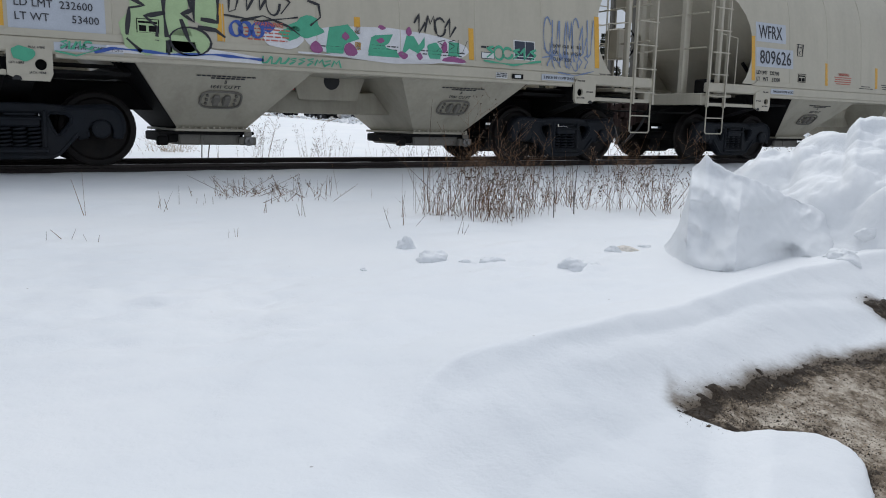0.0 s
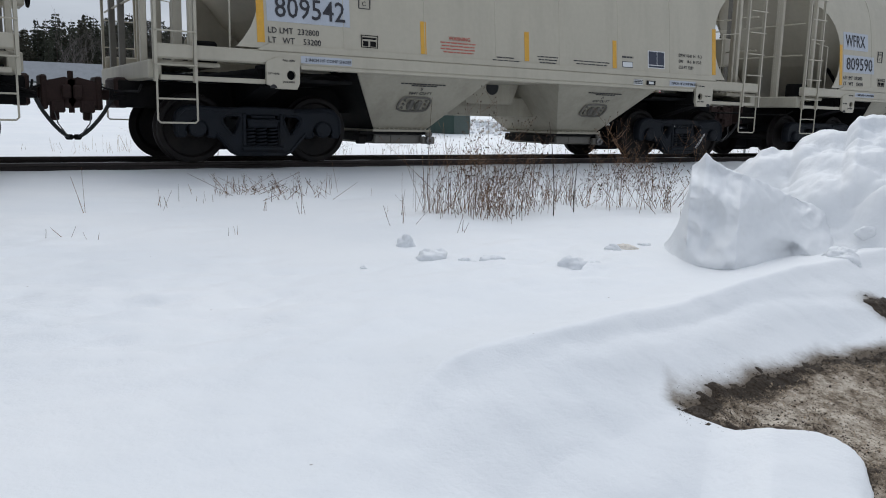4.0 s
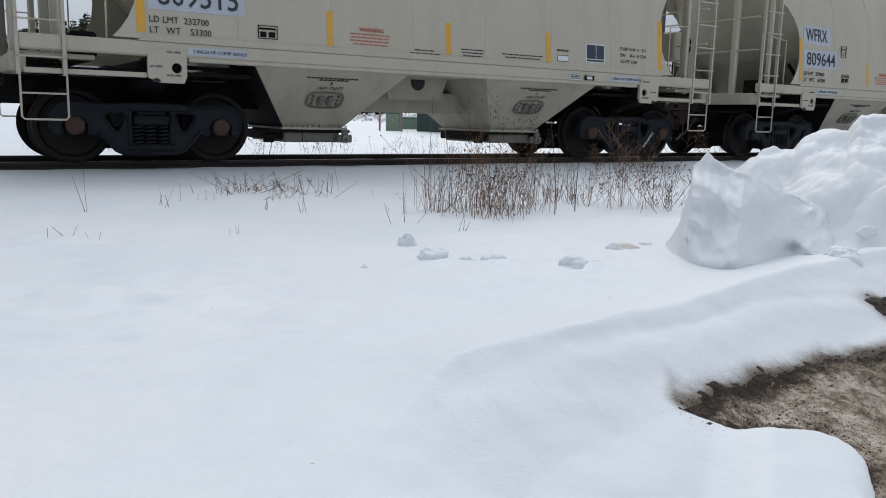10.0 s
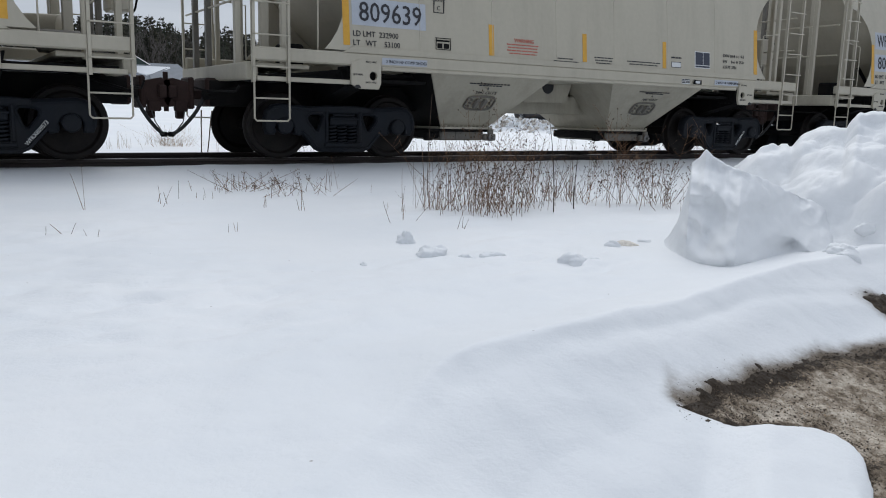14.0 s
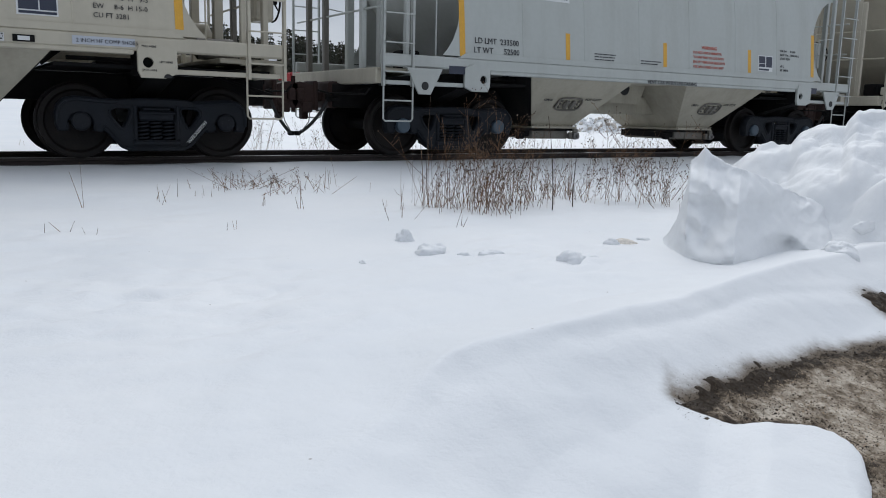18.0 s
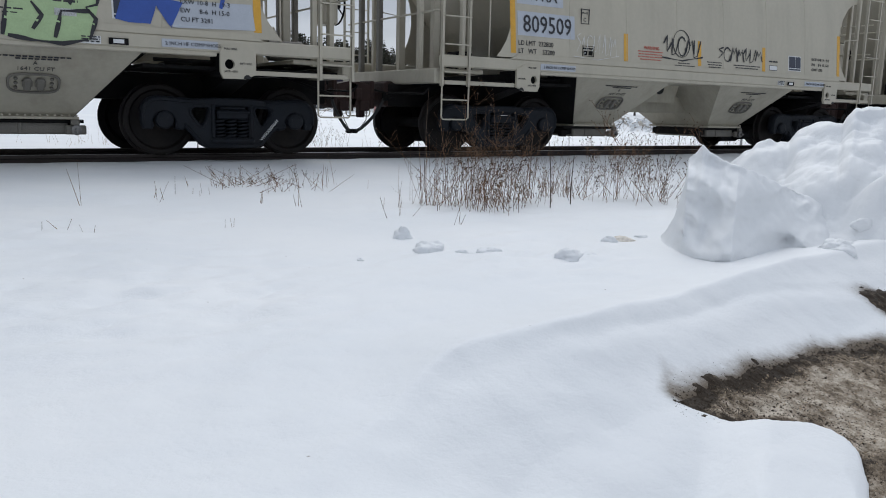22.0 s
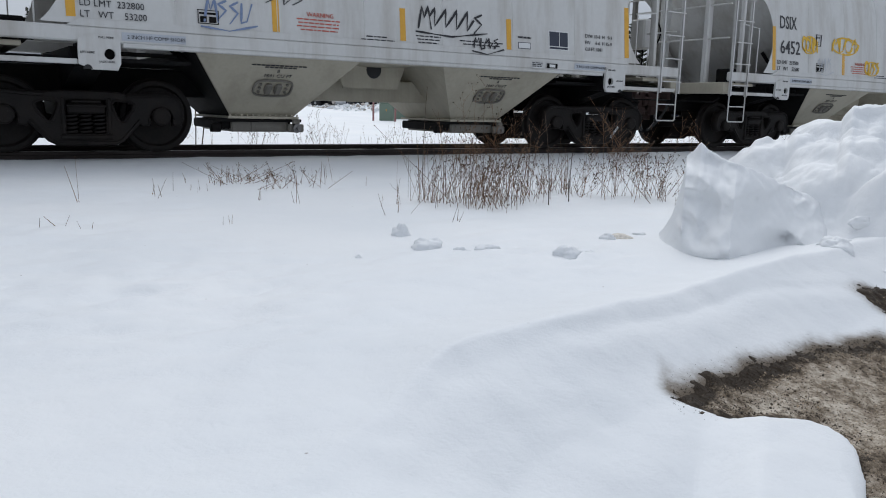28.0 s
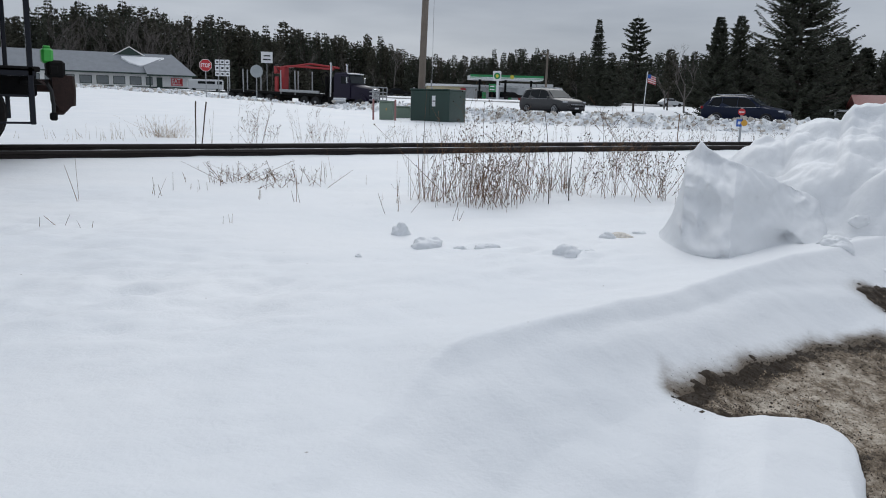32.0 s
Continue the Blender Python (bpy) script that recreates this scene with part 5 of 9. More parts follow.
def snow_bank():
    """The ploughed bank that rises behind the block, with a lower ridge before it."""
    rise = ((51.5, 52.4, 53.0, 54.2, 55.35, 56.1, 56.6, 57.6, 58.58, 58.8, 59.2, 59.35, 59.8, 60.4, 61.25, 63.0, 68.0, 75.0, 84.0), (-7.0, -3.3, -2.55, -2.0, -1.5, -1.35, -0.75, -0.35, -0.15, -0.25, -0.2, 0.25, 0.75, 0.85, 1.0, 1.3, 1.5, 0.5, -6.0))
    ridge = ((55.0, 57.4, 58.4, 59.5, 60.5, 61.2, 63.0, 68.0, 76.0), (-9.0, -6.2, -5.2, -4.4, -3.7, -3.0, -1.8, -1.0, -5.0))
    sh = Shape()
    na, nr = 230, 150
    for i in range(na + 1):
        a = 51.5 + 32.5 * (i / na) ** 1.35
        top = EYE.z + 7.5 * math.tan(radians(float(np.interp(a, *rise)) + 0.08 * rough_noise(a, 0, 0.4, 42.0)))
        rid = EYE.z + 5.95 * math.tan(radians(float(np.interp(a, *ridge))))
        for j in range(nr + 1):
            r = 4.9 + 4.2 * j / nr
            x, y = EYE.x + r * math.sin(radians(a)), EYE.y + r * math.cos(radians(a))
            base = -0.20 + 0.13 * smooth_step(55, 60, a)
            q = r + 0.16 * rough_noise(x, y, 0.5, 41.0)
            k = math.sin(min(1.0, max(0.0, (q - 5.6) / 1.85)) * math.pi / 2)
            k = 0.6 * k + 0.4 * (smooth_step(5.6, 6.1, q) * 0.55 + smooth_step(6.7, 7.3, q) * 0.45)
            if r > 7.55:
                k = 1 - smooth_step(7.6, 9.0, r)
            z = base + (top - base) * k
            g = math.exp(-((q - 5.95) / 0.26) ** 2)
            z = max(z, base + (rid - base) * g)
            b = min(1.0, max(0.0, (z - base) * 4))
            z += b * (0.17 * (lumps(x, y, 0.62, 43.0) - 0.5) + 0.07 * abs(rough_noise(x, y, 0.52, 44.0)) + 0.035 * rough_noise(x, y, 0.16, 45.0) + 0.045 * (lumps(x, y, 0.19, 46.0) - 0.4) + 0.012 * rough_noise(x, y, 0.06, 47.0)) * (0.4 if r > 7.2 else 1)
            edge = min(i, na - i, j, nr - j) == 0
            sh.v.append((x, y, z - 0.10 * (1 - smooth_step(0.0, 0.2, z - base)) if not edge else -0.4))
    for i in range(na):
        for j in range(nr):
            k = i * (nr + 1) + j
            sh.f.append((k, k + 1, k + nr + 2, k + nr + 1))
    bank = thing("snow_bank", "lumpy bank of ploughed old snow beside the field", "snow", shape=sh, mat=M_SNOW)
    bank.data.shade_smooth()
    # faint road dirt in the ploughed snow
    stain = bank.data.attributes.new("stain", "FLOAT", "POINT")
    for i, (x, y, z) in enumerate(sh.v):
        stain.data[i].value = 0.22 * smooth_step(-0.1, 0.6, rough_noise(x, y, 0.45, 48.0)) * smooth_step(5.2, 6.0, x)
    rr = random.Random(46)
    for a, r, z, q in ((57.9, 6.2, 0.13, 0.055), (59.4, 5.35, -0.14, 0.09), (60.9, 5.7, 0.0, 0.05), (61.9, 5.9, 0.12, 0.07), (58.9, 6.3, 0.15, 0.05), (60.3, 6.2, 0.16, 0.045)):
        x, y = EYE.x + r * math.sin(radians(a)), EYE.y + r * math.cos(radians(a))
        part("snow_chunk", lump_shape(q, rr.uniform(0.8, 1.0), q * 90, whole=True), M_SNOW, bank, "", pose(x, y, z, rr.uniform(-20, 20), rr.uniform(-20, 20), rr.uniform(0, 360)), smooth=True)


def lump_shape(r, flat, seed, n=28, k=14, whole=False):
    sh = Shape()
    rings = []
    for j in range(k + 1):
        b = (-1.4 + (math.pi / 2 + 1.4) * j / k) if whole else -0.5 + (math.pi / 2 + 0.5) * j / k
        ring = []
        for i in range(n):
            a = 2 * math.pi * i / n
            d = Vector((math.cos(a) * math.cos(b), math.sin(a) * math.cos(b), math.sin(b)))
            f = r * (1 + 0.32 * noise.noise(d * 1.3 + Vector((seed, 0, 0))) + 0.13 * noise.noise(d * 3.5 + Vector((0, seed, 0))) + 0.05 * noise.noise(d * 9 + Vector((0, 0, seed))))
            ring.append((d.x * f * 1.25, d.y * f, d.z * f * flat if whole else max(-0.25 * r, d.z * f * flat)))
        rings.append(ring)
    return sh.loft(rings)


def snow_lump(x, y, r, flat, seed, dirty=False):
    sh = lump_shape(r, flat, seed, 40, 20)
    m = M_SNOW
    thing("snow_lump", "rounded lump of snow lying on the field" if not dirty else "brown-stained lump of snow lying on the field", "snow", "loose snow lumps", shape=sh, mat=M_STAINED if dirty else m, m=pose(x, y, ground_z(x, y) - 0.30 * r, 0, 0, seed * 40)).data.shade_smooth()


snow_block()
snow_bank()
for i, (x, y, r, f, d) in enumerate(((2.56, -7.33, 0.062, 1.5, 0), (2.41, -7.90, 0.10, 0.85, 0), (2.55, -8.03, 0.045, 0.8, 0), (2.70, -8.08, 0.065, 0.55, 0), (2.95, -8.47, 0.085, 0.75, 0), (3.10, -8.46, 0.07, 0.5, 0),
                                     (3.60, -8.13, 0.05, 0.9, 0), (3.72, -8.12, 0.075, 0.6, 1), (3.95, -8.07, 0.05, 0.6, 0), (4.35, -9.20, 0.09, 0.8, 0), (1.92, -7.98, 0.022, 0.8, 0), (4.55, -9.1, 0.07, 0.7, 0))):
    snow_lump(x, y, r, f, i + 1.3, bool(d))


# ---- dry weeds ----
def stem(sh, heads, x, y, z, h, lean, turn, rr, branches=0, r=0.0022, head=0.0):
    """One dry stem with side twigs; seed heads are gathered apart."""
    bend = rr.uniform(-0.12, 0.12)
    pts = []
    for i in range(5):
        k = i / 4
        o = lean * h * k + bend * h * k * k
        pts.append(Vector((x + math.cos(turn) * o, y + math.sin(turn) * o, z - 0.03 + (h + 0.03) * k)))
    sh.tube(pts, r, 4, True, r * 0.45)
    tips = [pts[-1]]
    for b in range(branches):
        k = rr.uniform(0.35, 0.95)
        p = pts[0].lerp(pts[-1], k)
        a, l = rr.uniform(0, 6.283), h * rr.uniform(0.12, 0.30)
        q = p + Vector((math.cos(a) * l * 0.65, math.sin(a) * l * 0.65, l * rr.uniform(0.4, 0.9)))
        sh.tube([p, p.lerp(q, 0.5) + Vector((0, 0, -0.01)), q], r * 0.55, 3, True, r * 0.35)
        tips.append(q)
        if rr.random() < 0.5:
            a2 = a + rr.uniform(-1.2, 1.2)
            q2 = p.lerp(q, 0.6) + Vector((math.cos(a2) * l * 0.35, math.sin(a2) * l * 0.35, l * 0.35))
            sh.tube([p.lerp(q, 0.6), q2], r * 0.45, 3, True, r * 0.3)
            tips.append(q2)
    if head:
        for t in tips:
            if rr.random() < 0.8:
                s = head * rr.uniform(0.6, 1.3)
                heads.put([(s, 0, 0), (-s, 0, 0), (0, s, 0), (0, -s, 0), (0, 0, s * 1.2), (0, 0, -s)], [(0, 2, 4), (2, 1, 4), (1, 3, 4), (3, 0, 4), (2, 0, 5), (1, 2, 5), (3, 1, 5), (0, 3, 5)], Matrix.Translation(t) @ pose(0, 0, 0, rr.uniform(0, 60), rr.uniform(0, 60), 0))


def clump(label, spots, seed, mat=None, head_mat=None, thick=1.0):
    """spots: x, y, spread, count, height, lean, branches, head."""
    rr = random.Random(seed)
    sh, heads = Shape(), Shape()
    for x, y, spread, count, h, lean, branches, head in spots:
        for i in range(count):
            px, py = x + rr.gauss(0, spread), y + rr.gauss(0, spread * 0.8)
            stem(sh, heads, px, py, ground_z(px, py), h * rr.choice((rr.uniform(0.35, 0.8), rr.uniform(0.6, 1.5))), rr.gauss(0, lean), rr.uniform(0, 6.283), rr, rr.randint(0, branches) if branches else 0, rr.uniform(0.0014, 0.0031) * thick, head)
    ob = thing("weed_clump", label, "weeds", "dry weeds beside the track", kind="stuff", shape=sh, mat=mat or M_STALK)
    if heads.v:
        part("seed_heads", heads, head_mat or M_SEED, ob, "dark dried seed heads")
    return ob


clump("clump of tall dry brown weeds standing in snow", [(3.62, -5.85, 0.08, 22, 0.42, 0.40, 3, 0), (3.85, -6.0, 0.15, 40, 0.42, 0.34, 5, 0.005), (3.95, -6.40, 0.18, 48, 0.34, 0.34, 6, 0.005), (4.10, -6.10, 0.22, 46, 0.44, 0.36, 7, 0.006), (4.40, -6.15, 0.20, 34, 0.40, 0.42, 7, 0.006)], 11)
clump("branching dry weeds with dark seed heads", [(4.30, -5.75, 0.10, 12, 0.74, 0.18, 16, 0.008), (4.52, -5.9, 0.14, 14, 0.66, 0.25, 14, 0.008), (4.05, -5.7, 0.08, 5, 0.55, 0.25, 10, 0.006), (4.8, -5.8, 0.1, 6, 0.5, 0.3, 12, 0.006)], 12)
clump("low arching dry grass on the snow", [(4.95, -6.05, 0.22, 50, 0.30, 0.7, 3, 0), (5.15, -5.9, 0.18, 30, 0.34, 0.5, 4, 0.006)], 13, M_STALK)
clump("dry knapweed with many round heads", [(5.30, -6.45, 0.16, 22, 0.56, 0.5, 18, 0.007), (5.62, -6.55, 0.2, 22, 0.54, 0.5, 16, 0.007), (5.95, -6.4, 0.2, 18, 0.50, 0.5, 14, 0.007), (5.5, -6.75, 0.12, 8, 0.25, 0.4, 6, 0.006)], 14)
clump("low tangled dry twigs on the snow", [(2.45, -4.05, 0.12, 20, 0.15, 1.7, 5, 0), (2.75, -3.95, 0.14, 30, 0.14, 1.8, 6, 0.004), (2.98, -4.1, 0.12, 22, 0.16, 1.6, 6, 0.005), (2.72, -4.7, 0.10, 14, 0.11, 1.6, 3, 0), (3.1, -4.5, 0.12, 12, 0.12, 1.6, 3, 0)], 15)
clump("sparse single dry stalks in the snow", [(1.00, -5.10, 0.01, 2, 0.34, 0.6, 0, 0), (0.62, -6.3, 0.05, 3, 0.10, 1.1, 0, 0), (0.85, -6.4, 0.03, 2, 0.08, 1.1, 0, 0), (1.72, -6.5, 0.03, 3, 0.10, 0.2, 0, 0), (2.55, -5.65, 0.03, 3, 0.18, 0.3, 1, 0), (2.30, -5.4, 0.05, 3, 0.12, 0.4, 1, 0),
       (3.30, -5.95, 0.05, 5, 0.24, 0.3, 1, 0), (3.05, -6.5, 0.06, 4, 0.14, 0.4, 1, 0), (3.45, -4.2, 0.2, 8, 0.24, 0.3, 2, 0), (1.55, -5.0, 0.1, 4, 0.12, 0.4, 1, 0), (3.1, -7.1, 0.05, 3, 0.1, 0.8, 1, 0), (5.5, -7.15, 0.08, 4, 0.16, 0.3, 2, 0.006), (2.0, -4.6, 0.15, 5, 0.12, 0.5, 1, 0)], 16)
clump("dry straw tuft beyond the track", [(4.45, 6.3, 0.25, 130, 0.34, 0.9, 0, 0), (3.2, 5.5, 0.5, 24, 0.24, 0.4, 0, 0), (2.3, 5.2, 0.5, 16, 0.22, 0.4, 0, 0)], 17, M_STRAW)
clump("tall bare weed stalks beyond the track", [(4.45, 2.8, 0.02, 2, 0.8, 0.05, 0, 0), (5.35, 3.0, 0.25, 24, 0.66, 0.4, 12, 0.008), (6.6, 3.0, 0.3, 28, 0.46, 0.45, 9, 0.007), (7.6, 2.6, 0.5, 14, 0.34, 0.3, 3, 0)], 18)
clump("mixed dry weeds along the far side of the track", [(8.3 + 1.05 * i, 2.6 + 0.12 * (i % 3), 0.45, 15, 0.38, 0.3, 6, 0.007) for i in range(13)], 19)
clump("tall dark mullein stalks in the weeds", [(4.14, -4.98, 0.01, 2, 0.70, 0.02, 0, 0), (4.28, -5.66, 0.01, 2, 0.55, 0.12, 0, 0), (4.47, -6.52, 0.01, 1, 0.60, 0.02, 0, 0), (4.70, -6.52, 0.01, 2, 0.62, 0.03, 0, 0), (5.0, -5.0, 0.02, 1, 0.46, 0.04, 0, 0), (5.3, -5.2, 0.02, 1, 0.52, 0.05, 0, 0)], 20, M_SEED, thick=2.2)
for lean, x in ((1.0, 4.18), (7.0, 4.29)):
    thing("dry_stalk", "tall dark dried stalk standing beyond the track", "weed", "stalks beyond the track", shape=Shape().tube([(0, 0, -0.15), (0.004, 0, 0.3), (0, 0, 0.55), (0.006, 0, 0.78)], 0.010, 6, True, 0.013), mat=M_SEED, m=pose(x, 2.9, ground_z(x, 2.9), 0, lean, 0))


# ---- beyond the track: road, vehicles, buildings, signs and woods ----
def spot(az, r, up=0.0, turn=0.0):
    """A pose on the ground at a bearing and range from the viewing place; its y axis points away, its x axis to the right."""
    x, y = EYE.x + r * math.sin(radians(az)), EYE.y + r * math.cos(radians(az))
    return pose(x, y, ground_z(x, y) + up, 0, 0, -az + turn)


M_ASPHALT = material("slushy_asphalt", (0.13, 0.13, 0.135), 0.7, vary=0.35, scale=0.8, fine=12, bump=0.2, dirt=(0.42, 0.42, 0.43), dirt_amount=0.7)
M_GREENBOX = material("dark_green_enamel", (0.018, 0.045, 0.036), 0.45, vary=0.12, scale=3)
M_PALEGREEN = material("pale_green_enamel", (0.17, 0.23, 0.18), 0.5, vary=0.1, scale=4)
M_PINKPOST = material("faded_red_post", (0.32, 0.16, 0.15), 0.7, vary=0.15, scale=6)
M_POLEWOOD = material("weathered_pole_wood", (0.17, 0.14, 0.115), 0.85, vary=0.25, scale=2, fine=30, bump=0.3, dirt=(0.06, 0.05, 0.045), dirt_amount=0.5, streak=True)
M_GALV = material("galvanised_steel", (0.38, 0.39, 0.40), 0.5, 0.6, vary=0.12, scale=8)
M_SIGNRED = material("red_sign_face", (0.50, 0.025, 0.03), 0.4, vary=0.06, scale=6)
M_SIGNWHITE = material("white_sign_face", (0.72, 0.73, 0.74), 0.4, vary=0.05, scale=6)
M_SIGNBACK = material("grey_sign_back", (0.33, 0.36, 0.37), 0.5, 0.4, vary=0.1, scale=6)
M_SIGNBLUE = material("blue_sign_face", (0.02, 0.10, 0.42), 0.4, vary=0.06, scale=6)
M_WALLWHITE = material("white_clapboard", (0.80, 0.80, 0.78), 0.6, vary=0.08, scale=1.5, fine=20, bump=0.1)
M_SHINGLE = material("grey_roof_shingle", (0.25, 0.265, 0.285), 0.85, vary=0.15, scale=1.2, fine=16, bump=0.3)
M_TRIM = material("dark_green_trim", (0.022, 0.045, 0.035), 0.5, vary=0.1, scale=3)
M_GLASS = material("dark_window_glass", (0.010, 0.012, 0.014), 0.12, vary=0.1, scale=2, bump=0.0, spec=0.15)
M_SCREEN = material("tinted_windscreen", (0.03, 0.036, 0.04), 0.25, vary=0.1, scale=2, bump=0.0, spec=0.12)
M_CURTAIN = material("drawn_blind", (0.22, 0.24, 0.245), 0.7, vary=0.12, scale=3)
M_CANOPYGREEN = material("green_canopy_fascia", (0.02, 0.24, 0.08), 0.4, vary=0.06, scale=3)
M_TRAILER = material("white_trailer_panel", (0.52, 0.53, 0.54), 0.45, vary=0.08, scale=1.5)
M_TAN = material("tan_metal_siding", (0.48, 0.42, 0.27), 0.6, vary=0.08, scale=1.5)
M_CRANE = material("red_crane_paint", (0.36, 0.022, 0.025), 0.4, vary=0.15, scale=4, dirt=(0.08, 0.03, 0.025), dirt_amount=0.4)
M_CABPURPLE = material("dark_plum_cab_paint", (0.012, 0.009, 0.024), 0.4, vary=0.1, scale=3, bump=0.0, spec=0.25)
M_CHROME = material("chromed_steel", (0.62, 0.63, 0.64), 0.15, 1.0, vary=0.05, scale=5, bump=0.0)
M_GREYCAR = material("grey_metallic_car_paint", (0.045, 0.045, 0.047), 0.4, 0.1, vary=0.06, scale=4, bump=0.0)
M_BLUECAR = material("navy_metallic_car_paint", (0.004, 0.010, 0.032), 0.3, 0.0, vary=0.06, scale=4, bump=0.0, spec=0.25)
M_TYRE = material("tyre_rubber", (0.015, 0.015, 0.016), 0.8, vary=0.2, scale=10)
M_LAMP = material("clear_headlamp", (0.55, 0.57, 0.60), 0.1, 0.3, vary=0.05)
M_TAIL = material("red_tail_lamp", (0.30, 0.012, 0.012), 0.2, vary=0.05)
M_REDROOF = material("faded_red_metal_roof", (0.24, 0.07, 0.06), 0.55, vary=0.12, scale=1.5)
M_BARK = material("rough_dark_bark", (0.06, 0.048, 0.04), 0.9, vary=0.3, scale=3, fine=30, bump=0.4)
M_GREYBARK = material("grey_twig_bark", (0.13, 0.115, 0.105), 0.9, vary=0.25, scale=3)
M_NEEDLE = material("dark_conifer_needles", (0.040, 0.045, 0.029), 0.8, vary=0.3, scale=1.2, fine=9, bump=0.0, island=0.55)
M_PINE = material("olive_pine_needles", (0.052, 0.050, 0.033), 0.8, vary=0.3, scale=1.2, fine=9, bump=0.0, island=0.55)


def road(name, label, line, half):
    """A slushy road surface along a line of (x, y)."""
    sh = Shape()
    n = len(line)
    for i, (x, y) in enumerate(line):
        a, b = Vector(line[max(0, i - 1)]), Vector(line[min(n - 1, i + 1)])
        d = (b - a).normalized()
        for k in (-1, -0.5, 0, 0.5, 1):
            px, py = x - d.y * half * k, y + d.x * half * k
            sh.v.append((px, py, max(ground_z(px, py), -0.1) + 0.10 - 0.04 * k * k))
    for i in range(n - 1):
        sh.f += [(i * 5 + j, i * 5 + j + 1, i * 5 + j + 6, i * 5 + j + 5) for j in range(4)]
    thing(name, label, "road", kind="structure", shape=sh, mat=M_ASPHALT)


road("road", "slushy grey side road between snow berms", [(35.5 + 0.18 * max(0.0, 29 - y) ** 1.25, y) for y in range(4, 66, 2)], 3.0)
road("highway", "wet grey highway beyond the field", [(18 + 8.0 * i, 112 - 6.5 * i + 0.42 * i * i) for i in range(14)], 4.2)


# ---- vehicles ----
def car_body(length, height, width, belt, hood, nose):
    """Side profile stations of a sport utility vehicle: x, sill z, belt z, roof z or None, half width."""
    L, h, w = length / 2, height, width / 2
    return [(-L, 0.55, 0.95, 1.02, 0.78), (-L + 0.06, 0.36, 1.05, 1.12, 0.86), (-L + 0.22, 0.28, 1.08, h - 0.42, 0.91), (-L + 0.52, 0.26, 1.08, h - 0.07, w * 0.97), (-L + 1.1, 0.26, 1.07, h, w), (-0.35, 0.26, 1.05, h, w),
            (0.10, 0.26, 1.04, h - 0.04, w), (0.38, 0.26, 1.03, h - 0.15, w), (1.02, 0.26, 1.02, 1.13, w), (1.25, 0.26, 1.00, 1.08, w), (L - 0.6, 0.27, 0.95, 1.02, w - 0.02), (L - 0.22, 0.32, 0.86, 0.92, w - 0.08), (L - 0.05, 0.38, 0.72, 0.78, w - 0.2), (L, 0.42, 0.62, 0.66, w - 0.3)]


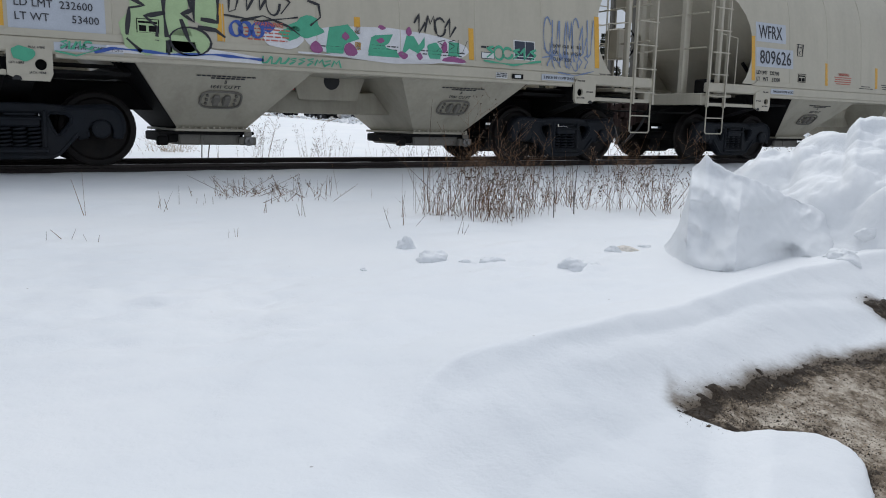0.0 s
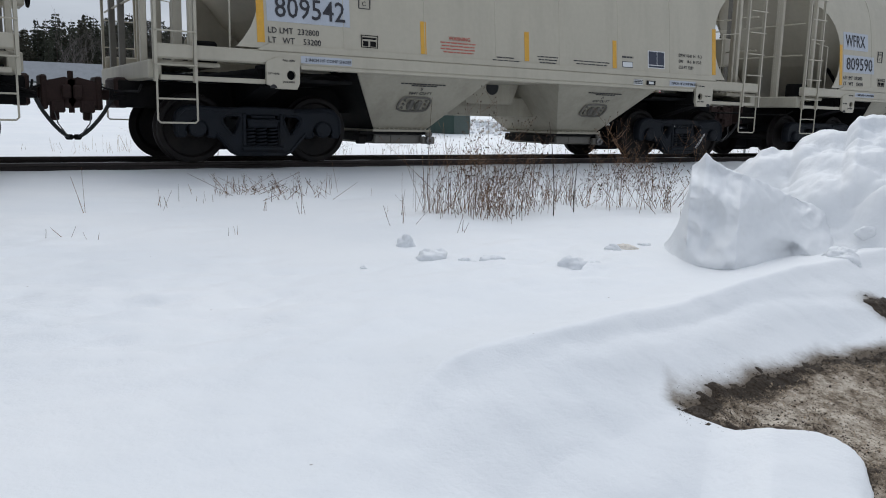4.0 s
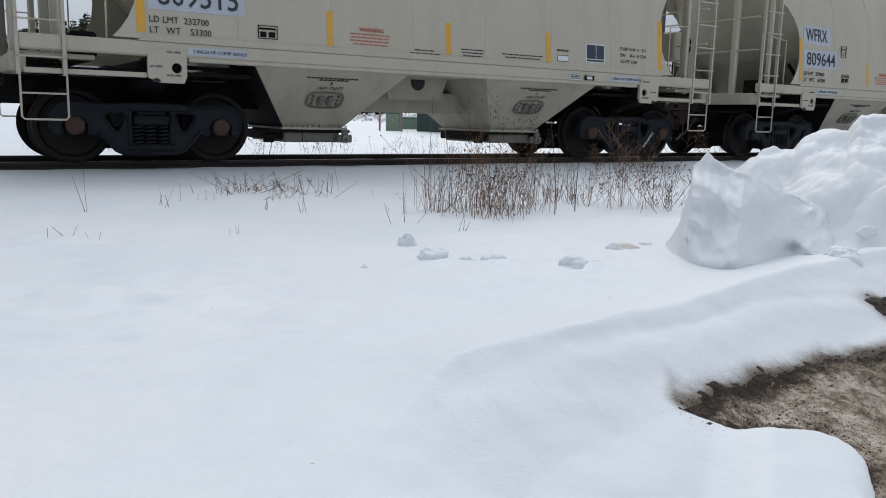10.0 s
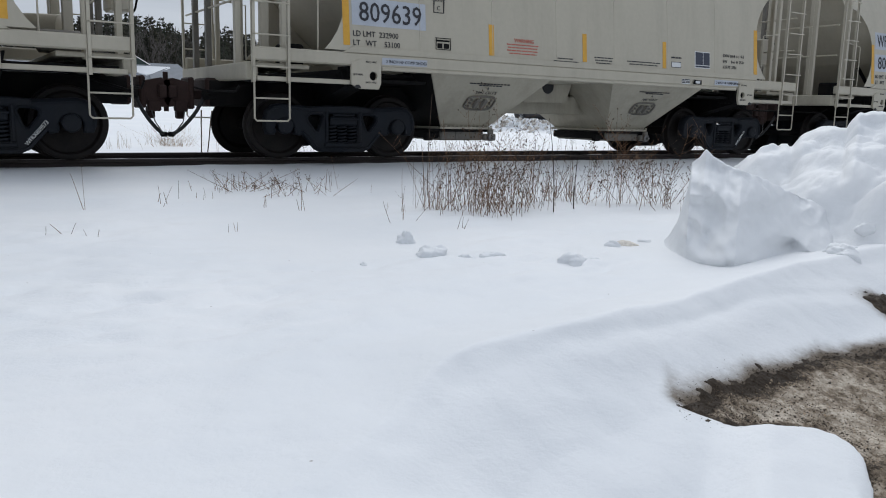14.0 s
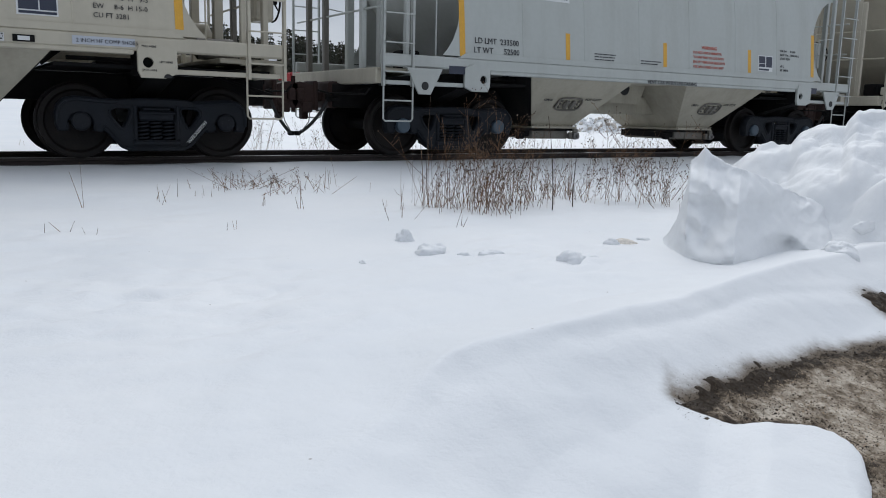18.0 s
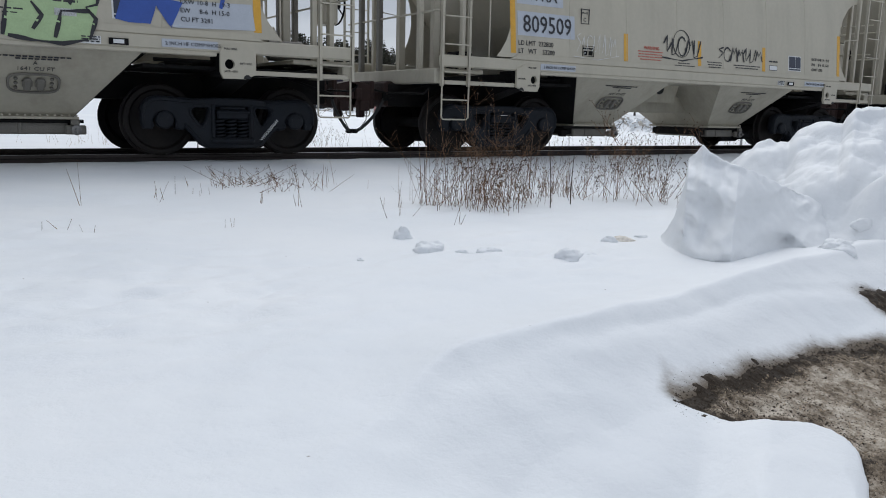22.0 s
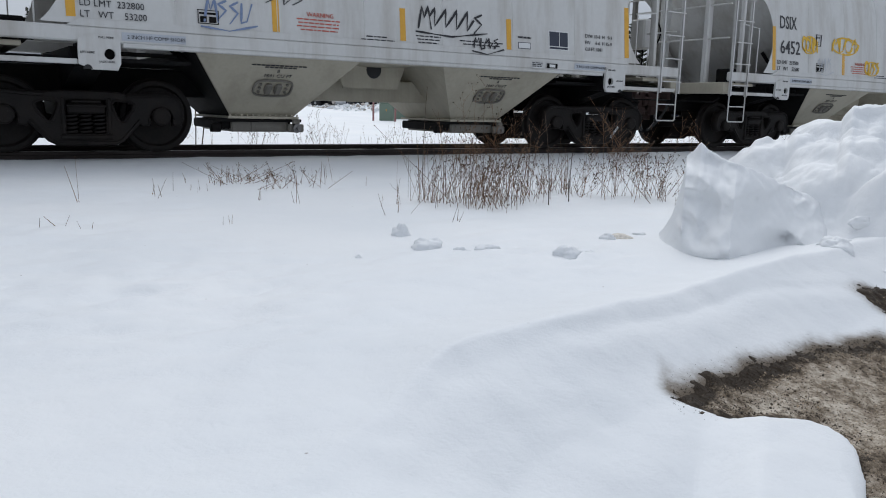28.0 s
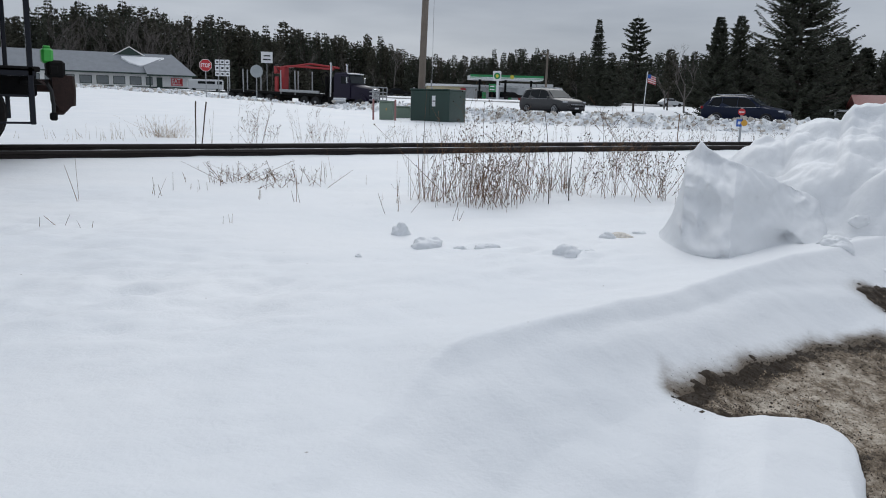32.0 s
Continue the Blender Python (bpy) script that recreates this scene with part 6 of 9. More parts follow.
def suv(name, label, paint, length, height, width, wheelbase, m, accent):
    car = thing(name, label, "car", m=m)
    st = car_body(length, height, width, 1.0, 1.0, 0.7)
    rings = []
    for x, s, b, t, w in st:
        g = w * 0.78 if t > b + 0.2 else w * 0.92
        rings.append([(x, -w * 0.90, s), (x, -w, s + 0.18), (x, -w, b - 0.06), (x, -w * 0.97, b), (x, -g, t - 0.06), (x, -g * 0.80, t), (x, g * 0.80, t), (x, g, t - 0.06), (x, w * 0.97, b), (x, w, b - 0.06), (x, w, s + 0.18), (x, w * 0.90, s)])
    body = part("body", Shape().loft(rings), paint, car, "", smooth=True)
    L = length / 2
    def quad(pts, off=0.006):
        return Shape().put(pts + [(x, y + (0.02 if y < 0 else -0.02), z) for x, y, z in pts], [tuple(range(len(pts)))] + [tuple(range(2 * len(pts) - 1, len(pts) - 1, -1))] + [(i, (i + 1) % len(pts), (i + 1) % len(pts) + len(pts), i + len(pts)) for i in range(len(pts))])
    for s in (-1, 1):
        w = width / 2
        wb, wt = s * (w * 0.955 + 0.012), s * (w * 0.80 + 0.012)
        zb, zt = 1.06, height - 0.13
        for pts in ([(-L + 0.50, wb, zb + 0.08), (-L + 1.17, wb, zb), (-L + 1.17, wt, zt), (-L + 0.74, wt, zt)], [(-L + 1.21, wb, zb), (-0.29, wb, zb), (-0.29, wt, zt + 0.01), (-L + 1.21, wt, zt)], [(-0.25, wb, zb), (0.90, wb, zb - 0.01), (0.36, wt * 1.03, zt - 0.07), (0.10, wt, zt), (-0.25, wt, zt + 0.01)]):
            part("side_window", quad(pts if s < 0 else pts[::-1]), M_GLASS, body)
        part("window_trim", Shape().tube([(1.0, wb * 1.004, zb - 0.03), (-L + 1.15, wb * 1.004, zb - 0.02), (-L + 0.40, wb * 1.004, zb + 0.05), (-L + 0.62, wt * 1.01, zt + 0.02)], 0.014, 4), accent, car, "bright window trim")
        part("sill_trim", Shape().box(-wheelbase / 2 + 0.35, wheelbase / 2 - 0.35, *sorted((s * w * 0.93, s * (w + 0.012))), 0.28, 0.40, 0.02), M_TYRE, car)
        part("wing_mirror", Shape().box(0.80, 0.98, *sorted((s * w, s * (w + 0.20))), 1.04, 1.18, 0.03), paint, car)
        part("headlight", Shape().box(L - 0.40, L - 0.14, *sorted((s * (w - 0.34), s * (w - 0.06))), 0.78, 0.89, 0.03), M_LAMP, car, "clear headlight")
        part("tail_light", Shape().box(-L - 0.005, -L + 0.18, *sorted((s * (w - 0.30), s * (w - 0.03))), 0.92, 1.08, 0.03), M_TAIL, car, "red tail light")
        part("roof_rail", Shape().tube([(-L + 0.7, s * w * 0.66, height - 0.01), (-L + 0.8, s * w * 0.66, height + 0.05), (0.1, s * w * 0.66, height + 0.05), (0.2, s * w * 0.66, height - 0.02)], 0.018, 5), accent, car)
        for x in (-wheelbase / 2, wheelbase / 2):
            part("wheel_arch", Shape().lathe([(0.44, -0.012), (0.44, 0.1)], 20, Matrix.Translation((x, s * (w - 0.035), 0.40))), M_TYRE, car)
            wh = part("wheel", Shape().lathe([(0.24, -0.11), (0.35, -0.10), (0.37, -0.05), (0.37, 0.08), (0.3, 0.1)], 24), M_TYRE, car, "", pose(x, s * (w - 0.07), 0.37, 0, 0, 0 if s < 0 else 180))
            rim = Shape().lathe([(0.06, -0.125), (0.07, -0.118)], 10)
            for i in range(10):
                a = 2 * math.pi * i / 10
                rim.tube([(0.04 * math.cos(a), -0.118, 0.04 * math.sin(a)), (0.23 * math.cos(a), -0.112, 0.23 * math.sin(a))], 0.017, 4)
            rim.tube([(0.235 * math.cos(a), -0.11, 0.235 * math.sin(a)) for a in (2 * math.pi * i / 20 for i in range(21))], 0.016, 5, False)
            part("rim", rim, M_GALV, wh, "light alloy rim")
    ws = [(0.36, -0.66, height - 0.13), (0.36, 0.66, height - 0.13), (1.02, 0.78, 1.135), (1.02, -0.78, 1.135)]
    part("windscreen", Shape().put([(x + 0.02, y, z + 0.015) for x, y, z in ws] + [(x, y, z - 0.01) for x, y, z in ws], [(0, 1, 2, 3), (7, 6, 5, 4), (0, 3, 7, 4), (1, 0, 4, 5), (2, 1, 5, 6), (3, 2, 6, 7)]), M_SCREEN, car)
    part("grille", Shape().box(L - 0.10, L + 0.015, -0.55, 0.55, 0.52, 0.74, 0.03), M_TYRE, car)
    part("grille_bar", Shape().box(L, L + 0.03, -0.5, 0.5, 0.66, 0.70, 0.01), M_CHROME, car)
    part("number_plate", Shape().box(L + 0.01, L + 0.03, -0.17, 0.17, 0.40, 0.50, 0.005), M_SIGNWHITE, car)
    part("bumper", Shape().box(L - 0.25, L + 0.02, -0.72, 0.72, 0.30, 0.44, 0.05), M_TYRE, car)
    return car


GREY_SUV = suv("grey_suv", "grey sport utility vehicle on the side road", M_GREYCAR, 4.89, 1.73, 1.93, 2.79, pose(0, 0, 0), M_GALV)
BLUE_SUV = suv("blue_suv", "dark blue sport utility vehicle on the side road", M_BLUECAR, 4.65, 1.68, 1.84, 2.72, pose(0, 0, 0), M_CHROME)


def far_car(az, r, turn, paint, label):
    """A parked car far off behind the snow, of which roof and flank show."""
    c = thing("parked_car", label, "car", "cars parked at the filling station", m=spot(az, r, 0.05, turn))
    rings = []
    for x, b, t, w in ((-2.2, 0.6, 0.8, 0.75), (-1.9, 0.4, 1.0, 0.85), (-1.2, 0.35, 1.42, 0.88), (0.1, 0.35, 1.45, 0.88), (0.9, 0.35, 0.98, 0.88), (2.0, 0.38, 0.82, 0.82), (2.2, 0.5, 0.65, 0.7)):
        rings.append([(x, -w, b), (x, -w, min(t, 0.9)), (x, -w * 0.8, t), (x, w * 0.8, t), (x, w, min(t, 0.9)), (x, w, b)])
    part("body", Shape().loft(rings), paint, c, smooth=True)
    part("window", Shape().box(-1.3, 0.45, -0.84, 0.84, 1.0, 1.32, 0.05), M_GLASS, c)
    for x in (-1.35, 1.35):
        for s in (-1, 1):
            part("wheel", Shape().lathe([(0.2, -0.1), (0.32, -0.09), (0.32, 0.09), (0.2, 0.1)], 14), M_TYRE, c, "", pose(x, s * 0.8, 0.32))


def log_truck():
    """The tractor with its loader crane and flat log trailer, parked along the highway; +x is its front."""
    t = thing("log_truck", "dark plum log truck with a red loader crane and empty trailer", "truck", m=pose(31.35, 59.1, 0.34, 0, 1.6, -65.5))
    part("chassis", Shape().box(-7.6, 7.6, -0.5, 0.5, 0.75, 1.05, 0.03), M_DARK, t)
    part("trailer_deck", Shape().box(-10.6, 2.2, -1.2, 1.2, 1.05, 1.30, 0.03), M_DARK, t, "empty flat log deck")
    part("bunk_rail", Shape().box(-3.2, 1.7, -1.22, -1.05, 1.30, 1.55, 0.03), M_GALV, t, "pale side rail")
    for x in (-9.9, -8.0, -3.0, -1.2):
        for s in (-1, 1):
            part("stake", Shape().tube([(x, s * 1.18, 1.1), (x - 0.08, s * 1.2, 3.3)], 0.06, 6), M_GALV, t, "upright steel log stake")
    cab = part("cab", Shape().loft([[(x, -w, b), (x, -w, t0 - 0.12), (x, -w * 0.9, t0), (x, w * 0.9, t0), (x, w, t0 - 0.12), (x, w, b)] for x, b, t0, w in ((3.3, 0.95, 3.0, 1.02), (3.4, 0.95, 3.25, 1.05), (4.7, 0.95, 3.3, 1.05), (4.9, 0.95, 3.2, 1.04), (5.2, 0.95, 2.35, 1.02))]), M_CABPURPLE, t, "dark plum cab", smooth=True)
    part("windscreen", Shape().put([(4.96, -0.92, 3.12), (4.96, 0.92, 3.12), (5.27, 0.92, 2.38), (5.27, -0.92, 2.38), (4.86, -0.92, 3.12), (4.86, 0.92, 3.12), (5.12, 0.92, 2.38), (5.12, -0.92, 2.38)], [(0, 1, 2, 3), (7, 6, 5, 4), (0, 3, 7, 4), (1, 0, 4, 5), (2, 1, 5, 6), (3, 2, 6, 7)]), M_SCREEN, cab)
    part("side_window", Shape().box(4.15, 4.8, -1.075, -1.03, 2.3, 2.95, 0.03), M_GLASS, cab)
    part("sun_visor", Shape().box(4.8, 5.2, -0.98, 0.98, 3.14, 3.24, 0.03), M_SIGNWHITE, cab, "white sun visor")
    part("hood", Shape().loft([[(x, -w, b), (x, -w, h - 0.15), (x, -w * 0.75, h), (x, w * 0.75, h), (x, w, h - 0.15), (x, w, b)] for x, b, h, w in ((5.1, 1.0, 2.3, 0.95), (6.1, 1.0, 2.2, 0.85), (7.1, 1.0, 2.05, 0.75), (7.3, 0.8, 1.95, 0.7))]), M_CABPURPLE, t, "long hood", smooth=True)
    part("grille", Shape().box(7.25, 7.4, -0.55, 0.55, 0.85, 1.93, 0.04), M_CHROME, t)
    for s in (-1, 1):
        part("fender", Shape().lathe([(0.68, -0.02), (0.70, 0.2), (0.68, 0.42)], 18, Matrix.Translation((6.4, s * 0.95 if s < 0 else 0.55, 0.72))), M_CABPURPLE, t)
        part("exhaust_pipe", Shape().tube([(3.05, s * 1.12, 1.1), (3.05, s * 1.12, 3.9), (2.95, s * 1.14, 4.1)], 0.085, 8), M_CHROME, t, "chromed exhaust pipe", smooth=True)
        part("fuel_tank", Shape().lathe([(0.1, -0.8), (0.32, -0.75), (0.32, 0.75), (0.1, 0.8)], 16, Matrix.Translation((4.2, s * 0.95, 0.80)) @ pose(0, 0, 0, 0, 0, 90)), M_CHROME, t, "polished fuel tank", smooth=True)
        part("mirror", Shape().box(5.0, 5.1, *sorted((s * 1.15, s * 1.38)), 2.35, 2.9, 0.03), M_CHROME, t)
    guard = part("moose_guard", Shape().box(7.75, 7.85, -1.15, 1.15, 0.55, 0.75, 0.03), M_GALV, t, "tubular steel front guard")
    for z in (1.0, 1.35, 1.7, 2.12):
        part("guard_bar", Shape().tube([(7.45, -1.05, z), (7.80, -1.0, z), (7.85, 0, z), (7.80, 1.0, z), (7.45, 1.05, z)], 0.05, 6), M_GALV, guard)
    for y in (-1.0, -0.4, 0.4, 1.0):
        part("guard_post", Shape().tube([(7.82, y, 0.6), (7.82, y, 2.15)], 0.045, 6), M_GALV, guard)
    part("running_gear", Shape().box(-10.4, -3.4, -0.85, 0.85, 0.45, 1.06, 0.05).box(-1.2, 2.4, -0.8, 0.8, 0.5, 1.06, 0.05).box(2.6, 3.4, -1.0, 1.0, 0.5, 1.5, 0.05), M_DARK, t, "black frame and axles under the deck")
    part("headboard", Shape().box(2.35, 2.5, -1.15, 1.15, 1.1, 2.9, 0.04).tube([(1.7, -0.6, 2.2), (1.4, -0.6, 2.9), (1.9, -0.5, 3.3), (2.4, -0.4, 2.8)], 0.05, 6), M_DARK, t, "black headboard behind the cab with looped hoses")
    for y in (-1, 1):
        part("mudguard", Shape().tube([(2.0, y * 0.95, 0.9), (1.6, y * 0.95, 1.12), (0.5, y * 0.95, 1.14), (-0.7, y * 0.95, 1.12), (-1.0, y * 0.95, 0.9)], 0.16, 6), M_DARK, t)
    for x, ys in ((6.4, (-1.0, 1.0)), (1.2, (-0.95, 0.95)), (-0.15, (-0.95, 0.95)), (-4.6, (-0.95, 0.95)), (-5.9, (-0.95, 0.95)), (-8.6, (-0.95, 0.95)), (-9.9, (-0.95, 0.95))):
        for y in ys:
            w = part("wheel", Shape().lathe([(0.30, -0.16), (0.50, -0.15), (0.52, -0.1), (0.52, 0.1), (0.3, 0.15)], 20), M_TYRE, t, "", pose(x, y, 0.52, 0, 0, 0 if y < 0 else 180))
            part("hub", Shape().lathe([(0.08, -0.17), (0.27, -0.13), (0.28, -0.05)], 14), M_GALV, w)
    crane = part("crane_column", Shape().box(-3.95, -3.45, -0.35, 0.35, 1.2, 3.7, 0.06).box(-4.3, -3.9, -0.75, -0.55, 1.0, 2.7, 0.04).box(-4.3, -3.9, 0.55, 0.75, 1.0, 2.7, 0.04).box(-4.2, -3.3, -0.8, 0.8, 1.2, 1.45, 0.05), M_CRANE, t, "red loader crane column")
    part("crane_boom", Shape().tube([(-3.9, 0, 3.1), (-3.7, 0, 3.65), (-2.4, 0, 3.75), (2.4, 0, 3.55)], 0.16, 6, True, 0.10), M_CRANE, crane, "folded red boom")
    part("crane_jib", Shape().tube([(-4.6, 0.2, 3.5), (-0.6, 0.2, 4.0), (2.9, 0.15, 3.7)], 0.11, 6), M_CRANE, crane)
    part("operator_seat", Shape().box(-4.9, -4.4, -0.3, 0.3, 3.0, 3.7, 0.08), M_CRANE, crane)
    part("hydraulic_hose", Shape().tube([(-4.2, -0.3, 3.2), (-4.6, -0.4, 3.8), (-3.6, -0.2, 3.9)], 0.04, 5), M_RUBBER, crane)


log_truck()
far_car(29.8, 150, 5, M_DARK, "dark car far off behind snow")
far_car(37.9, 165, 0, M_DARK, "dark parked car by the filling station")
far_car(48.6, 150, 30, M_TRAILER, "pale parked car among trees")


# ---- boxes, poles and signs near the track ----
def cabinet(name, label, mat, az, r, w, d, h, turn=0.0, vents=True):
    c = thing(name, label, "utility box", m=spot(az, r, -0.06, turn))
    part("body", Shape().box(-w / 2, w / 2, 0, d, 0, h - 0.05, 0.03), mat, c)
    part("lid", Shape().box(-w / 2 - 0.02, w / 2 + 0.02, -0.02, d + 0.02, h - 0.05, h, 0.015), mat, c)
    return c


big = cabinet("switchgear_cabinet", "large dark green utility cabinet standing in snow", M_GREENBOX, 32.0, 31.0, 1.62, 1.7, 1.28, turn=-24)
part("warning_label", Shape().box(0.10, 0.24, -0.008, -0.001, 0.62, 1.02, 0.002), M_SIGNWHITE, big, "white warning label")
part("label_mark", Shape().box(0.12, 0.22, -0.012, -0.007, 0.80, 0.84, 0.001), M_INK, big)
for x in (-0.72, 0.05):
    part("lifting_eye", Shape().box(x, x + 0.06, 0.02, 0.08, 1.28, 1.32, 0.008), M_GALV, big)
part("door_seam", Shape().box(-0.004, 0.004, -0.004, 0.002, 0.06, 1.2, 0.001), M_DARK, big)
ped = cabinet("pedestal_cabinet", "pale green utility pedestal standing in snow", M_PALEGREEN, 28.95, 31.3, 0.54, 0.5, 0.78, turn=-10)
part("lock_plate", Shape().box(-0.02, 0.03, -0.012, -0.001, 0.42, 0.50, 0.004), M_GOLD, ped)
cabinet("low_cabinet", "low dark green utility box half sunk in snow", M_PALEGREEN, 30.0, 33.5, 0.8, 0.6, 0.55)
for az in (28.05, 29.6):
    thing("marker_post", "faded red marker post beside a utility box", "post", "marker posts", shape=Shape().box(-0.035, 0.035, -0.035, 0.035, -0.2, 0.78, 0.01), mat=M_PINKPOST, m=spot(az, 30.6))


def utility_pole(az, r, h, rad, lean, arms):
    p = thing("utility_pole", "weathered round wooden utility pole", "pole", "utility poles", m=spot(az, r) @ pose(0, 0, 0, 0, lean, 0))
    part("mast", Shape().tube([(0, 0, -0.4), (0, 0, h * 0.5), (0, 0, h)], rad, 12, True, rad * 0.8), M_POLEWOOD, p, smooth=True)
    if arms:
        part("cross_arm", Shape().box(-1.2, 1.2, -0.06, 0.06, h - 0.5, h - 0.38, 0.015), M_POLEWOOD, p)
        for x in (-1.1, -0.5, 0.5, 1.1):
            part("insulator", Shape().tube([(x, 0, h - 0.38), (x, 0, h - 0.2)], 0.05, 6), M_GALV, p)
    return p


p = utility_pole(31.35, 34.0, 9.5, 0.15, 1.6, False)
part("guy_wire", Shape().tube([(0.45, 0.3, 0.3), (0.28, 0.0, 8.5)], 0.008, 4), M_GALV, p, "thin steel guy wire")
part("guy_guard", Shape().tube([(0.46, 0.3, 0.2), (0.40, 0.25, 1.6)], 0.03, 5), M_GALV, p)
utility_pole(40.1, 150.0, 9.0, 0.22, 0.6, True)


def sign_post(az, r, h, name, label):
    s = thing(name, label, "sign", m=spot(az, r))
    part("post", Shape().box(-0.03, 0.03, -0.03, 0.03, -0.3, h, 0.006), M_GALV, s, "steel sign post")
    return s


s = sign_post(16.72, 54, 2.45, "stop_sign", "red octagonal stop sign on a steel post")
octo = [(0.40 * math.cos(math.pi / 8 + i * math.pi / 4), 2.05 + 0.40 * math.sin(math.pi / 8 + i * math.pi / 4)) for i in range(8)]
part("border", Shape().plate(octo, -0.05, -0.04), M_SIGNWHITE, s)
part("face", Shape().plate([(x * 0.93, 2.05 + (z - 2.05) * 0.93) for x, z in octo], -0.058, -0.049), M_SIGNRED, s, "red octagon")
part("lettering", letters("STOP", 0.24, M_SIGNWHITE, 0.02, 0.72), None, s, "", pose(-0.31, -0.062, 1.93))
s = sign_post(17.55, 54, 2.5, "route_sign", "cluster of white highway route signs on two posts")
part("post", Shape().box(0.52, 0.58, -0.03, 0.03, -0.3, 2.5, 0.006), M_GALV, s)
for i in range(3):
    for j, h in ((0, 0.28), (1, 0.36), (2, 0.28)):
        x, z = -0.08 + 0.31 * i, 1.45 + (0.0, 0.33, 0.74)[j]
        pl = part("route_plate", Shape().box(x - 0.13, x + 0.15, -0.05, -0.04, z, z + h, 0.004), M_SIGNWHITE, s)
        part("mark", Shape().box(x - 0.06, x + 0.08, -0.055, -0.049, z + h * 0.3, z + h * 0.65, 0.002), M_INK, pl)
s = sign_post(20.05, 62, 2.75, "crossing_sign", "round railway warning sign seen from the back")
part("disc", Shape().lathe([(0.44, -0.01), (0.46, 0.0), (0.44, 0.01)], 24, Matrix.Translation((0, -0.045, 2.25))), M_SIGNBACK, s, "grey back of a round sign")
s = sign_post(20.75, 92, 4.9, "notice_sign", "white notice sign on a tall post")
part("board", Shape().box(-0.62, 0.62, -0.08, -0.04, 3.75, 4.95, 0.01), M_SIGNWHITE, s)
for z, w in ((4.45, 0.35), (4.05, 0.42)):
    part("mark", Shape().box(-w, w, -0.09, -0.079, z, z + 0.14, 0.004), M_INK, s)
s = sign_post(53.2, 24.0, 0.98, "crossing_notice", "small red and blue notices on a leaning post")
part("red_plate", Shape().plate([(0.10 * math.cos(math.pi / 8 + i * math.pi / 4), 0.86 + 0.10 * math.sin(math.pi / 8 + i * math.pi / 4)) for i in range(8)], -0.05, -0.035), M_SIGNRED, s, "small red octagon")
part("red_mark", Shape().box(-0.07, 0.07, -0.056, -0.049, 0.845, 0.875, 0.002), M_SIGNWHITE, s)
part("blue_plate", Shape().box(-0.12, 0.03, -0.05, -0.035, 0.46, 0.66, 0.005), M_SIGNBLUE, s, "small blue plate")
part("blue_mark", Shape().box(-0.08, -0.01, -0.056, -0.049, 0.52, 0.60, 0.002), M_SIGNWHITE, s)
part("orange_plate", Shape().lathe([(0.085, -0.06), (0.085, -0.045)], 16, Matrix.Translation((0.09, 0, 0.56))), M_ORANGE, s, "orange reflector")
for az, r, h in ((49.2, 22.0, 0.78), (21.0, 14.6, 0.0)):
    if h:
        thing("stake", "thin wooden snow stake standing in the field", "stake", shape=Shape().tube([(0, 0, -0.2), (0.02, 0, h)], 0.012, 5), mat=M_STALK, m=spot(az, r))


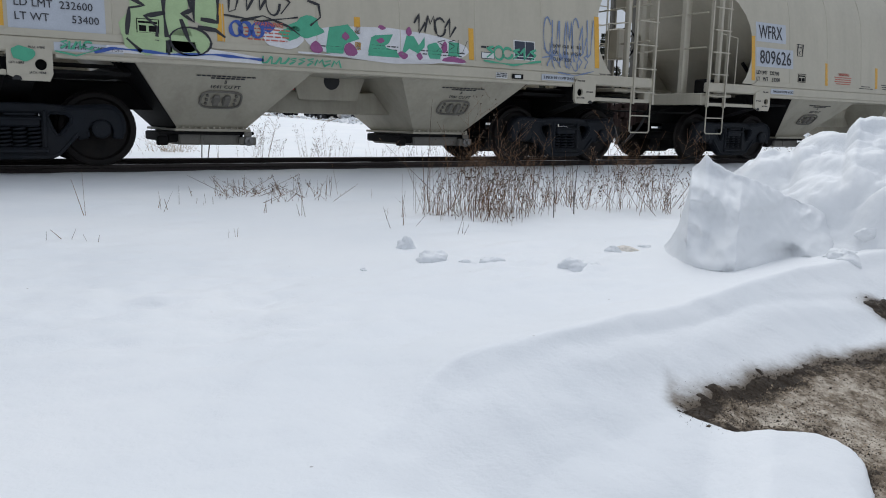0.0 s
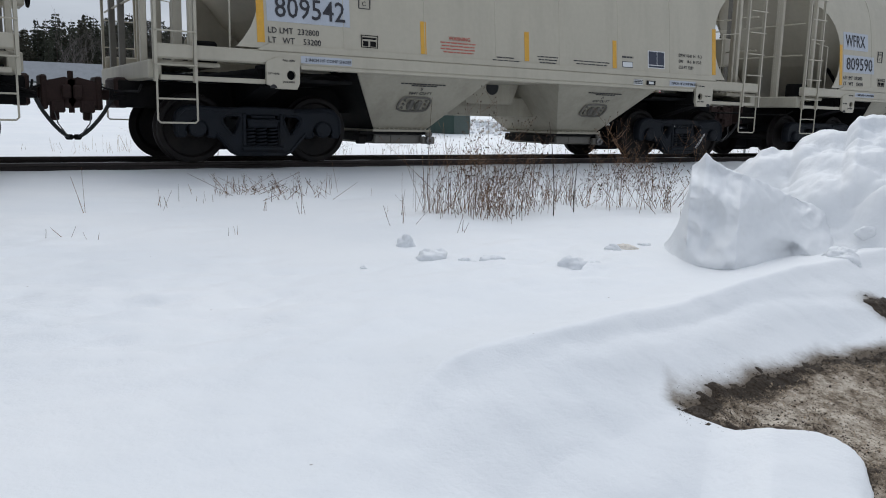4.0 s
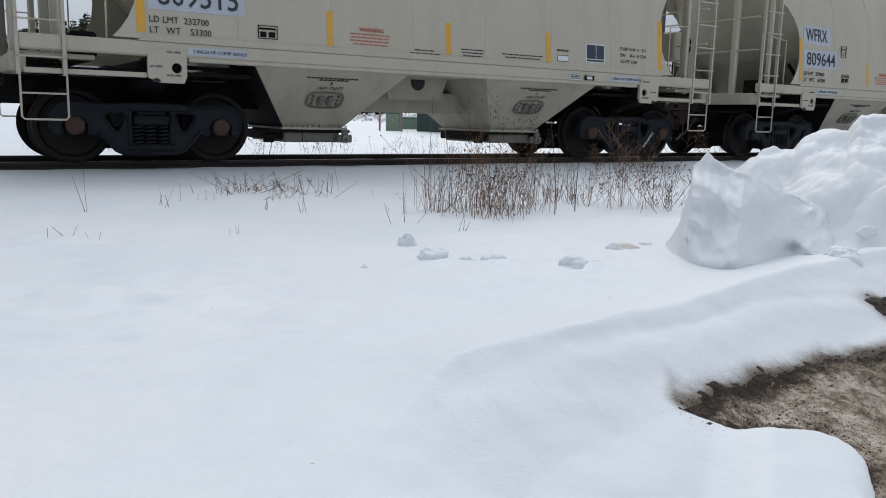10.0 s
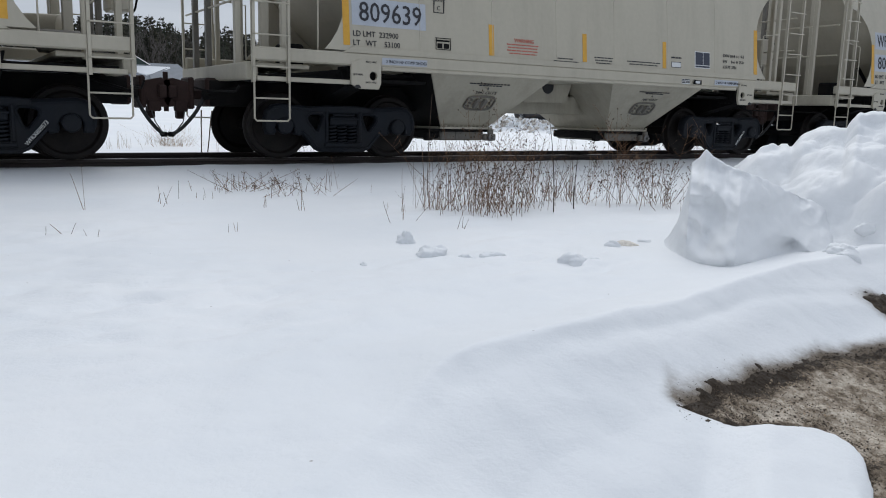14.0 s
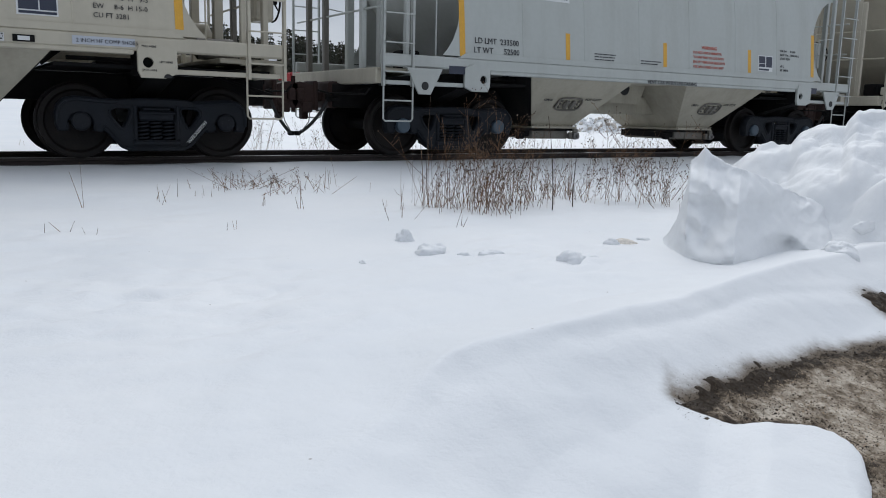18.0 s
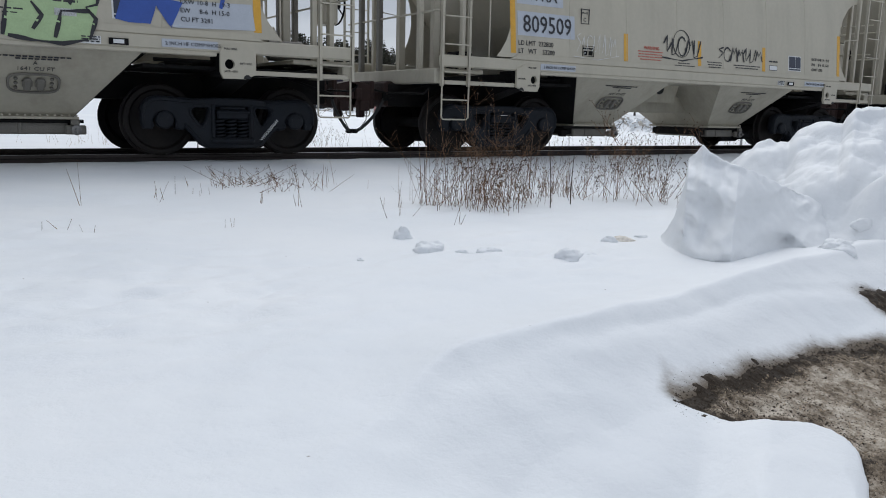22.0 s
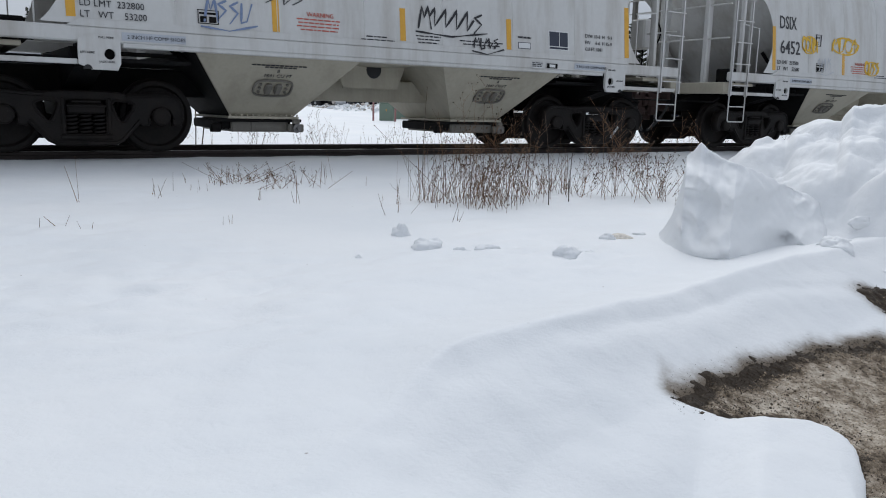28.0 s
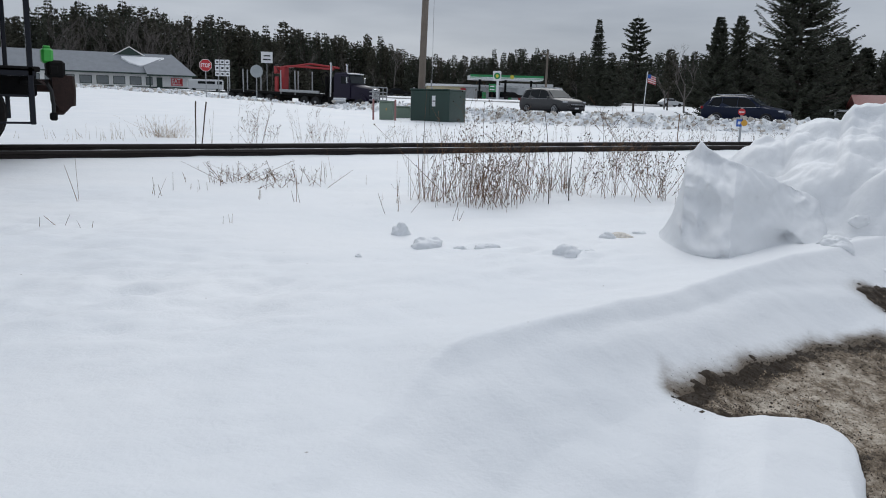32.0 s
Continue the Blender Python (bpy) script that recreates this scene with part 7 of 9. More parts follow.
# ---- buildings ----
def roadhouse():
    b = thing("roadhouse", "long low white roadhouse with a grey roof and green trim", "building", m=spot(15.3, 128, -0.40, 7.0))
    W, D, H = 24.0, 9.0, 2.55
    x0 = -W
    part("wall", Shape().box(x0, -1.0, 0, D, 0, H, 0.03), M_WALLWHITE, b, "white clapboard wall")
    part("base_trim", Shape().box(x0 - 0.05, -0.9, -0.06, 0.0, 0, 0.75, 0.02), M_TRIM, b, "dark green base boards")
    part("eave_board", Shape().box(x0 - 0.4, -0.6, -0.62, -0.54, H - 0.08, H + 0.12, 0.01), M_TRIM, b)
    part("roof", Shape().loft([[(x, -0.6, H + 0.05), (x, D / 2, H + 3.1), (x, D + 0.6, H + 0.05), (x, D + 0.6, H - 0.05), (x, D / 2, H + 2.95), (x, -0.6, H - 0.05)] for x in (x0 - 0.4, -1.2)]), M_SHINGLE, b, "grey shingled roof")
    part("roof_snow", Shape().loft([[(x, 0.5 + a, H + 0.05 + (1.1 + a) * 0.66 + 0.03), (x, 3.4, H + 0.05 + 4.0 * 0.61 + 0.10), (x, 3.3, H + 0.05 + 3.9 * 0.6), (x, 0.5 + a, H + (1.1 + a) * 0.6)] for x, a in ((-8.4, 2.4), (-7.4, 1.3), (-6.0, 0.6), (-4.2, 1.3), (-2.4, 2.4))]), M_SNOW, b, "patch of melting snow on the roof", smooth=True)
    part("gable", Shape().put([(-5.0, 4.0, H + 2.6), (-9.5, 4.0, H + 2.6), (-7.2, 4.0, H + 3.9), (-5.0, 8, H + 2.6), (-9.5, 8, H + 2.6), (-7.2, 8, H + 3.9)], [(0, 1, 2), (5, 4, 3), (0, 2, 5, 3), (2, 1, 4, 5), (1, 0, 3, 4)]), M_TRIM, b, "dark green rear gable")
    part("gable_board", Shape().tube([(-4.9, 3.95, H + 2.6), (-7.2, 3.95, H + 4.0), (-9.6, 3.95, H + 2.6)], 0.09, 4), M_WALLWHITE, b)
    for i in range(8):
        x = -20.9 + 2.22 * i
        w = part("window", Shape().box(x, x + 1.62, -0.06, 0.02, 0.95, 2.12, 0.02), M_TRIM, b, "dark framed window")
        part("pane", Shape().box(x + 0.08, x + 1.54, -0.08, -0.05, 1.03, 2.04, 0.005), M_CURTAIN, w)
    porch = part("porch", Shape().box(-5.2, 1.4, -1.3, 3.5, 0, 0.12, 0.02), M_TRIM, b, "entrance porch")
    top = [(-5.3, -1.8, H - 0.15), (1.6, -1.8, H - 0.15), (-1.2, 4.5, H + 3.13), (-5.6, 0.9, H + 1.12)]
    part("porch_roof", Shape().put([(x, y, z + 0.06) for x, y, z in top] + [(x, y, z - 0.08) for x, y, z in top], [(0, 1, 2, 3), (7, 6, 5, 4), (0, 4, 5, 1), (1, 5, 6, 2), (2, 6, 7, 3), (3, 7, 4, 0)]), M_SHINGLE, porch)
    part("porch_fascia", Shape().box(-5.35, 1.65, -1.88, -1.80, H - 0.30, H - 0.08, 0.01), M_TRIM, porch)
    part("porch_wall", Shape().box(-4.4, 1.1, -0.4, 3.0, 0, H - 0.1, 0.02), M_WALLWHITE, porch)
    part("base_trim", Shape().box(-4.45, 1.15, -0.45, -0.39, 0, 0.75, 0.02), M_TRIM, porch)
    part("door", Shape().box(-3.9, -3.1, -0.48, -0.39, 0.05, 2.1, 0.02), M_TRIM, porch, "dark green door")
    bd = part("sign_board", Shape().box(-2.0, 0.45, -0.52, -0.40, 0.85, 2.15, 0.02), M_SIGNWHITE, porch, "white board with red lettering shapes")
    part("sign_panel", Shape().box(-1.9, -0.25, -0.53, -0.515, 0.95, 2.05, 0.004), M_SIGNRED, bd, "dark red panel")
    part("lettering", letters("EAT", 0.62, M_SIGNWHITE, 0.02, 0.80), None, bd, "", pose(-1.82, -0.535, 1.32))
    part("sign_mark", Shape().box(-1.7, -0.45, -0.54, -0.528, 1.05, 1.16, 0.002), M_SIGNWHITE, bd)
    for x in (-4.9, 1.15):
        part("porch_post", Shape().box(x - 0.09, x + 0.09, -1.5, -1.32, 0.1, H - 0.1, 0.02), M_TRIM, porch)
    v = thing("white_van", "white van parked behind the snow berm", "van", m=spot(16.75, 124, -0.2))
    part("body", Shape().box(-2.6, 2.4, 0, 1.9, 0.4, 1.9, 0.2), M_TRAILER, v)
    part("window", Shape().box(-1.2, 1.2, -0.03, 0.05, 1.25, 1.62, 0.05), M_GLASS, v)
    part("cab_window", Shape().box(1.5, 2.2, -0.03, 0.05, 1.2, 1.65, 0.05), M_GLASS, v)
    for x in (-1.8, 1.6):
        part("wheel", Shape().lathe([(0.2, -0.1), (0.33, -0.09), (0.33, 0.1), (0.2, 0.1)], 14), M_TYRE, v, "", pose(x, 0.1, 0.33))


def filling_station():
    g = thing("station_canopy", "green and white filling station canopy on columns", "canopy", m=spot(37.35, 172, -0.25, 8.0))
    part("roof_deck", Shape().box(-7.6, 7.8, 0, 7, 4.3, 5.2, 0.05), M_SIGNWHITE, g)
    part("fascia", Shape().box(-7.65, 7.85, -0.06, 0.0, 4.55, 5.25, 0.02), M_CANOPYGREEN, g, "green fascia band")
    part("fascia_line", Shape().box(-7.7, 7.9, -0.08, -0.055, 4.62, 4.78, 0.01), M_SIGNWHITE, g)
    for x in (-5.5, 0.0, 5.5):
        part("column", Shape().box(x - 0.2, x + 0.2, 1.0, 1.4, -1, 4.3, 0.03), M_DARK, g)
        part("fuel_pump", Shape().box(x + 0.6, x + 1.4, 1.0, 1.7, -0.6, 1.7, 0.06), M_CANOPYGREEN, g)
    part("emblem", Shape().lathe([(0.42, -0.11), (0.42, -0.08)], 12, Matrix.Translation((1.2, 0, 4.9))), M_YELLOW, g, "round green and yellow emblem")
    s = thing("price_sign", "filling station pylon with a round emblem and green panel", "sign", m=spot(36.75, 160, -0.5))
    part("pylon", Shape().box(-0.25, 0.25, 0, 0.3, -0.5, 4.2, 0.02), M_SIGNWHITE, s)
    part("emblem_panel", Shape().box(-0.95, 0.65, -0.2, 0.2, 4.0, 5.9, 0.25), M_SIGNWHITE, s, "white rounded panel")
    part("emblem", Shape().lathe([(0.30, -0.29), (0.30, -0.27), (0.62, -0.26), (0.62, -0.2)], 14, Matrix.Translation((-0.15, 0, 4.95))), M_CANOPYGREEN, s)
    part("emblem_core", Shape().lathe([(0.32, -0.32), (0.32, -0.28)], 14, Matrix.Translation((-0.15, 0, 4.95))), M_YELLOW, s)
    part("price_panel", Shape().box(-1.7, -0.35, -0.1, 0.1, 1.9, 3.4, 0.03), M_CANOPYGREEN, s, "green price panel")
    part("price_panel", Shape().box(-0.25, 0.0, -0.1, 0.1, 1.9, 3.4, 0.03), M_SIGNWHITE, s)
    for z in (2.2, 2.8):
        part("price_mark", Shape().box(-1.5, -0.6, -0.13, -0.09, z, z + 0.25, 0.01), M_SIGNWHITE, s)
    st = thing("station_store", "low store with tan siding and a white roof edge", "building", m=spot(34.4, 178, -0.25, 6.0))
    part("wall", Shape().box(-8, 0, 0, 8, -0.5, 2.7, 0.03), M_TAN, st, "tan metal siding")
    part("wall", Shape().box(0.0, 12, 0.3, 8, -0.5, 2.7, 0.03), M_TRAILER, st, "grey siding")
    part("roof_edge", Shape().box(-8.2, 12.2, -0.3, 8.2, 2.7, 3.2, 0.05), M_SIGNWHITE, st, "white roof edge")
    part("awning", Shape().box(-0.8, 0.4, -0.6, 0, 1.7, 2.4, 0.1), M_CRANE, st, "red awning")
    part("door", Shape().box(3, 4.2, 0.2, 0.32, -0.3, 1.9, 0.02), M_GLASS, st)
    for x in (5.5, 8.0):
        part("window", Shape().box(x, x + 1.8, 0.22, 0.32, 0.6, 1.8, 0.02), M_GLASS, st)
    tr = thing("white_trailer", "white box trailer with a tractor behind the canopy", "trailer", m=spot(39.1, 186, -0.35, 8.0))
    part("box", Shape().box(-7, 5, 0, 2.6, 1.0, 4.0, 0.04), M_TRAILER, tr)
    part("cab", Shape().loft([[(x, -0.0, 0.8), (x, 0, h), (x, 2.4, h), (x, 2.4, 0.8)] for x, h in ((5.4, 3.4), (7.0, 3.3), (7.6, 2.2), (8.6, 1.9))]), M_SIGNWHITE, tr)
    for x in (-5.5, -4.3, 4.5, 8.0):
        part("wheel", Shape().lathe([(0.2, -0.1), (0.5, -0.09), (0.5, 0.1), (0.2, 0.1)], 14), M_TYRE, tr, "", pose(x, 0.1, 0.5))


def red_shed():
    b = thing("red_shed", "small shed with a faded red metal roof", "building", m=spot(62.3, 66, -0.75, 10))
    part("wall", Shape().box(-2.2, 8, 0.3, 5, 0, 1.9, 0.03), M_REDROOF, b)
    part("roof", Shape().loft([[(x, -0.5, 1.85), (x, 2.6, 2.9), (x, 5.6, 1.85), (x, 2.6, 2.75)] for x in (-2.8, 8.5)]), M_REDROOF, b, "red metal roof")
    part("door", Shape().box(-1.9, -1.0, 0.24, 0.31, 0, 1.7, 0.02), M_WALLWHITE, b)
    part("lean_to", Shape().box(-4.2, -2.4, 0.0, 2.5, 1.6, 1.75, 0.02).box(-4.1, -3.98, 0.1, 0.2, 0, 1.6, 0.01), M_GALV, b)


roadhouse()
filling_station()
red_shed()
fp = thing("flagpole", "white flagpole with a small flag flying", "flagpole", m=spot(46.95, 84, -0.1))
part("mast", Shape().tube([(-0.2, 0, -0.3), (0.0, 0, 4.2)], 0.05, 6), M_SIGNWHITE, fp)
flag = Shape()
fv = []
for i in range(9):
    for z in (3.15, 3.95):
        fv.append((0.05 + 0.10 * i, 0.06 * math.sin(i * 1.1), z - 0.035 * i))
flag.put(fv, [(2 * i, 2 * i + 2, 2 * i + 3, 2 * i + 1) for i in range(8)])
fl = part("flag", flag, M_SIGNWHITE, fp, "red and white striped flag with a blue field")
for k in range(4):
    st = Shape()
    for side in (-0.012, 0.012):
        vs = []
        for i in range(9):
            for z in (3.16 + 0.205 * k, 3.26 + 0.205 * k):
                vs.append((0.05 + 0.10 * i, 0.06 * math.sin(i * 1.1) + side, z - 0.035 * i))
        st.put(vs, [(2 * i, 2 * i + 2, 2 * i + 3, 2 * i + 1) for i in range(8)])
    part("stripe", st, M_SIGNRED, fl)
part("blue_field", Shape().box(0.04, 0.38, -0.03, 0.03, 3.55, 3.93, 0.01), M_SIGNBLUE, fl)


# ---- trees ----
def conifer(h, width, rr, whorls, limbs, sprays, shape=0.7, bare=0.1, rise=0.1, droop=0.25, ragged=0.3, spray=0.2, coarse=False):
    """A conifer at the origin: a tapered trunk, whorls of bowed limbs, and narrow needle sprays on both sides of each limb. Returns wood and needles."""
    wood, leaf = Shape(), Shape()
    lean = rr.uniform(-0.015, 0.015)
    wood.tube([(0, 0, -0.5), (lean * h * 0.5, 0, h * 0.5), (lean * h, 0, h)], h * 0.011 + 0.04, 6, False, 0.015)
    for i in range(whorls):
        k = bare + (1 - bare) * (i + rr.uniform(-0.25, 0.25)) / whorls
        k = min(0.99, max(bare * 0.8, k))
        turn = rr.uniform(0, 6.283)
        layer = rr.uniform(1 - ragged, 1 + 0.35 * ragged)
        for j in range(limbs if k < 0.9 else max(3, limbs - 2)):
            a = turn + 6.283 * j / limbs + rr.uniform(-0.3, 0.3)
            ln = max(0.12, width * max(0.02, 1 - k) ** shape * layer * rr.uniform(0.65, 1.12))
            ca, sa = math.cos(a), math.sin(a)
            z0 = h * k
            up = rise * (0.4 + 1.2 * k) * rr.uniform(0.5, 1.5)
            pts = [(lean * z0 + ca * ln * f, sa * ln * f, z0 + ln * (up * f - droop * f * (1 - f) * 2.0)) for f in (0.0, 0.4, 0.75, 1.0)]
            if ln > 0.4 and not coarse:
                wood.tube(pts, 0.010 + 0.007 * ln, 3, False, 0.006)
            n = max(3, int(sprays * (0.35 + 0.65 * ln / max(0.3, width))))
            for q in range(n):
                f = 0.12 + 0.88 * (q + rr.random()) / n
                px, py = lean * z0 + ca * ln * f, sa * ln * f
                pz = z0 + ln * (up * f - droop * f * (1 - f) * 2.0)
                for side in (-1, 1):
                    t = a + side * rr.uniform(0.35, 1.25)
                    w = spray * rr.uniform(0.6, 1.35) * (1.25 - 0.55 * f)
                    ux, uy, uz = math.cos(t) * w, math.sin(t) * w, w * rr.uniform(-0.65, 0.35)
                    g = w * rr.uniform(0.09, 0.17)
                    vx, vy, vz = -math.sin(t) * g * 0.6, math.cos(t) * g * 0.6, g * rr.choice((-1, 1))
                    b = len(leaf.v)
                    if coarse:
                        leaf.v += [(px, py, pz), (px + ux * 0.7 + vx * 3, py + uy * 0.7 + vy * 3, pz + uz * 0.5 + vz * 3), (px + ux, py + uy, pz + uz)]
                        leaf.f += [(b, b + 1, b + 2)]
                        continue
                    leaf.v += [(px, py, pz), (px + ux * 0.5 + vx, py + uy * 0.5 + vy, pz + uz * 0.5 + vz), (px + ux, py + uy, pz + uz), (px + ux * 0.45 - vx, py + uy * 0.45 - vy, pz + uz * 0.4 - vz)]
                    leaf.f += [(b, b + 1, b + 2, b + 3)]
    return wood, leaf


def tree(label, az, r, top, width, seed, whorls, limbs, sprays, mat=None, **kw):
    """top: how high its tip stands over the eye, in degrees."""
    t = thing("conifer", label, "tree", "single conifers", m=spot(az, r, -0.1))
    h = EYE.z + r * math.tan(radians(top)) - t.matrix_basis.translation.z
    wood, leaf = conifer(h, width, random.Random(seed), whorls, limbs, sprays, **kw)
    part("trunk", wood, M_BARK, t)
    part("crown", leaf, mat or M_NEEDLE, t, "dark needled crown with gaps")


def bare_tree(sh, x, y, z, h, rr, depth=4, r0=0.09):
    def grow(p, d, ln, r, n):
        q = p + d * ln
        sh.tube([p, p.lerp(q, 0.5) + Vector((rr.gauss(0, 0.03), rr.gauss(0, 0.03), 0)) * ln, q], r, 4 if n > 1 else 3, False, r * 0.6)
        if n <= 0:
            return
        for i in range(rr.randint(2, 4)):
            a = rr.uniform(0, 6.283)
            nd = (d + Vector((math.cos(a), math.sin(a), 0.25)) * rr.uniform(0.35, 0.75)).normalized()
            grow(p.lerp(q, rr.uniform(0.45, 1.0)), nd, ln * rr.uniform(0.5, 0.75), r * 0.55, n - 1)
    grow(Vector((x, y, z - 0.2)), Vector((rr.gauss(0, 0.04), rr.gauss(0, 0.04), 1)).normalized(), h * 0.42, r0, depth)


tree("tall dense spruce beside the road", 56.4, 62, 15.5, 4.3, 1, 64, 9, 60, shape=0.42, bare=0.0, rise=0.30, droop=0.22, ragged=0.40, spray=0.30)
tree("broad dark spruce behind the road", 58.7, 72, 4.9, 3.6, 2, 36, 9, 50, shape=0.55, bare=0.0, rise=0.2, ragged=0.4, spray=0.30)
tree("slender spruce at the wood's edge", 43.6, 122, 6.2, 3.0, 3, 46, 8, 34, shape=0.85, bare=0.0, rise=0.0, droop=0.2, ragged=0.4, spray=0.34)
tree("open white pine with level limbs", 46.15, 92, 6.4, 3.5, 4, 19, 6, 60, shape=0.55, bare=0.14, rise=0.22, droop=0.05, ragged=0.45, spray=0.36)
tree("dark fir beside the road", 51.4, 80, 6.3, 2.9, 5, 46, 8, 44, shape=0.75, bare=0.0, rise=0.2, ragged=0.5, spray=0.30)
tree("tall dark fir beside the road", 52.65, 84, 6.4, 2.8, 6, 40, 8, 40, shape=0.7, bare=0.04, rise=0.25, ragged=0.55, spray=0.30)
tree("dark fir behind the road", 54.0, 86, 4.6, 3.0, 7, 38, 9, 44, shape=0.55, bare=0.0, rise=0.2, ragged=0.5, spray=0.32)
tree("dark fir behind the shed", 60.2, 84, 4.3, 3.2, 8, 36, 9, 44, shape=0.6, bare=0.0, rise=0.2, ragged=0.5, spray=0.32)
tree("dark pine behind the shed", 61.6, 80, 4.0, 3.2, 9, 34, 9, 44, shape=0.6, bare=0.0, rise=0.25, ragged=0.5, spray=0.32)
tree("dark pine beyond the shed", 63.4, 80, 4.2, 3.4, 22, 34, 9, 44, shape=0.6, bare=0.0, rise=0.25, ragged=0.5, spray=0.32)
tree("ragged pine among the trees", 48.4, 110, 4.35, 1.9, 10, 14, 6, 34, mat=M_PINE, shape=0.4, bare=0.35, rise=0.3, droop=0.0, ragged=0.5, spray=0.34)
tree("small spruce in the clearing", 44.5, 126, 3.4, 2.4, 21, 26, 8, 30, bare=0.0, spray=0.36)
for i, (az, r, h) in enumerate(((49.5, 98, 8.6), (13.2, 150, 17), (10.5, 152, 18), (23.6, 175, 11), (29.6, 170, 10.5), (48.2, 120, 7))):
    rr = random.Random(60 + i)
    sh = Shape()
    bare_tree(sh, 0, 0, 0, h, rr, 5, 0.11)
    thing("bare_tree", "leafless grey-brown tree at the wood's edge", "tree", "leafless trees", shape=sh, mat=M_GREYBARK, m=spot(az, r, -0.1))


def woods():
    """Far woods behind the field, rows deep, with an uneven top."""
    rr = random.Random(77)
    tops_az = (-3, 2, 5, 6.6, 9.6, 11.8, 13.8, 14.9, 16.5, 19.7, 21.8, 23.9, 26.1, 28.2, 30.2, 32.2, 34, 36.2, 38.3, 41.3, 44.8, 48.1, 52, 57, 60, 64, 70)
    tops_h = (11, 10, 10, 13, 13.5, 13.6, 13.5, 12.4, 13.0, 12.9, 13.2, 13.4, 12.6, 12.6, 10.2, 9.4, 9.0, 10.2, 11.4, 11.1, 10.5, 10.8, 10.2, 9.4, 8.2, 8.2, 9.0)
    # a few trees of each kind, ten metres high, set out many times over
    firs = [conifer(10, rr.uniform(1.7, 2.5), rr, 25, 5, 9, shape=0.75, bare=0.06, rise=0.1, droop=0.2, ragged=0.5, spray=0.40, coarse=True) for i in range(8)]
    pines = [conifer(10, rr.uniform(1.5, 2.2), rr, 16, 6, 9, shape=0.48, bare=0.40, rise=0.30, droop=0.0, ragged=0.7, spray=0.42, coarse=True) for i in range(8)]
    thick = [conifer(10, rr.uniform(3.2, 4.2), rr, 9, 6, 6, shape=0.5, bare=0.0, rise=0.3, droop=0.1, ragged=0.5, spray=1.3, coarse=True) for i in range(4)]
    made = {"leaf": ([], []), "pine": ([], []), "wood": ([], [])}

    def plant(kind, name, m, h):
        turn, k = rr.uniform(0, 6.283), h / 10
        c, q = math.cos(turn), math.sin(turn)
        for key, sh in (("wood", kind[0]), (name, kind[1])):
            vs, fs = made[key]
            p = np.array(sh.v)
            fat = 1.0 if h > 6 else 1.3
            vs.append(np.stack([(p[:, 0] * c - p[:, 1] * q) * k * fat + m.x, (p[:, 0] * q + p[:, 1] * c) * k * fat + m.y, p[:, 2] * k + m.z], 1))
            fs.append(sh.f)

    for row, (near, step) in enumerate(((0, 0.66), (7, 0.58), (15, 0.52), (25, 0.48))):
        az = -3.0
        while az < 70:
            base = 152 + 40 * smooth_step(10, 32, az) - 75 * smooth_step(47, 58, az)
            r = base + near * (0.6 if az > 50 else 1.0) + rr.uniform(-4, 4)
            h = (float(np.interp(az, tops_az, tops_h)) + 0.5) * rr.choice((rr.uniform(0.70, 0.95), rr.uniform(0.88, 1.10))) * (r / base) ** 0.7
            if az > 50:
                h *= 0.95
            m = spot(az, r, -0.2).translation
            if rr.random() < (0.5 if az < 33 else 0.7):
                plant(rr.choice(firs), "leaf", m, h)
            else:
                plant(rr.choice(pines), "pine", m, h)
            az += step * rr.uniform(0.6, 1.4) * (150 / base)
    # undergrowth that closes the foot of the woods
    for i in range(620):
        az = rr.uniform(-3, 70)
        base = 147 + 40 * smooth_step(10, 32, az) - 75 * smooth_step(47, 58, az)
        m = spot(az, base + rr.uniform(0, 14), -0.2).translation
        plant(rr.choice(thick), "leaf" if rr.random() < 0.6 else "pine", m, rr.uniform(2.5, 5.5))
    joined = {}
    for key, (vs, fs) in made.items():
        sh, at = Shape(), 0
        for p, f in zip(vs, fs):
            sh.f += [tuple(i + at for i in q) for q in f]
            at += len(p)
        sh.v = np.concatenate(vs).tolist()
        joined[key] = sh
    leaf, pine, wood = joined["leaf"], joined["pine"], joined["wood"]
    w = thing("woods", "dense dark conifer woods behind the snowy field", "woods", kind="stuff", shape=leaf, mat=M_NEEDLE)
    part("pine_crowns", pine, M_PINE, w, "olive crowns of taller pines")
    part("trunks", wood, M_BARK, w, "dark trunks and limbs")
    sh = Shape()
    for i in range(46):
        az = rr.choice((rr.uniform(7, 16), rr.uniform(7, 16), rr.uniform(16, 50)))
        base = 148 + 40 * smooth_step(10, 32, az) - 75 * smooth_step(47, 58, az)
        m = spot(az, base + rr.uniform(-4, 3), -0.2).translation
        bare_tree(sh, m.x, m.y, m.z, rr.uniform(6, 12) if az > 16 else rr.uniform(10, 17), rr, 3, 0.07)
    thing("leafless_thicket", "grey-brown leafless trees along the edge of the woods", "woods", kind="stuff", shape=sh, mat=M_GREYBARK)


woods()


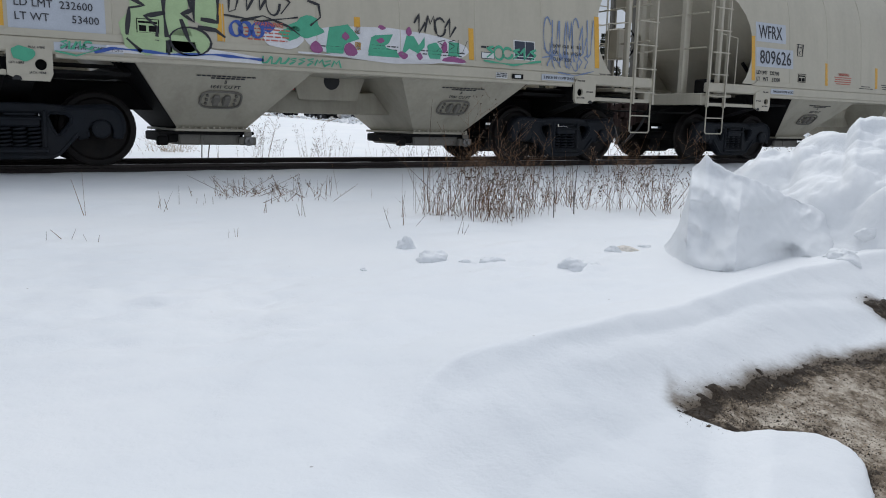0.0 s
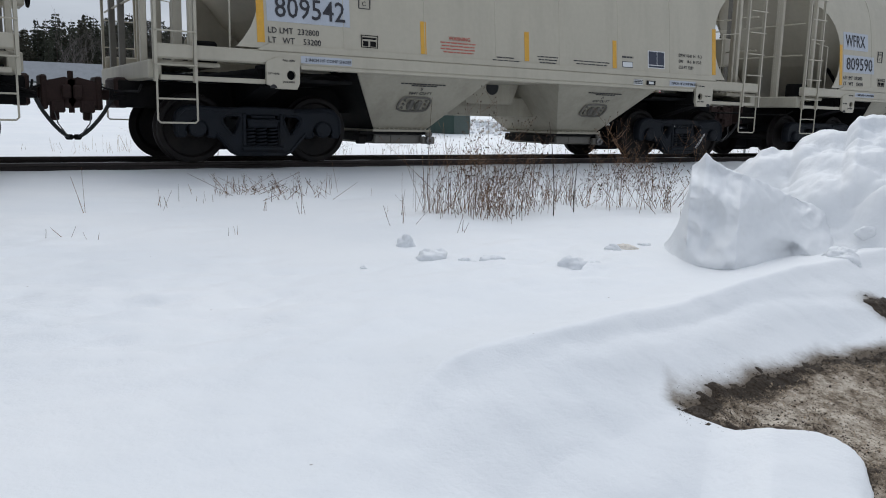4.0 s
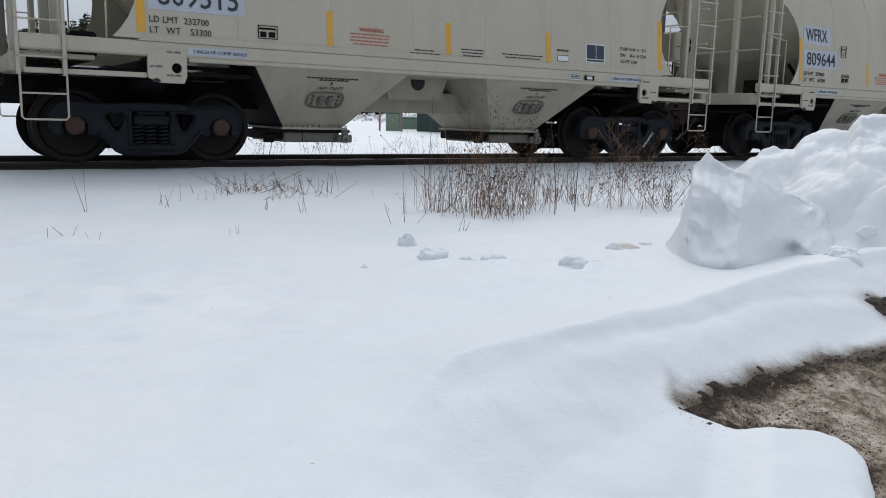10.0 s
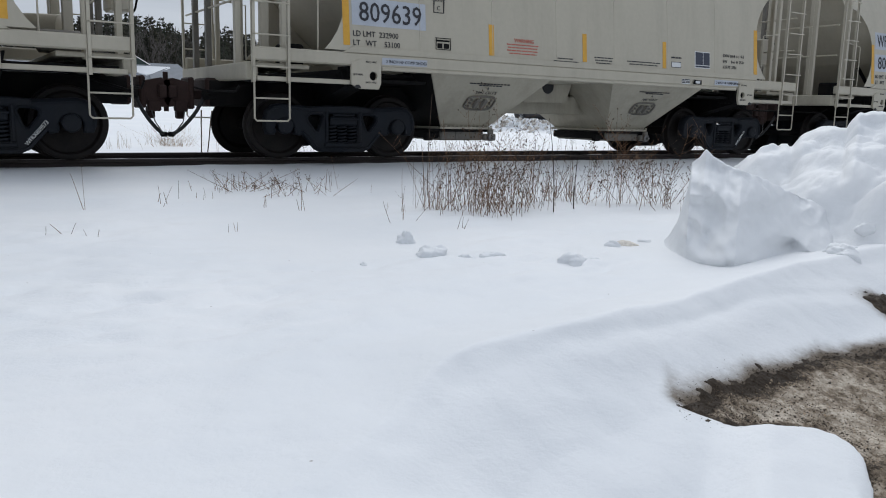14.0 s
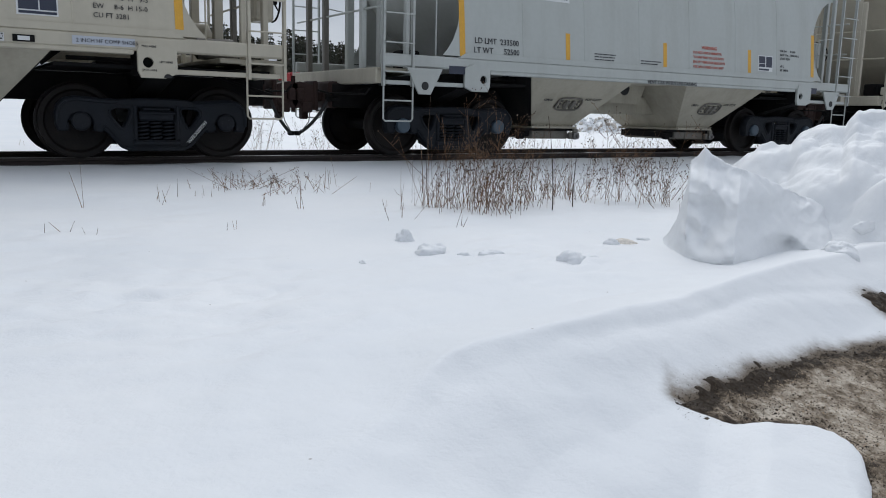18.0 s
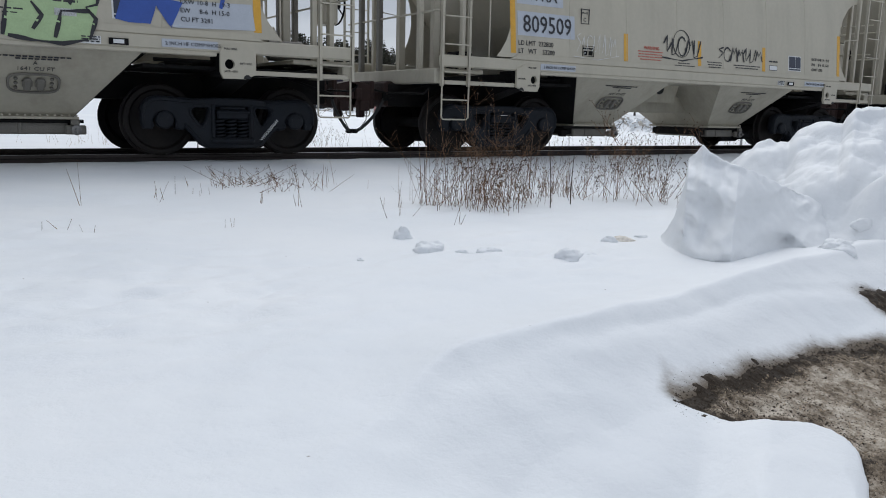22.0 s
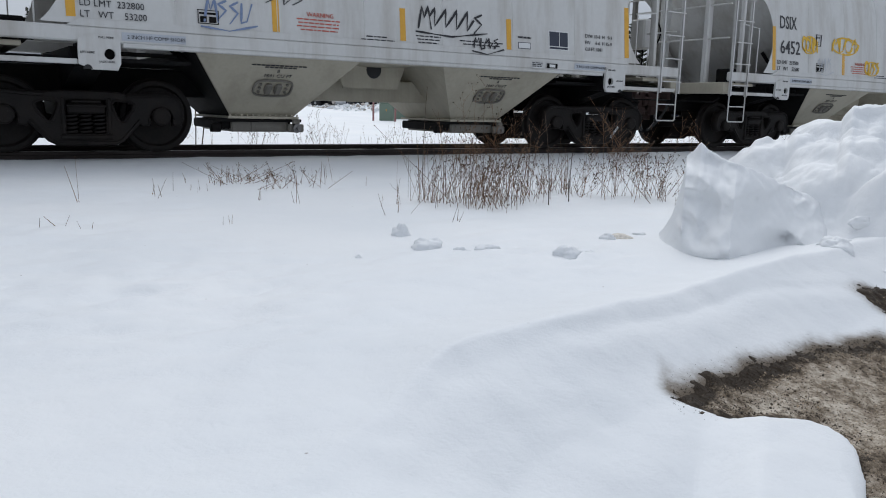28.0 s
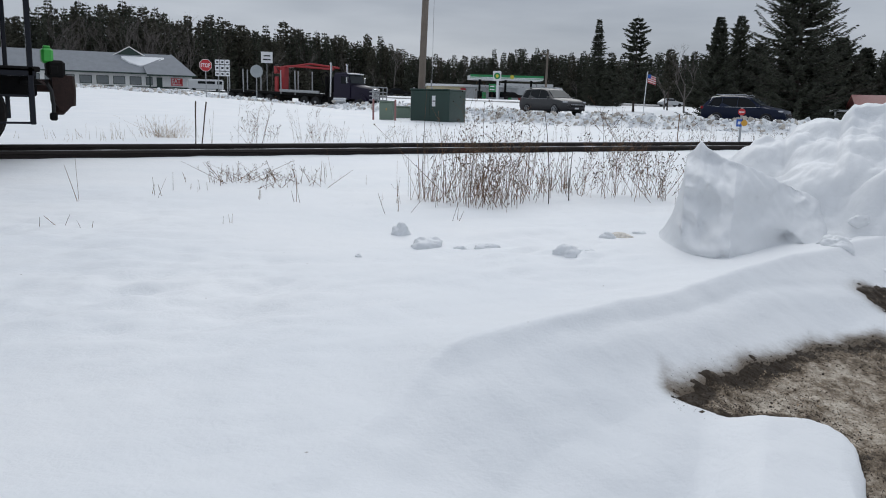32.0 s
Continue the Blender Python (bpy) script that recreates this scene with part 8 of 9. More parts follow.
def snow_clods():
    """Broken, dirty clods along the ploughed berms."""
    rr = random.Random(91)
    clean, dirty = Shape(), Shape()
    for i in range(3600):
        if i % 3:
            y = rr.uniform(7, 46)
            x = 35.5 + 0.18 * max(0.0, 29 - y) ** 1.25 + (-4.9 if rr.random() < 0.85 else 5.0) + rr.gauss(0, 0.65)
            r = rr.uniform(0.05, 0.17) * rr.uniform(0.6, 1.2)
        else:
            k = rr.random()
            x, y = 16.4 + 13.6 * k + rr.gauss(0, 1.3), 99 - 54.2 * k
            r = rr.uniform(0.08, 0.26) * rr.uniform(0.6, 1.1)
        m = pose(x, y, ground_z(x, y) + r * 0.1, rr.uniform(0, 360), rr.uniform(0, 360), rr.uniform(0, 360))
        vs = []
        for a, b, c in ((1, 0, 0), (-1, 0, 0), (0, 1, 0), (0, -1, 0), (0, 0, 1), (0, 0, -1), (.6, .6, .6), (-.6, .6, -.6), (.6, -.6, -.6), (-.6, -.6, .6)):
            q = r * rr.uniform(0.75, 1.2)
            vs.append((a * q, b * q, c * q))
        fs = [(0, 2, 6), (2, 4, 6), (4, 0, 6), (1, 7, 2), (2, 7, 5), (5, 7, 1), (0, 5, 8), (5, 3, 8), (3, 0, 8), (1, 4, 9), (4, 3, 9), (3, 1, 9), (0, 2, 5), (1, 2, 4), (0, 3, 4), (1, 3, 5)]
        (dirty if rr.random() < 0.35 else clean).put(vs, fs, m)
    ob = thing("snow_clods", "broken snow clods along the ploughed berms", "snow", kind="stuff", shape=clean, mat=M_SNOW)
    part("dirty_clods", dirty, M_DIRTYSNOW, ob, "grey-brown dirty clods")


M_DIRTYSNOW = material("dirty_snow", (0.50, 0.46, 0.41), 0.8, vary=0.3, scale=3, fine=25, bump=0.3, island=0.3)
snow_clods()


# ---- the tank car at the train's end ----
def tank_car():
    car = thing("tank_car", "glossy black tank car with yellow stencils on dark trucks", "railway car", "cars of the freight train")
    R, Z = 1.50, 2.30
    prof = [(0.03, -7.06), (0.45, -7.02), (0.85, -6.90), (1.18, -6.68), (1.40, -6.38), (1.50, -6.05), (1.50, 6.05), (1.40, 6.38), (1.18, 6.68), (0.85, 6.90), (0.45, 7.02), (0.03, 7.06)]
    sh = Shape()
    n = 56
    rings = []
    for r, x in prof:
        sag = 0.10 * max(0.0, 1 - (abs(x) / 6.05) ** 2) if r > 1.45 else 0.0
        rings.append([(x, r * math.cos(a), Z - sag + r * math.sin(a)) for a in (2 * math.pi * j / n for j in range(n))])
    mid = rings[6:]
    rings = rings[:6]
    for x in (-4, -2, -0.6, 0.6, 2, 4):
        sag = 0.16 * (1 - abs(x) / 6.05)
        rings.append([(x, R * math.cos(a), Z - sag * (0.5 - 0.5 * math.sin(a)) + R * math.sin(a)) for a in (2 * math.pi * j / n for j in range(n))])
    shell = part("tank_shell", sh.loft(rings + mid), M_BLACKTANK, car, "glossy black cylindrical tank shell", smooth=True)
    for x in (-6.05, -3.6, -1.2, 1.2, 3.6, 6.05):
        pts = [(x, (R + 0.004) * math.cos(a), Z + (R + 0.004) * math.sin(a)) for a in (2 * math.pi * j / 40 for j in range(41))]
        part("girth_seam", Shape().tube(pts, 0.012, 4, False), M_BLACKTANK, shell)
    for s in (-1, 1):
        part("stub_sill", Shape().box(*sorted((s * 3.6, s * 7.25)), -0.33, 0.33, 0.66, 1.0, 0.02), M_DARK, car)
        part("tank_saddle", Shape().loft([[(s * (5.6 + a), y, 0.95) for a, y in ((-0.3, -1.1), (0.3, -1.1), (0.3, 1.1), (-0.3, 1.1))], [(s * (5.6 + a), y, 1.42) for a, y in ((-0.22, -1.22), (0.22, -1.22), (0.22, 1.22), (-0.22, 1.22))]]), M_BLACKTANK, car, "black tank saddle")
        part("end_platform", Shape().box(*sorted((s * 6.5, s * 7.25)), -1.5, 1.5, 0.93, 0.99, 0.01), M_DARK, car, "end platform")
        part("body_bolster", Shape().box(*sorted((s * 5.4, s * 5.8)), -1.4, 1.4, 0.70, 0.98, 0.03), M_DARK, car)
        for y in (-1, 1):
            part("side_rail", Shape().box(*sorted((s * 3.7, s * 7.2)), *sorted((y * 1.42, y * 1.50)), 0.88, 0.97, 0.01), M_BLACKTANK, car, "side rail by the truck")
            # corner step and handrail
            st = part("corner_step", Shape().box(*sorted((s * 7.12, s * 7.18)), *sorted((y * 1.44, y * 1.50)), 0.34, 2.05, 0.01).box(*sorted((s * 6.75, s * 6.80)), *sorted((y * 1.44, y * 1.50)), 0.34, 0.95, 0.01), M_BLACKTANK, car, "black corner step")
            for z in (0.36, 0.66):
                part("rung", Shape().tube([(s * 6.76, y * 1.47, z), (s * 7.16, y * 1.47, z)], 0.013, 5), M_BLACKTANK, st)
            part("handrail", Shape().tube([(s * 6.72, y * 1.46, 0.98), (s * 6.72, y * 1.46, 1.95), (s * 6.68, y * 1.44, 2.05), (s * 6.50, y * 1.35, 2.10)], 0.018, 6), M_BLACKTANK, car)
        part("end_rail", Shape().tube([(s * 7.15, -1.46, 1.98), (s * 7.15, 1.46, 1.98)], 0.018, 6), M_BLACKTANK, car)
        if s < 0:
            coupler(car, s * 7.72, s)
    for y in (-1, 1):
        part("running_rail", Shape().tube([(-3.8, y * 1.40, 0.90), (3.8, y * 1.40, 0.90)], 0.028, 6), M_BLACKTANK, car, "long side pipe rail")
        for x in (-3.0, -1.5, 1.5, 3.0):
            part("rail_bracket", Shape().tube([(x, y * 1.40, 0.90), (x - 0.12, y * 1.42, 1.45)], 0.02, 5), M_BLACKTANK, car)
        lad = Shape().tube([(-0.26, y * 1.58, 0.50), (-0.24, y * 1.62, 2.3), (-0.22, y * 1.2, 3.4)], 0.024, 5).tube([(0.24, y * 1.58, 0.50), (0.24, y * 1.62, 2.3), (0.22, y * 1.2, 3.4)], 0.024, 5)
        ld = part("ladder", lad, M_BLACKTANK, car, "black side ladder")
        for i in range(8):
            z = 0.54 + 0.32 * i
            part("rung", Shape().tube([(-0.25, y * (1.58 if z < 2 else 1.58 - 0.14 * (z - 2)), z), (0.24, y * (1.58 if z < 2 else 1.58 - 0.14 * (z - 2)), z)], 0.012, 5), M_BLACKTANK, ld)
    # gear hung below the shell
    part("drain_sump", Shape().loft([[(x, y, 0.66) for x, y in ((-0.7, -0.4), (0.5, -0.4), (0.5, 0.4), (-0.7, 0.4))], [(x, y, 0.95) for x, y in ((-1.6, -0.8), (1.2, -0.8), (1.2, 0.8), (-1.6, 0.8))]]), M_BLACKTANK, car)
    part("bottom_valve", Shape().tube([(-0.42, -0.3, 0.70), (-0.42, -0.3, 0.42)], 0.06, 8).tube([(-0.42, -0.3, 0.5), (-0.2, -0.3, 0.5)], 0.025, 5), M_RUST, car, "rusty bottom outlet valve")
    part("brake_cylinder", Shape().box(-2.7, -2.35, -0.7, -0.3, 0.55, 0.95, 0.04), M_DARK, car)
    part("brake_beam", Shape().tube([(-3.8, -0.5, 0.70), (3.5, -0.5, 0.66)], 0.022, 5), M_DARK, car)
    part("brake_line", Shape().tube([(-3.8, -0.75, 0.80), (3.5, -0.75, 0.80)], 0.018, 5), M_DARK, car)
    for x in (-3.1, -1.9, 1.1, 1.4, 2.5, 2.65):
        part("hanger", Shape().box(x, x + 0.08, -0.78, -0.45, 0.55, 0.98, 0.01), M_DARK, car)
    part("skid_loop", Shape().tube([(-1.25, -0.9, 0.68), (-1.25, -0.9, 0.55), (-0.75, -0.9, 0.55), (-0.75, -0.9, 0.68)], 0.022, 5), M_DARK, car)
    part("air_reservoir", Shape().lathe([(0.05, -0.48), (0.13, -0.44), (0.14, 0.44), (0.05, 0.48)], 16, Matrix.Translation((-4.95, -1.38, 1.12)) @ pose(0, 0, 0, 0, 0, 90)), M_BLACKTANK, car, "black air reservoir", smooth=True)
    part("reservoir_shelf", Shape().box(-5.9, -4.3, -1.5, -1.25, 0.93, 0.97, 0.01), M_DARK, car)
    part("hand_brake", Shape().tube([(-7.22, -0.7 + 0.28 * math.cos(a), 1.75 + 0.28 * math.sin(a)) for a in (2 * math.pi * i / 20 for i in range(21))], 0.014, 6, False), M_DARK, car, "hand brake wheel")
    part("brake_stand", Shape().box(-7.15, -6.95, -0.85, -0.55, 0.98, 2.0, 0.03), M_DARK, car)
    head = Shape().box(7.0, 7.58, -0.09, 0.09, 0.72, 0.88, 0.02)
    head.plate([(7.53, 0.62), (7.60, 0.50), (7.68, 0.47), (7.76, 0.56), (7.79, 0.72), (7.76, 0.90), (7.68, 0.95), (7.53, 0.93)], -0.24, 0.05)
    head.plate([(7.55, 0.60), (7.66, 0.56), (7.70, 0.68), (7.72, 0.92), (7.55, 0.92)], 0.05, 0.20)
    head.lathe([(0.02, -0.20), (0.075, -0.19), (0.085, 0.0), (0.075, 0.19), (0.02, 0.20)], 12, Matrix.Translation((7.735, -0.14, 0.74)) @ pose(0, 0, 0, 90))
    head.box(7.56, 7.68, -0.20, -0.06, 0.43, 0.58, 0.03).box(7.62, 7.81, -0.20, -0.12, 0.66, 0.78, 0.02)
    cp = part("coupler", head, M_RUST, car, "rust-brown knuckle coupler")
    part("lift_lever", Shape().tube([(7.30, -1.3, 0.84), (7.34, -0.5, 0.86), (7.46, -0.3, 0.80), (7.58, -0.22, 0.58)], 0.016, 5), M_RUST, cp)
    part("air_hose", Shape().tube([(7.44, -0.34, 0.84), (7.50, -0.33, 0.74), (7.52, -0.32, 0.56), (7.52, -0.30, 0.44)], 0.026, 7), M_RUBBER, car, "black rubber air hose hanging down", smooth=True)
    part("glad_hand", Shape().box(7.47, 7.56, -0.35, -0.26, 0.36, 0.46, 0.02), M_DARK, car)
    part("angle_cock", Shape().tube([(7.15, -0.34, 0.84), (7.46, -0.34, 0.84)], 0.038, 7), M_DARK, car)
    part("draft_gear_pocket", Shape().box(6.6, 7.34, -0.32, 0.32, 0.66, 1.02, 0.02), M_DARK, car)
    part("device_housing", Shape().box(7.47, 7.69, -0.27, -0.03, 0.90, 1.12, 0.035).box(7.50, 7.60, -0.30, -0.26, 0.95, 1.05, 0.01), M_DARK, car, "black housing of the end-of-train unit")
    part("end_device", Shape().box(7.42, 7.56, -0.26, -0.06, 1.08, 1.27, 0.03).box(7.45, 7.53, -0.22, -0.10, 1.27, 1.30, 0.015), material("signal_green_plastic", (0.05, 0.42, 0.06), 0.4, vary=0.08, scale=5), car, "green end-of-train signal unit")
    trucks(car, 5.58, ME_CAP_BLUE)

    # lettering that lies on the curved, slightly sagging shell
    def flank(x, z):
        sag = 0.16 * max(0.0, 1 - abs(x) / 6.05)
        a = math.asin(max(-0.98, min(0.98, (z - Z + 0.5 * sag) / (R + 0.5 * sag))))
        return R * math.cos(a)

    def lay(me, x, z, proud=0.012):
        ob_me = me.copy()
        for v in ob_me.vertices:
            zz = z + v.co.z
            v.co = (x + v.co.x, -flank(x + v.co.x, zz) - proud + v.co.y * 0.5, zz)
        return ob_me

    def text(t, x, z, size, mat, bold=0.0, wide=1.0):
        part("stencil", lay(letters(t, size, mat, bold, wide), x, z), None, car)

    def panel(x0, x1, z0, z1, mat, name, proud=0.006, label=""):
        sh = Shape()
        k = 6
        zs = [z0 + (z1 - z0) * i / k for i in range(k + 1)]
        for d in (proud, proud - 0.004):
            for zz in zs:
                sh.v += [(x, -flank(x, zz) - d, zz) for x in (x0, x1)]
        m = 2 * (k + 1)
        for i in range(k):
            sh.f += [(2 * i, 2 * i + 1, 2 * i + 3, 2 * i + 2), (m + 2 * i + 2, m + 2 * i + 3, m + 2 * i + 1, m + 2 * i), (2 * i, 2 * i + 2, m + 2 * i + 2, m + 2 * i), (2 * i + 1, m + 2 * i + 1, m + 2 * i + 3, 2 * i + 3)]
        return part(name, sh, mat, car, label)

    for x, z0, z1 in ((-5.95, 2.02, 2.9), (-2.72, 2.22, 2.9), (-0.62, 2.2, 2.7), (2.76, 2.2, 2.7), (6.0, 1.98, 2.85)):
        panel(x, x + 0.12, z0, z1, M_YELLOW if x > 5 else M_ORANGE, "reflective_stripe", label="amber reflective stripe")
    text("UTLX", -5.15, 1.95, 0.30, M_GOLD, 0.012, 0.85)
    text("685182", -3.98, 1.97, 0.28, M_GOLD, 0.008, 0.86)
    text("THE TANK CAR PEOPLE", -5.22, 1.78, 0.09, M_GOLD, 0.01, 1.0)
    text("LD LMT    211400 LB  95 850 KG", -5.28, 1.60, 0.085, M_GOLD, 0.008, 0.95)
    text("LT WT       74600 LB  33 850 KG", -5.28, 1.46, 0.085, M_GOLD, 0.008, 0.95)
    text("METHYLENEDIPHENYL DIISOCYANATE", 2.42, 1.98, 0.155, M_YELLOW, 0.012, 0.86)
    panel(1.85, 2.66, 2.26, 2.54, M_YELLOW, "notice", label="yellow emergency notice")
    for i, z in enumerate((2.47, 2.40, 2.31)):
        panel(1.92, 2.58 - 0.1 * i, z, z + (0.03 if i < 2 else 0.06), M_INK, "notice_line", proud=0.011)
    for i in range(7):
        panel(-1.2, -0.70 + 0.04 * ((i * 7) % 4), 1.86 - 0.055 * i, 1.869 - 0.055 * i, M_YELLOW, "fine_print")
    for x, z, c in ((1.05, 1.86, 4), (1.0, 1.45, 1), (4.2, 1.52, 4)):
        for i in range(c):
            panel(x, x + 0.5 - 0.06 * ((i * 5) % 3), z - 0.06 * i, z + 0.011 - 0.06 * i, M_YELLOW, "fine_print")
    text("LEASED TO", 1.75, 1.52, 0.055, M_YELLOW, 0.01)
    panel(1.72, 2.60, 1.43, 1.475, M_YELLOW, "fine_print")
    # data table
    for i in range(8):
        panel(4.90, 5.78, 2.18 + 0.06 * i, 2.186 + 0.06 * i, M_STICKER, "table_line")
    for x in (4.90, 5.28, 5.45, 5.62, 5.775):
        panel(x, x + 0.006, 2.18, 2.605, M_STICKER, "table_line")
    for i in range(7):
        panel(4.94, 5.24, 2.20 + 0.06 * i, 2.22 + 0.06 * i, M_STICKER, "table_text")
    # diamond placard on its holder
    px, pz = 5.62, 1.42
    pl = part("placard_holder", Shape().box(px - 0.03, px + 0.03, -1.52, -1.47, 0.95, 1.45, 0.008), M_BLACKTANK, car)
    part("placard", Shape().plate([(px, pz - 0.20), (px + 0.20, pz), (px, pz + 0.20), (px - 0.20, pz)], -1.545, -1.525), M_SIGNWHITE, pl, "white diamond placard with black stripes")
    for k in (-0.10, -0.05, 0.0, 0.05, 0.10):
        part("placard_stripe", Shape().box(px + k - 0.011, px + k + 0.011, -1.550, -1.544, pz + 0.04, pz + 0.185 - abs(k), 0.002), M_INK, pl)
    part("placard_number", letters("3082", 0.065, M_INK, 0.01, 0.9), None, pl, "", pose(px - 0.10, -1.550, pz - 0.05))
    text("2 INCH TREAD COMP SHOES", -6.6, 1.0, 0.05, M_GOLD, 0.01, 0.9)
    return car


TANK = tank_car()
CARS[22] = TANK
AXLES[22] = [o for o in TANK.children if o.name.split(".")[0] == "axle"]
TRAIN.append((TANK, 289.07))


# ---- spray paint on some of the cars ----
def paint(name, c):
    return material(name, c, 0.55, vary=0.12, scale=9, fine=70, bump=0.04)


P_BLACK, P_WHITE = paint("black_spray_paint", (0.018, 0.018, 0.022)), paint("white_spray_paint", (0.62, 0.62, 0.64))
P_LIME, P_GREEN = paint("pale_lime_spray_paint", (0.36, 0.48, 0.26)), paint("sea_green_spray_paint", (0.06, 0.34, 0.21))
P_PLUM, P_BLUE = paint("plum_spray_paint", (0.26, 0.07, 0.19)), paint("blue_spray_paint", (0.03, 0.08, 0.33))
P_PALEBLUE, P_TEAL = paint("faded_blue_spray_paint", (0.16, 0.22, 0.36)), paint("teal_spray_paint", (0.03, 0.24, 0.33))
P_VIOLET, P_OLIVE = paint("lilac_spray_paint", (0.36, 0.32, 0.58)), paint("olive_green_spray_paint", (0.30, 0.34, 0.07))
P_PINK, P_SKY = paint("pink_spray_paint", (0.66, 0.24, 0.36)), paint("sky_blue_spray_paint", (0.42, 0.60, 0.66))
P_YELLOW, P_RUSTRED = paint("amber_spray_paint", (0.66, 0.40, 0.03)), paint("rust_red_spray_paint", (0.36, 0.12, 0.08))
P_VIOLETINK = paint("dark_violet_marker", (0.10, 0.08, 0.16))


def skin(x, z, proud):
    if z < 1.555:
        return (x, -1.632 - proud, z)
    return (x, -side_y(z) - 0.024 * max(0.0, 1 - (z - 1.555) / 0.03) - proud, z)


def stroke(car, pts, width, mat, name="spray_line", proud=0.010):
    """A sprayed line that follows the side's curve."""
    sh = Shape()
    fine = []
    for (x0, z0), (x1, z1) in zip(pts, pts[1:]):
        n = max(1, int(math.hypot(x1 - x0, z1 - z0) / 0.05))
        fine += [(x0 + (x1 - x0) * i / n, z0 + (z1 - z0) * i / n) for i in range(n)]
    fine.append(pts[-1])
    v = []
    for i, (x, z) in enumerate(fine):
        a, b = fine[max(0, i - 1)], fine[min(len(fine) - 1, i + 1)]
        dx, dz = b[0] - a[0], b[1] - a[1]
        l = math.hypot(dx, dz) or 1
        w = width / 2 * (0.8 + 0.35 * math.sin(i * 0.7))
        for s in (-1, 1):
            v.append(skin(x - dz / l * w * s, z + dx / l * w * s, proud))
    sh.put(v, [(2 * i, 2 * i + 1, 2 * i + 3, 2 * i + 2) for i in range(len(fine) - 1)])
    return part(name, sh, mat, car)


def fill(car, outline, mat, name="spray_fill", proud=0.006, step=0.03, label=""):
    """A filled painted shape, laid in narrow bands on the curved side."""
    sh = Shape()
    lo, hi = min(z for _, z in outline), max(z for _, z in outline)

    def cuts(z):
        xs = []
        for (x0, z0), (x1, z1) in zip(outline, outline[1:] + outline[:1]):
            if (z0 <= z) != (z1 <= z):
                xs.append(x0 + (x1 - x0) * (z - z0) / (z1 - z0))
        return sorted(xs)
    n = max(1, int((hi - lo) / step))
    for i in range(n):
        a, b = lo + (hi - lo) * i / n, lo + (hi - lo) * (i + 1) / n
        m = cuts((a + b) / 2)
        ca, cb = cuts(a + 0.001), cuts(b - 0.001)
        if len(ca) != len(m):
            ca = m
        if len(cb) != len(m):
            cb = m
        for k in range(0, len(m) - 1, 2):
            sh.put([skin(ca[k], a, proud), skin(ca[k + 1], a, proud), skin(cb[k + 1], b, proud), skin(cb[k], b, proud)], [(0, 1, 2, 3)])
    return part(name, sh, mat, car, label)


def blob(car, x, z, rx, rz, mat, name="spray_fill", proud=0.006, wob=0.12, seed=1):
    rr = random.Random(seed)
    ph = rr.uniform(0, 6)
    return fill(car, [(x + rx * math.cos(a) * (1 + wob * math.sin(3 * a + ph)), z + rz * math.sin(a) * (1 + wob * math.cos(2 * a + ph))) for a in (2 * math.pi * i / 20 for i in range(20))], mat, name, proud)


def ring(car, x, z, rx, rz, width, mat, a0=0, a1=360):
    return stroke(car, [(x + rx * math.cos(radians(a0 + (a1 - a0) * i / 20)), z + rz * math.sin(radians(a0 + (a1 - a0) * i / 20))) for i in range(21)], width, mat)


def scrawl(car, x0, x1, z0, z1, n, mat, width, seed, tall=1.0):
    """A fast handstyle tag: slanted zigzags, hooks and loops."""
    rr = random.Random(seed)
    w = (x1 - x0) / n
    for i in range(n):
        x = x0 + w * i
        kind = rr.randint(0, 4)
        zt, zb = z1 - rr.uniform(0, 0.15) * (z1 - z0), z0 + rr.uniform(0, 0.2) * (z1 - z0)
        if kind == 0:
            p = [(x, zb), (x + w * 0.35, zt), (x + w * 0.55, (zb + zt) / 2), (x + w * 0.9, zt), (x + w * 1.15, zb)]
        elif kind == 1:
            p = [(x + w * 0.2, zt), (x + w * 0.1, zb), (x + w * 0.6, zb + 0.1 * (zt - zb)), (x + w * 1.1, zt)]
        elif kind == 2:
            p = [(x + w * (0.5 + 0.55 * math.cos(a)), (zb + zt) / 2 + (zt - zb) / 2 * math.sin(a)) for a in (0.6 + 5.6 * k / 12 for k in range(13))]
        elif kind == 3:
            p = [(x + w * 0.9, zt), (x + w * 0.2, zt - 0.2 * (zt - zb)), (x + w * 0.85, (zb + zt) / 2), (x + w * 0.1, zb)]
        else:
            p = [(x, (zb + zt) / 2), (x + w * 0.5, zt), (x + w * 0.45, zb), (x + w * 1.1, (zb + zt) / 2 + 0.1 * (zt - zb))]
        stroke(car, p, width, mat)
    if rr.random() < 0.6:
        stroke(car, [(x0 - 0.05, z0 - 0.03), ((x0 + x1) / 2, z0 - 0.07), (x1 + 0.08, z0 + 0.02)], width * 0.8, mat)


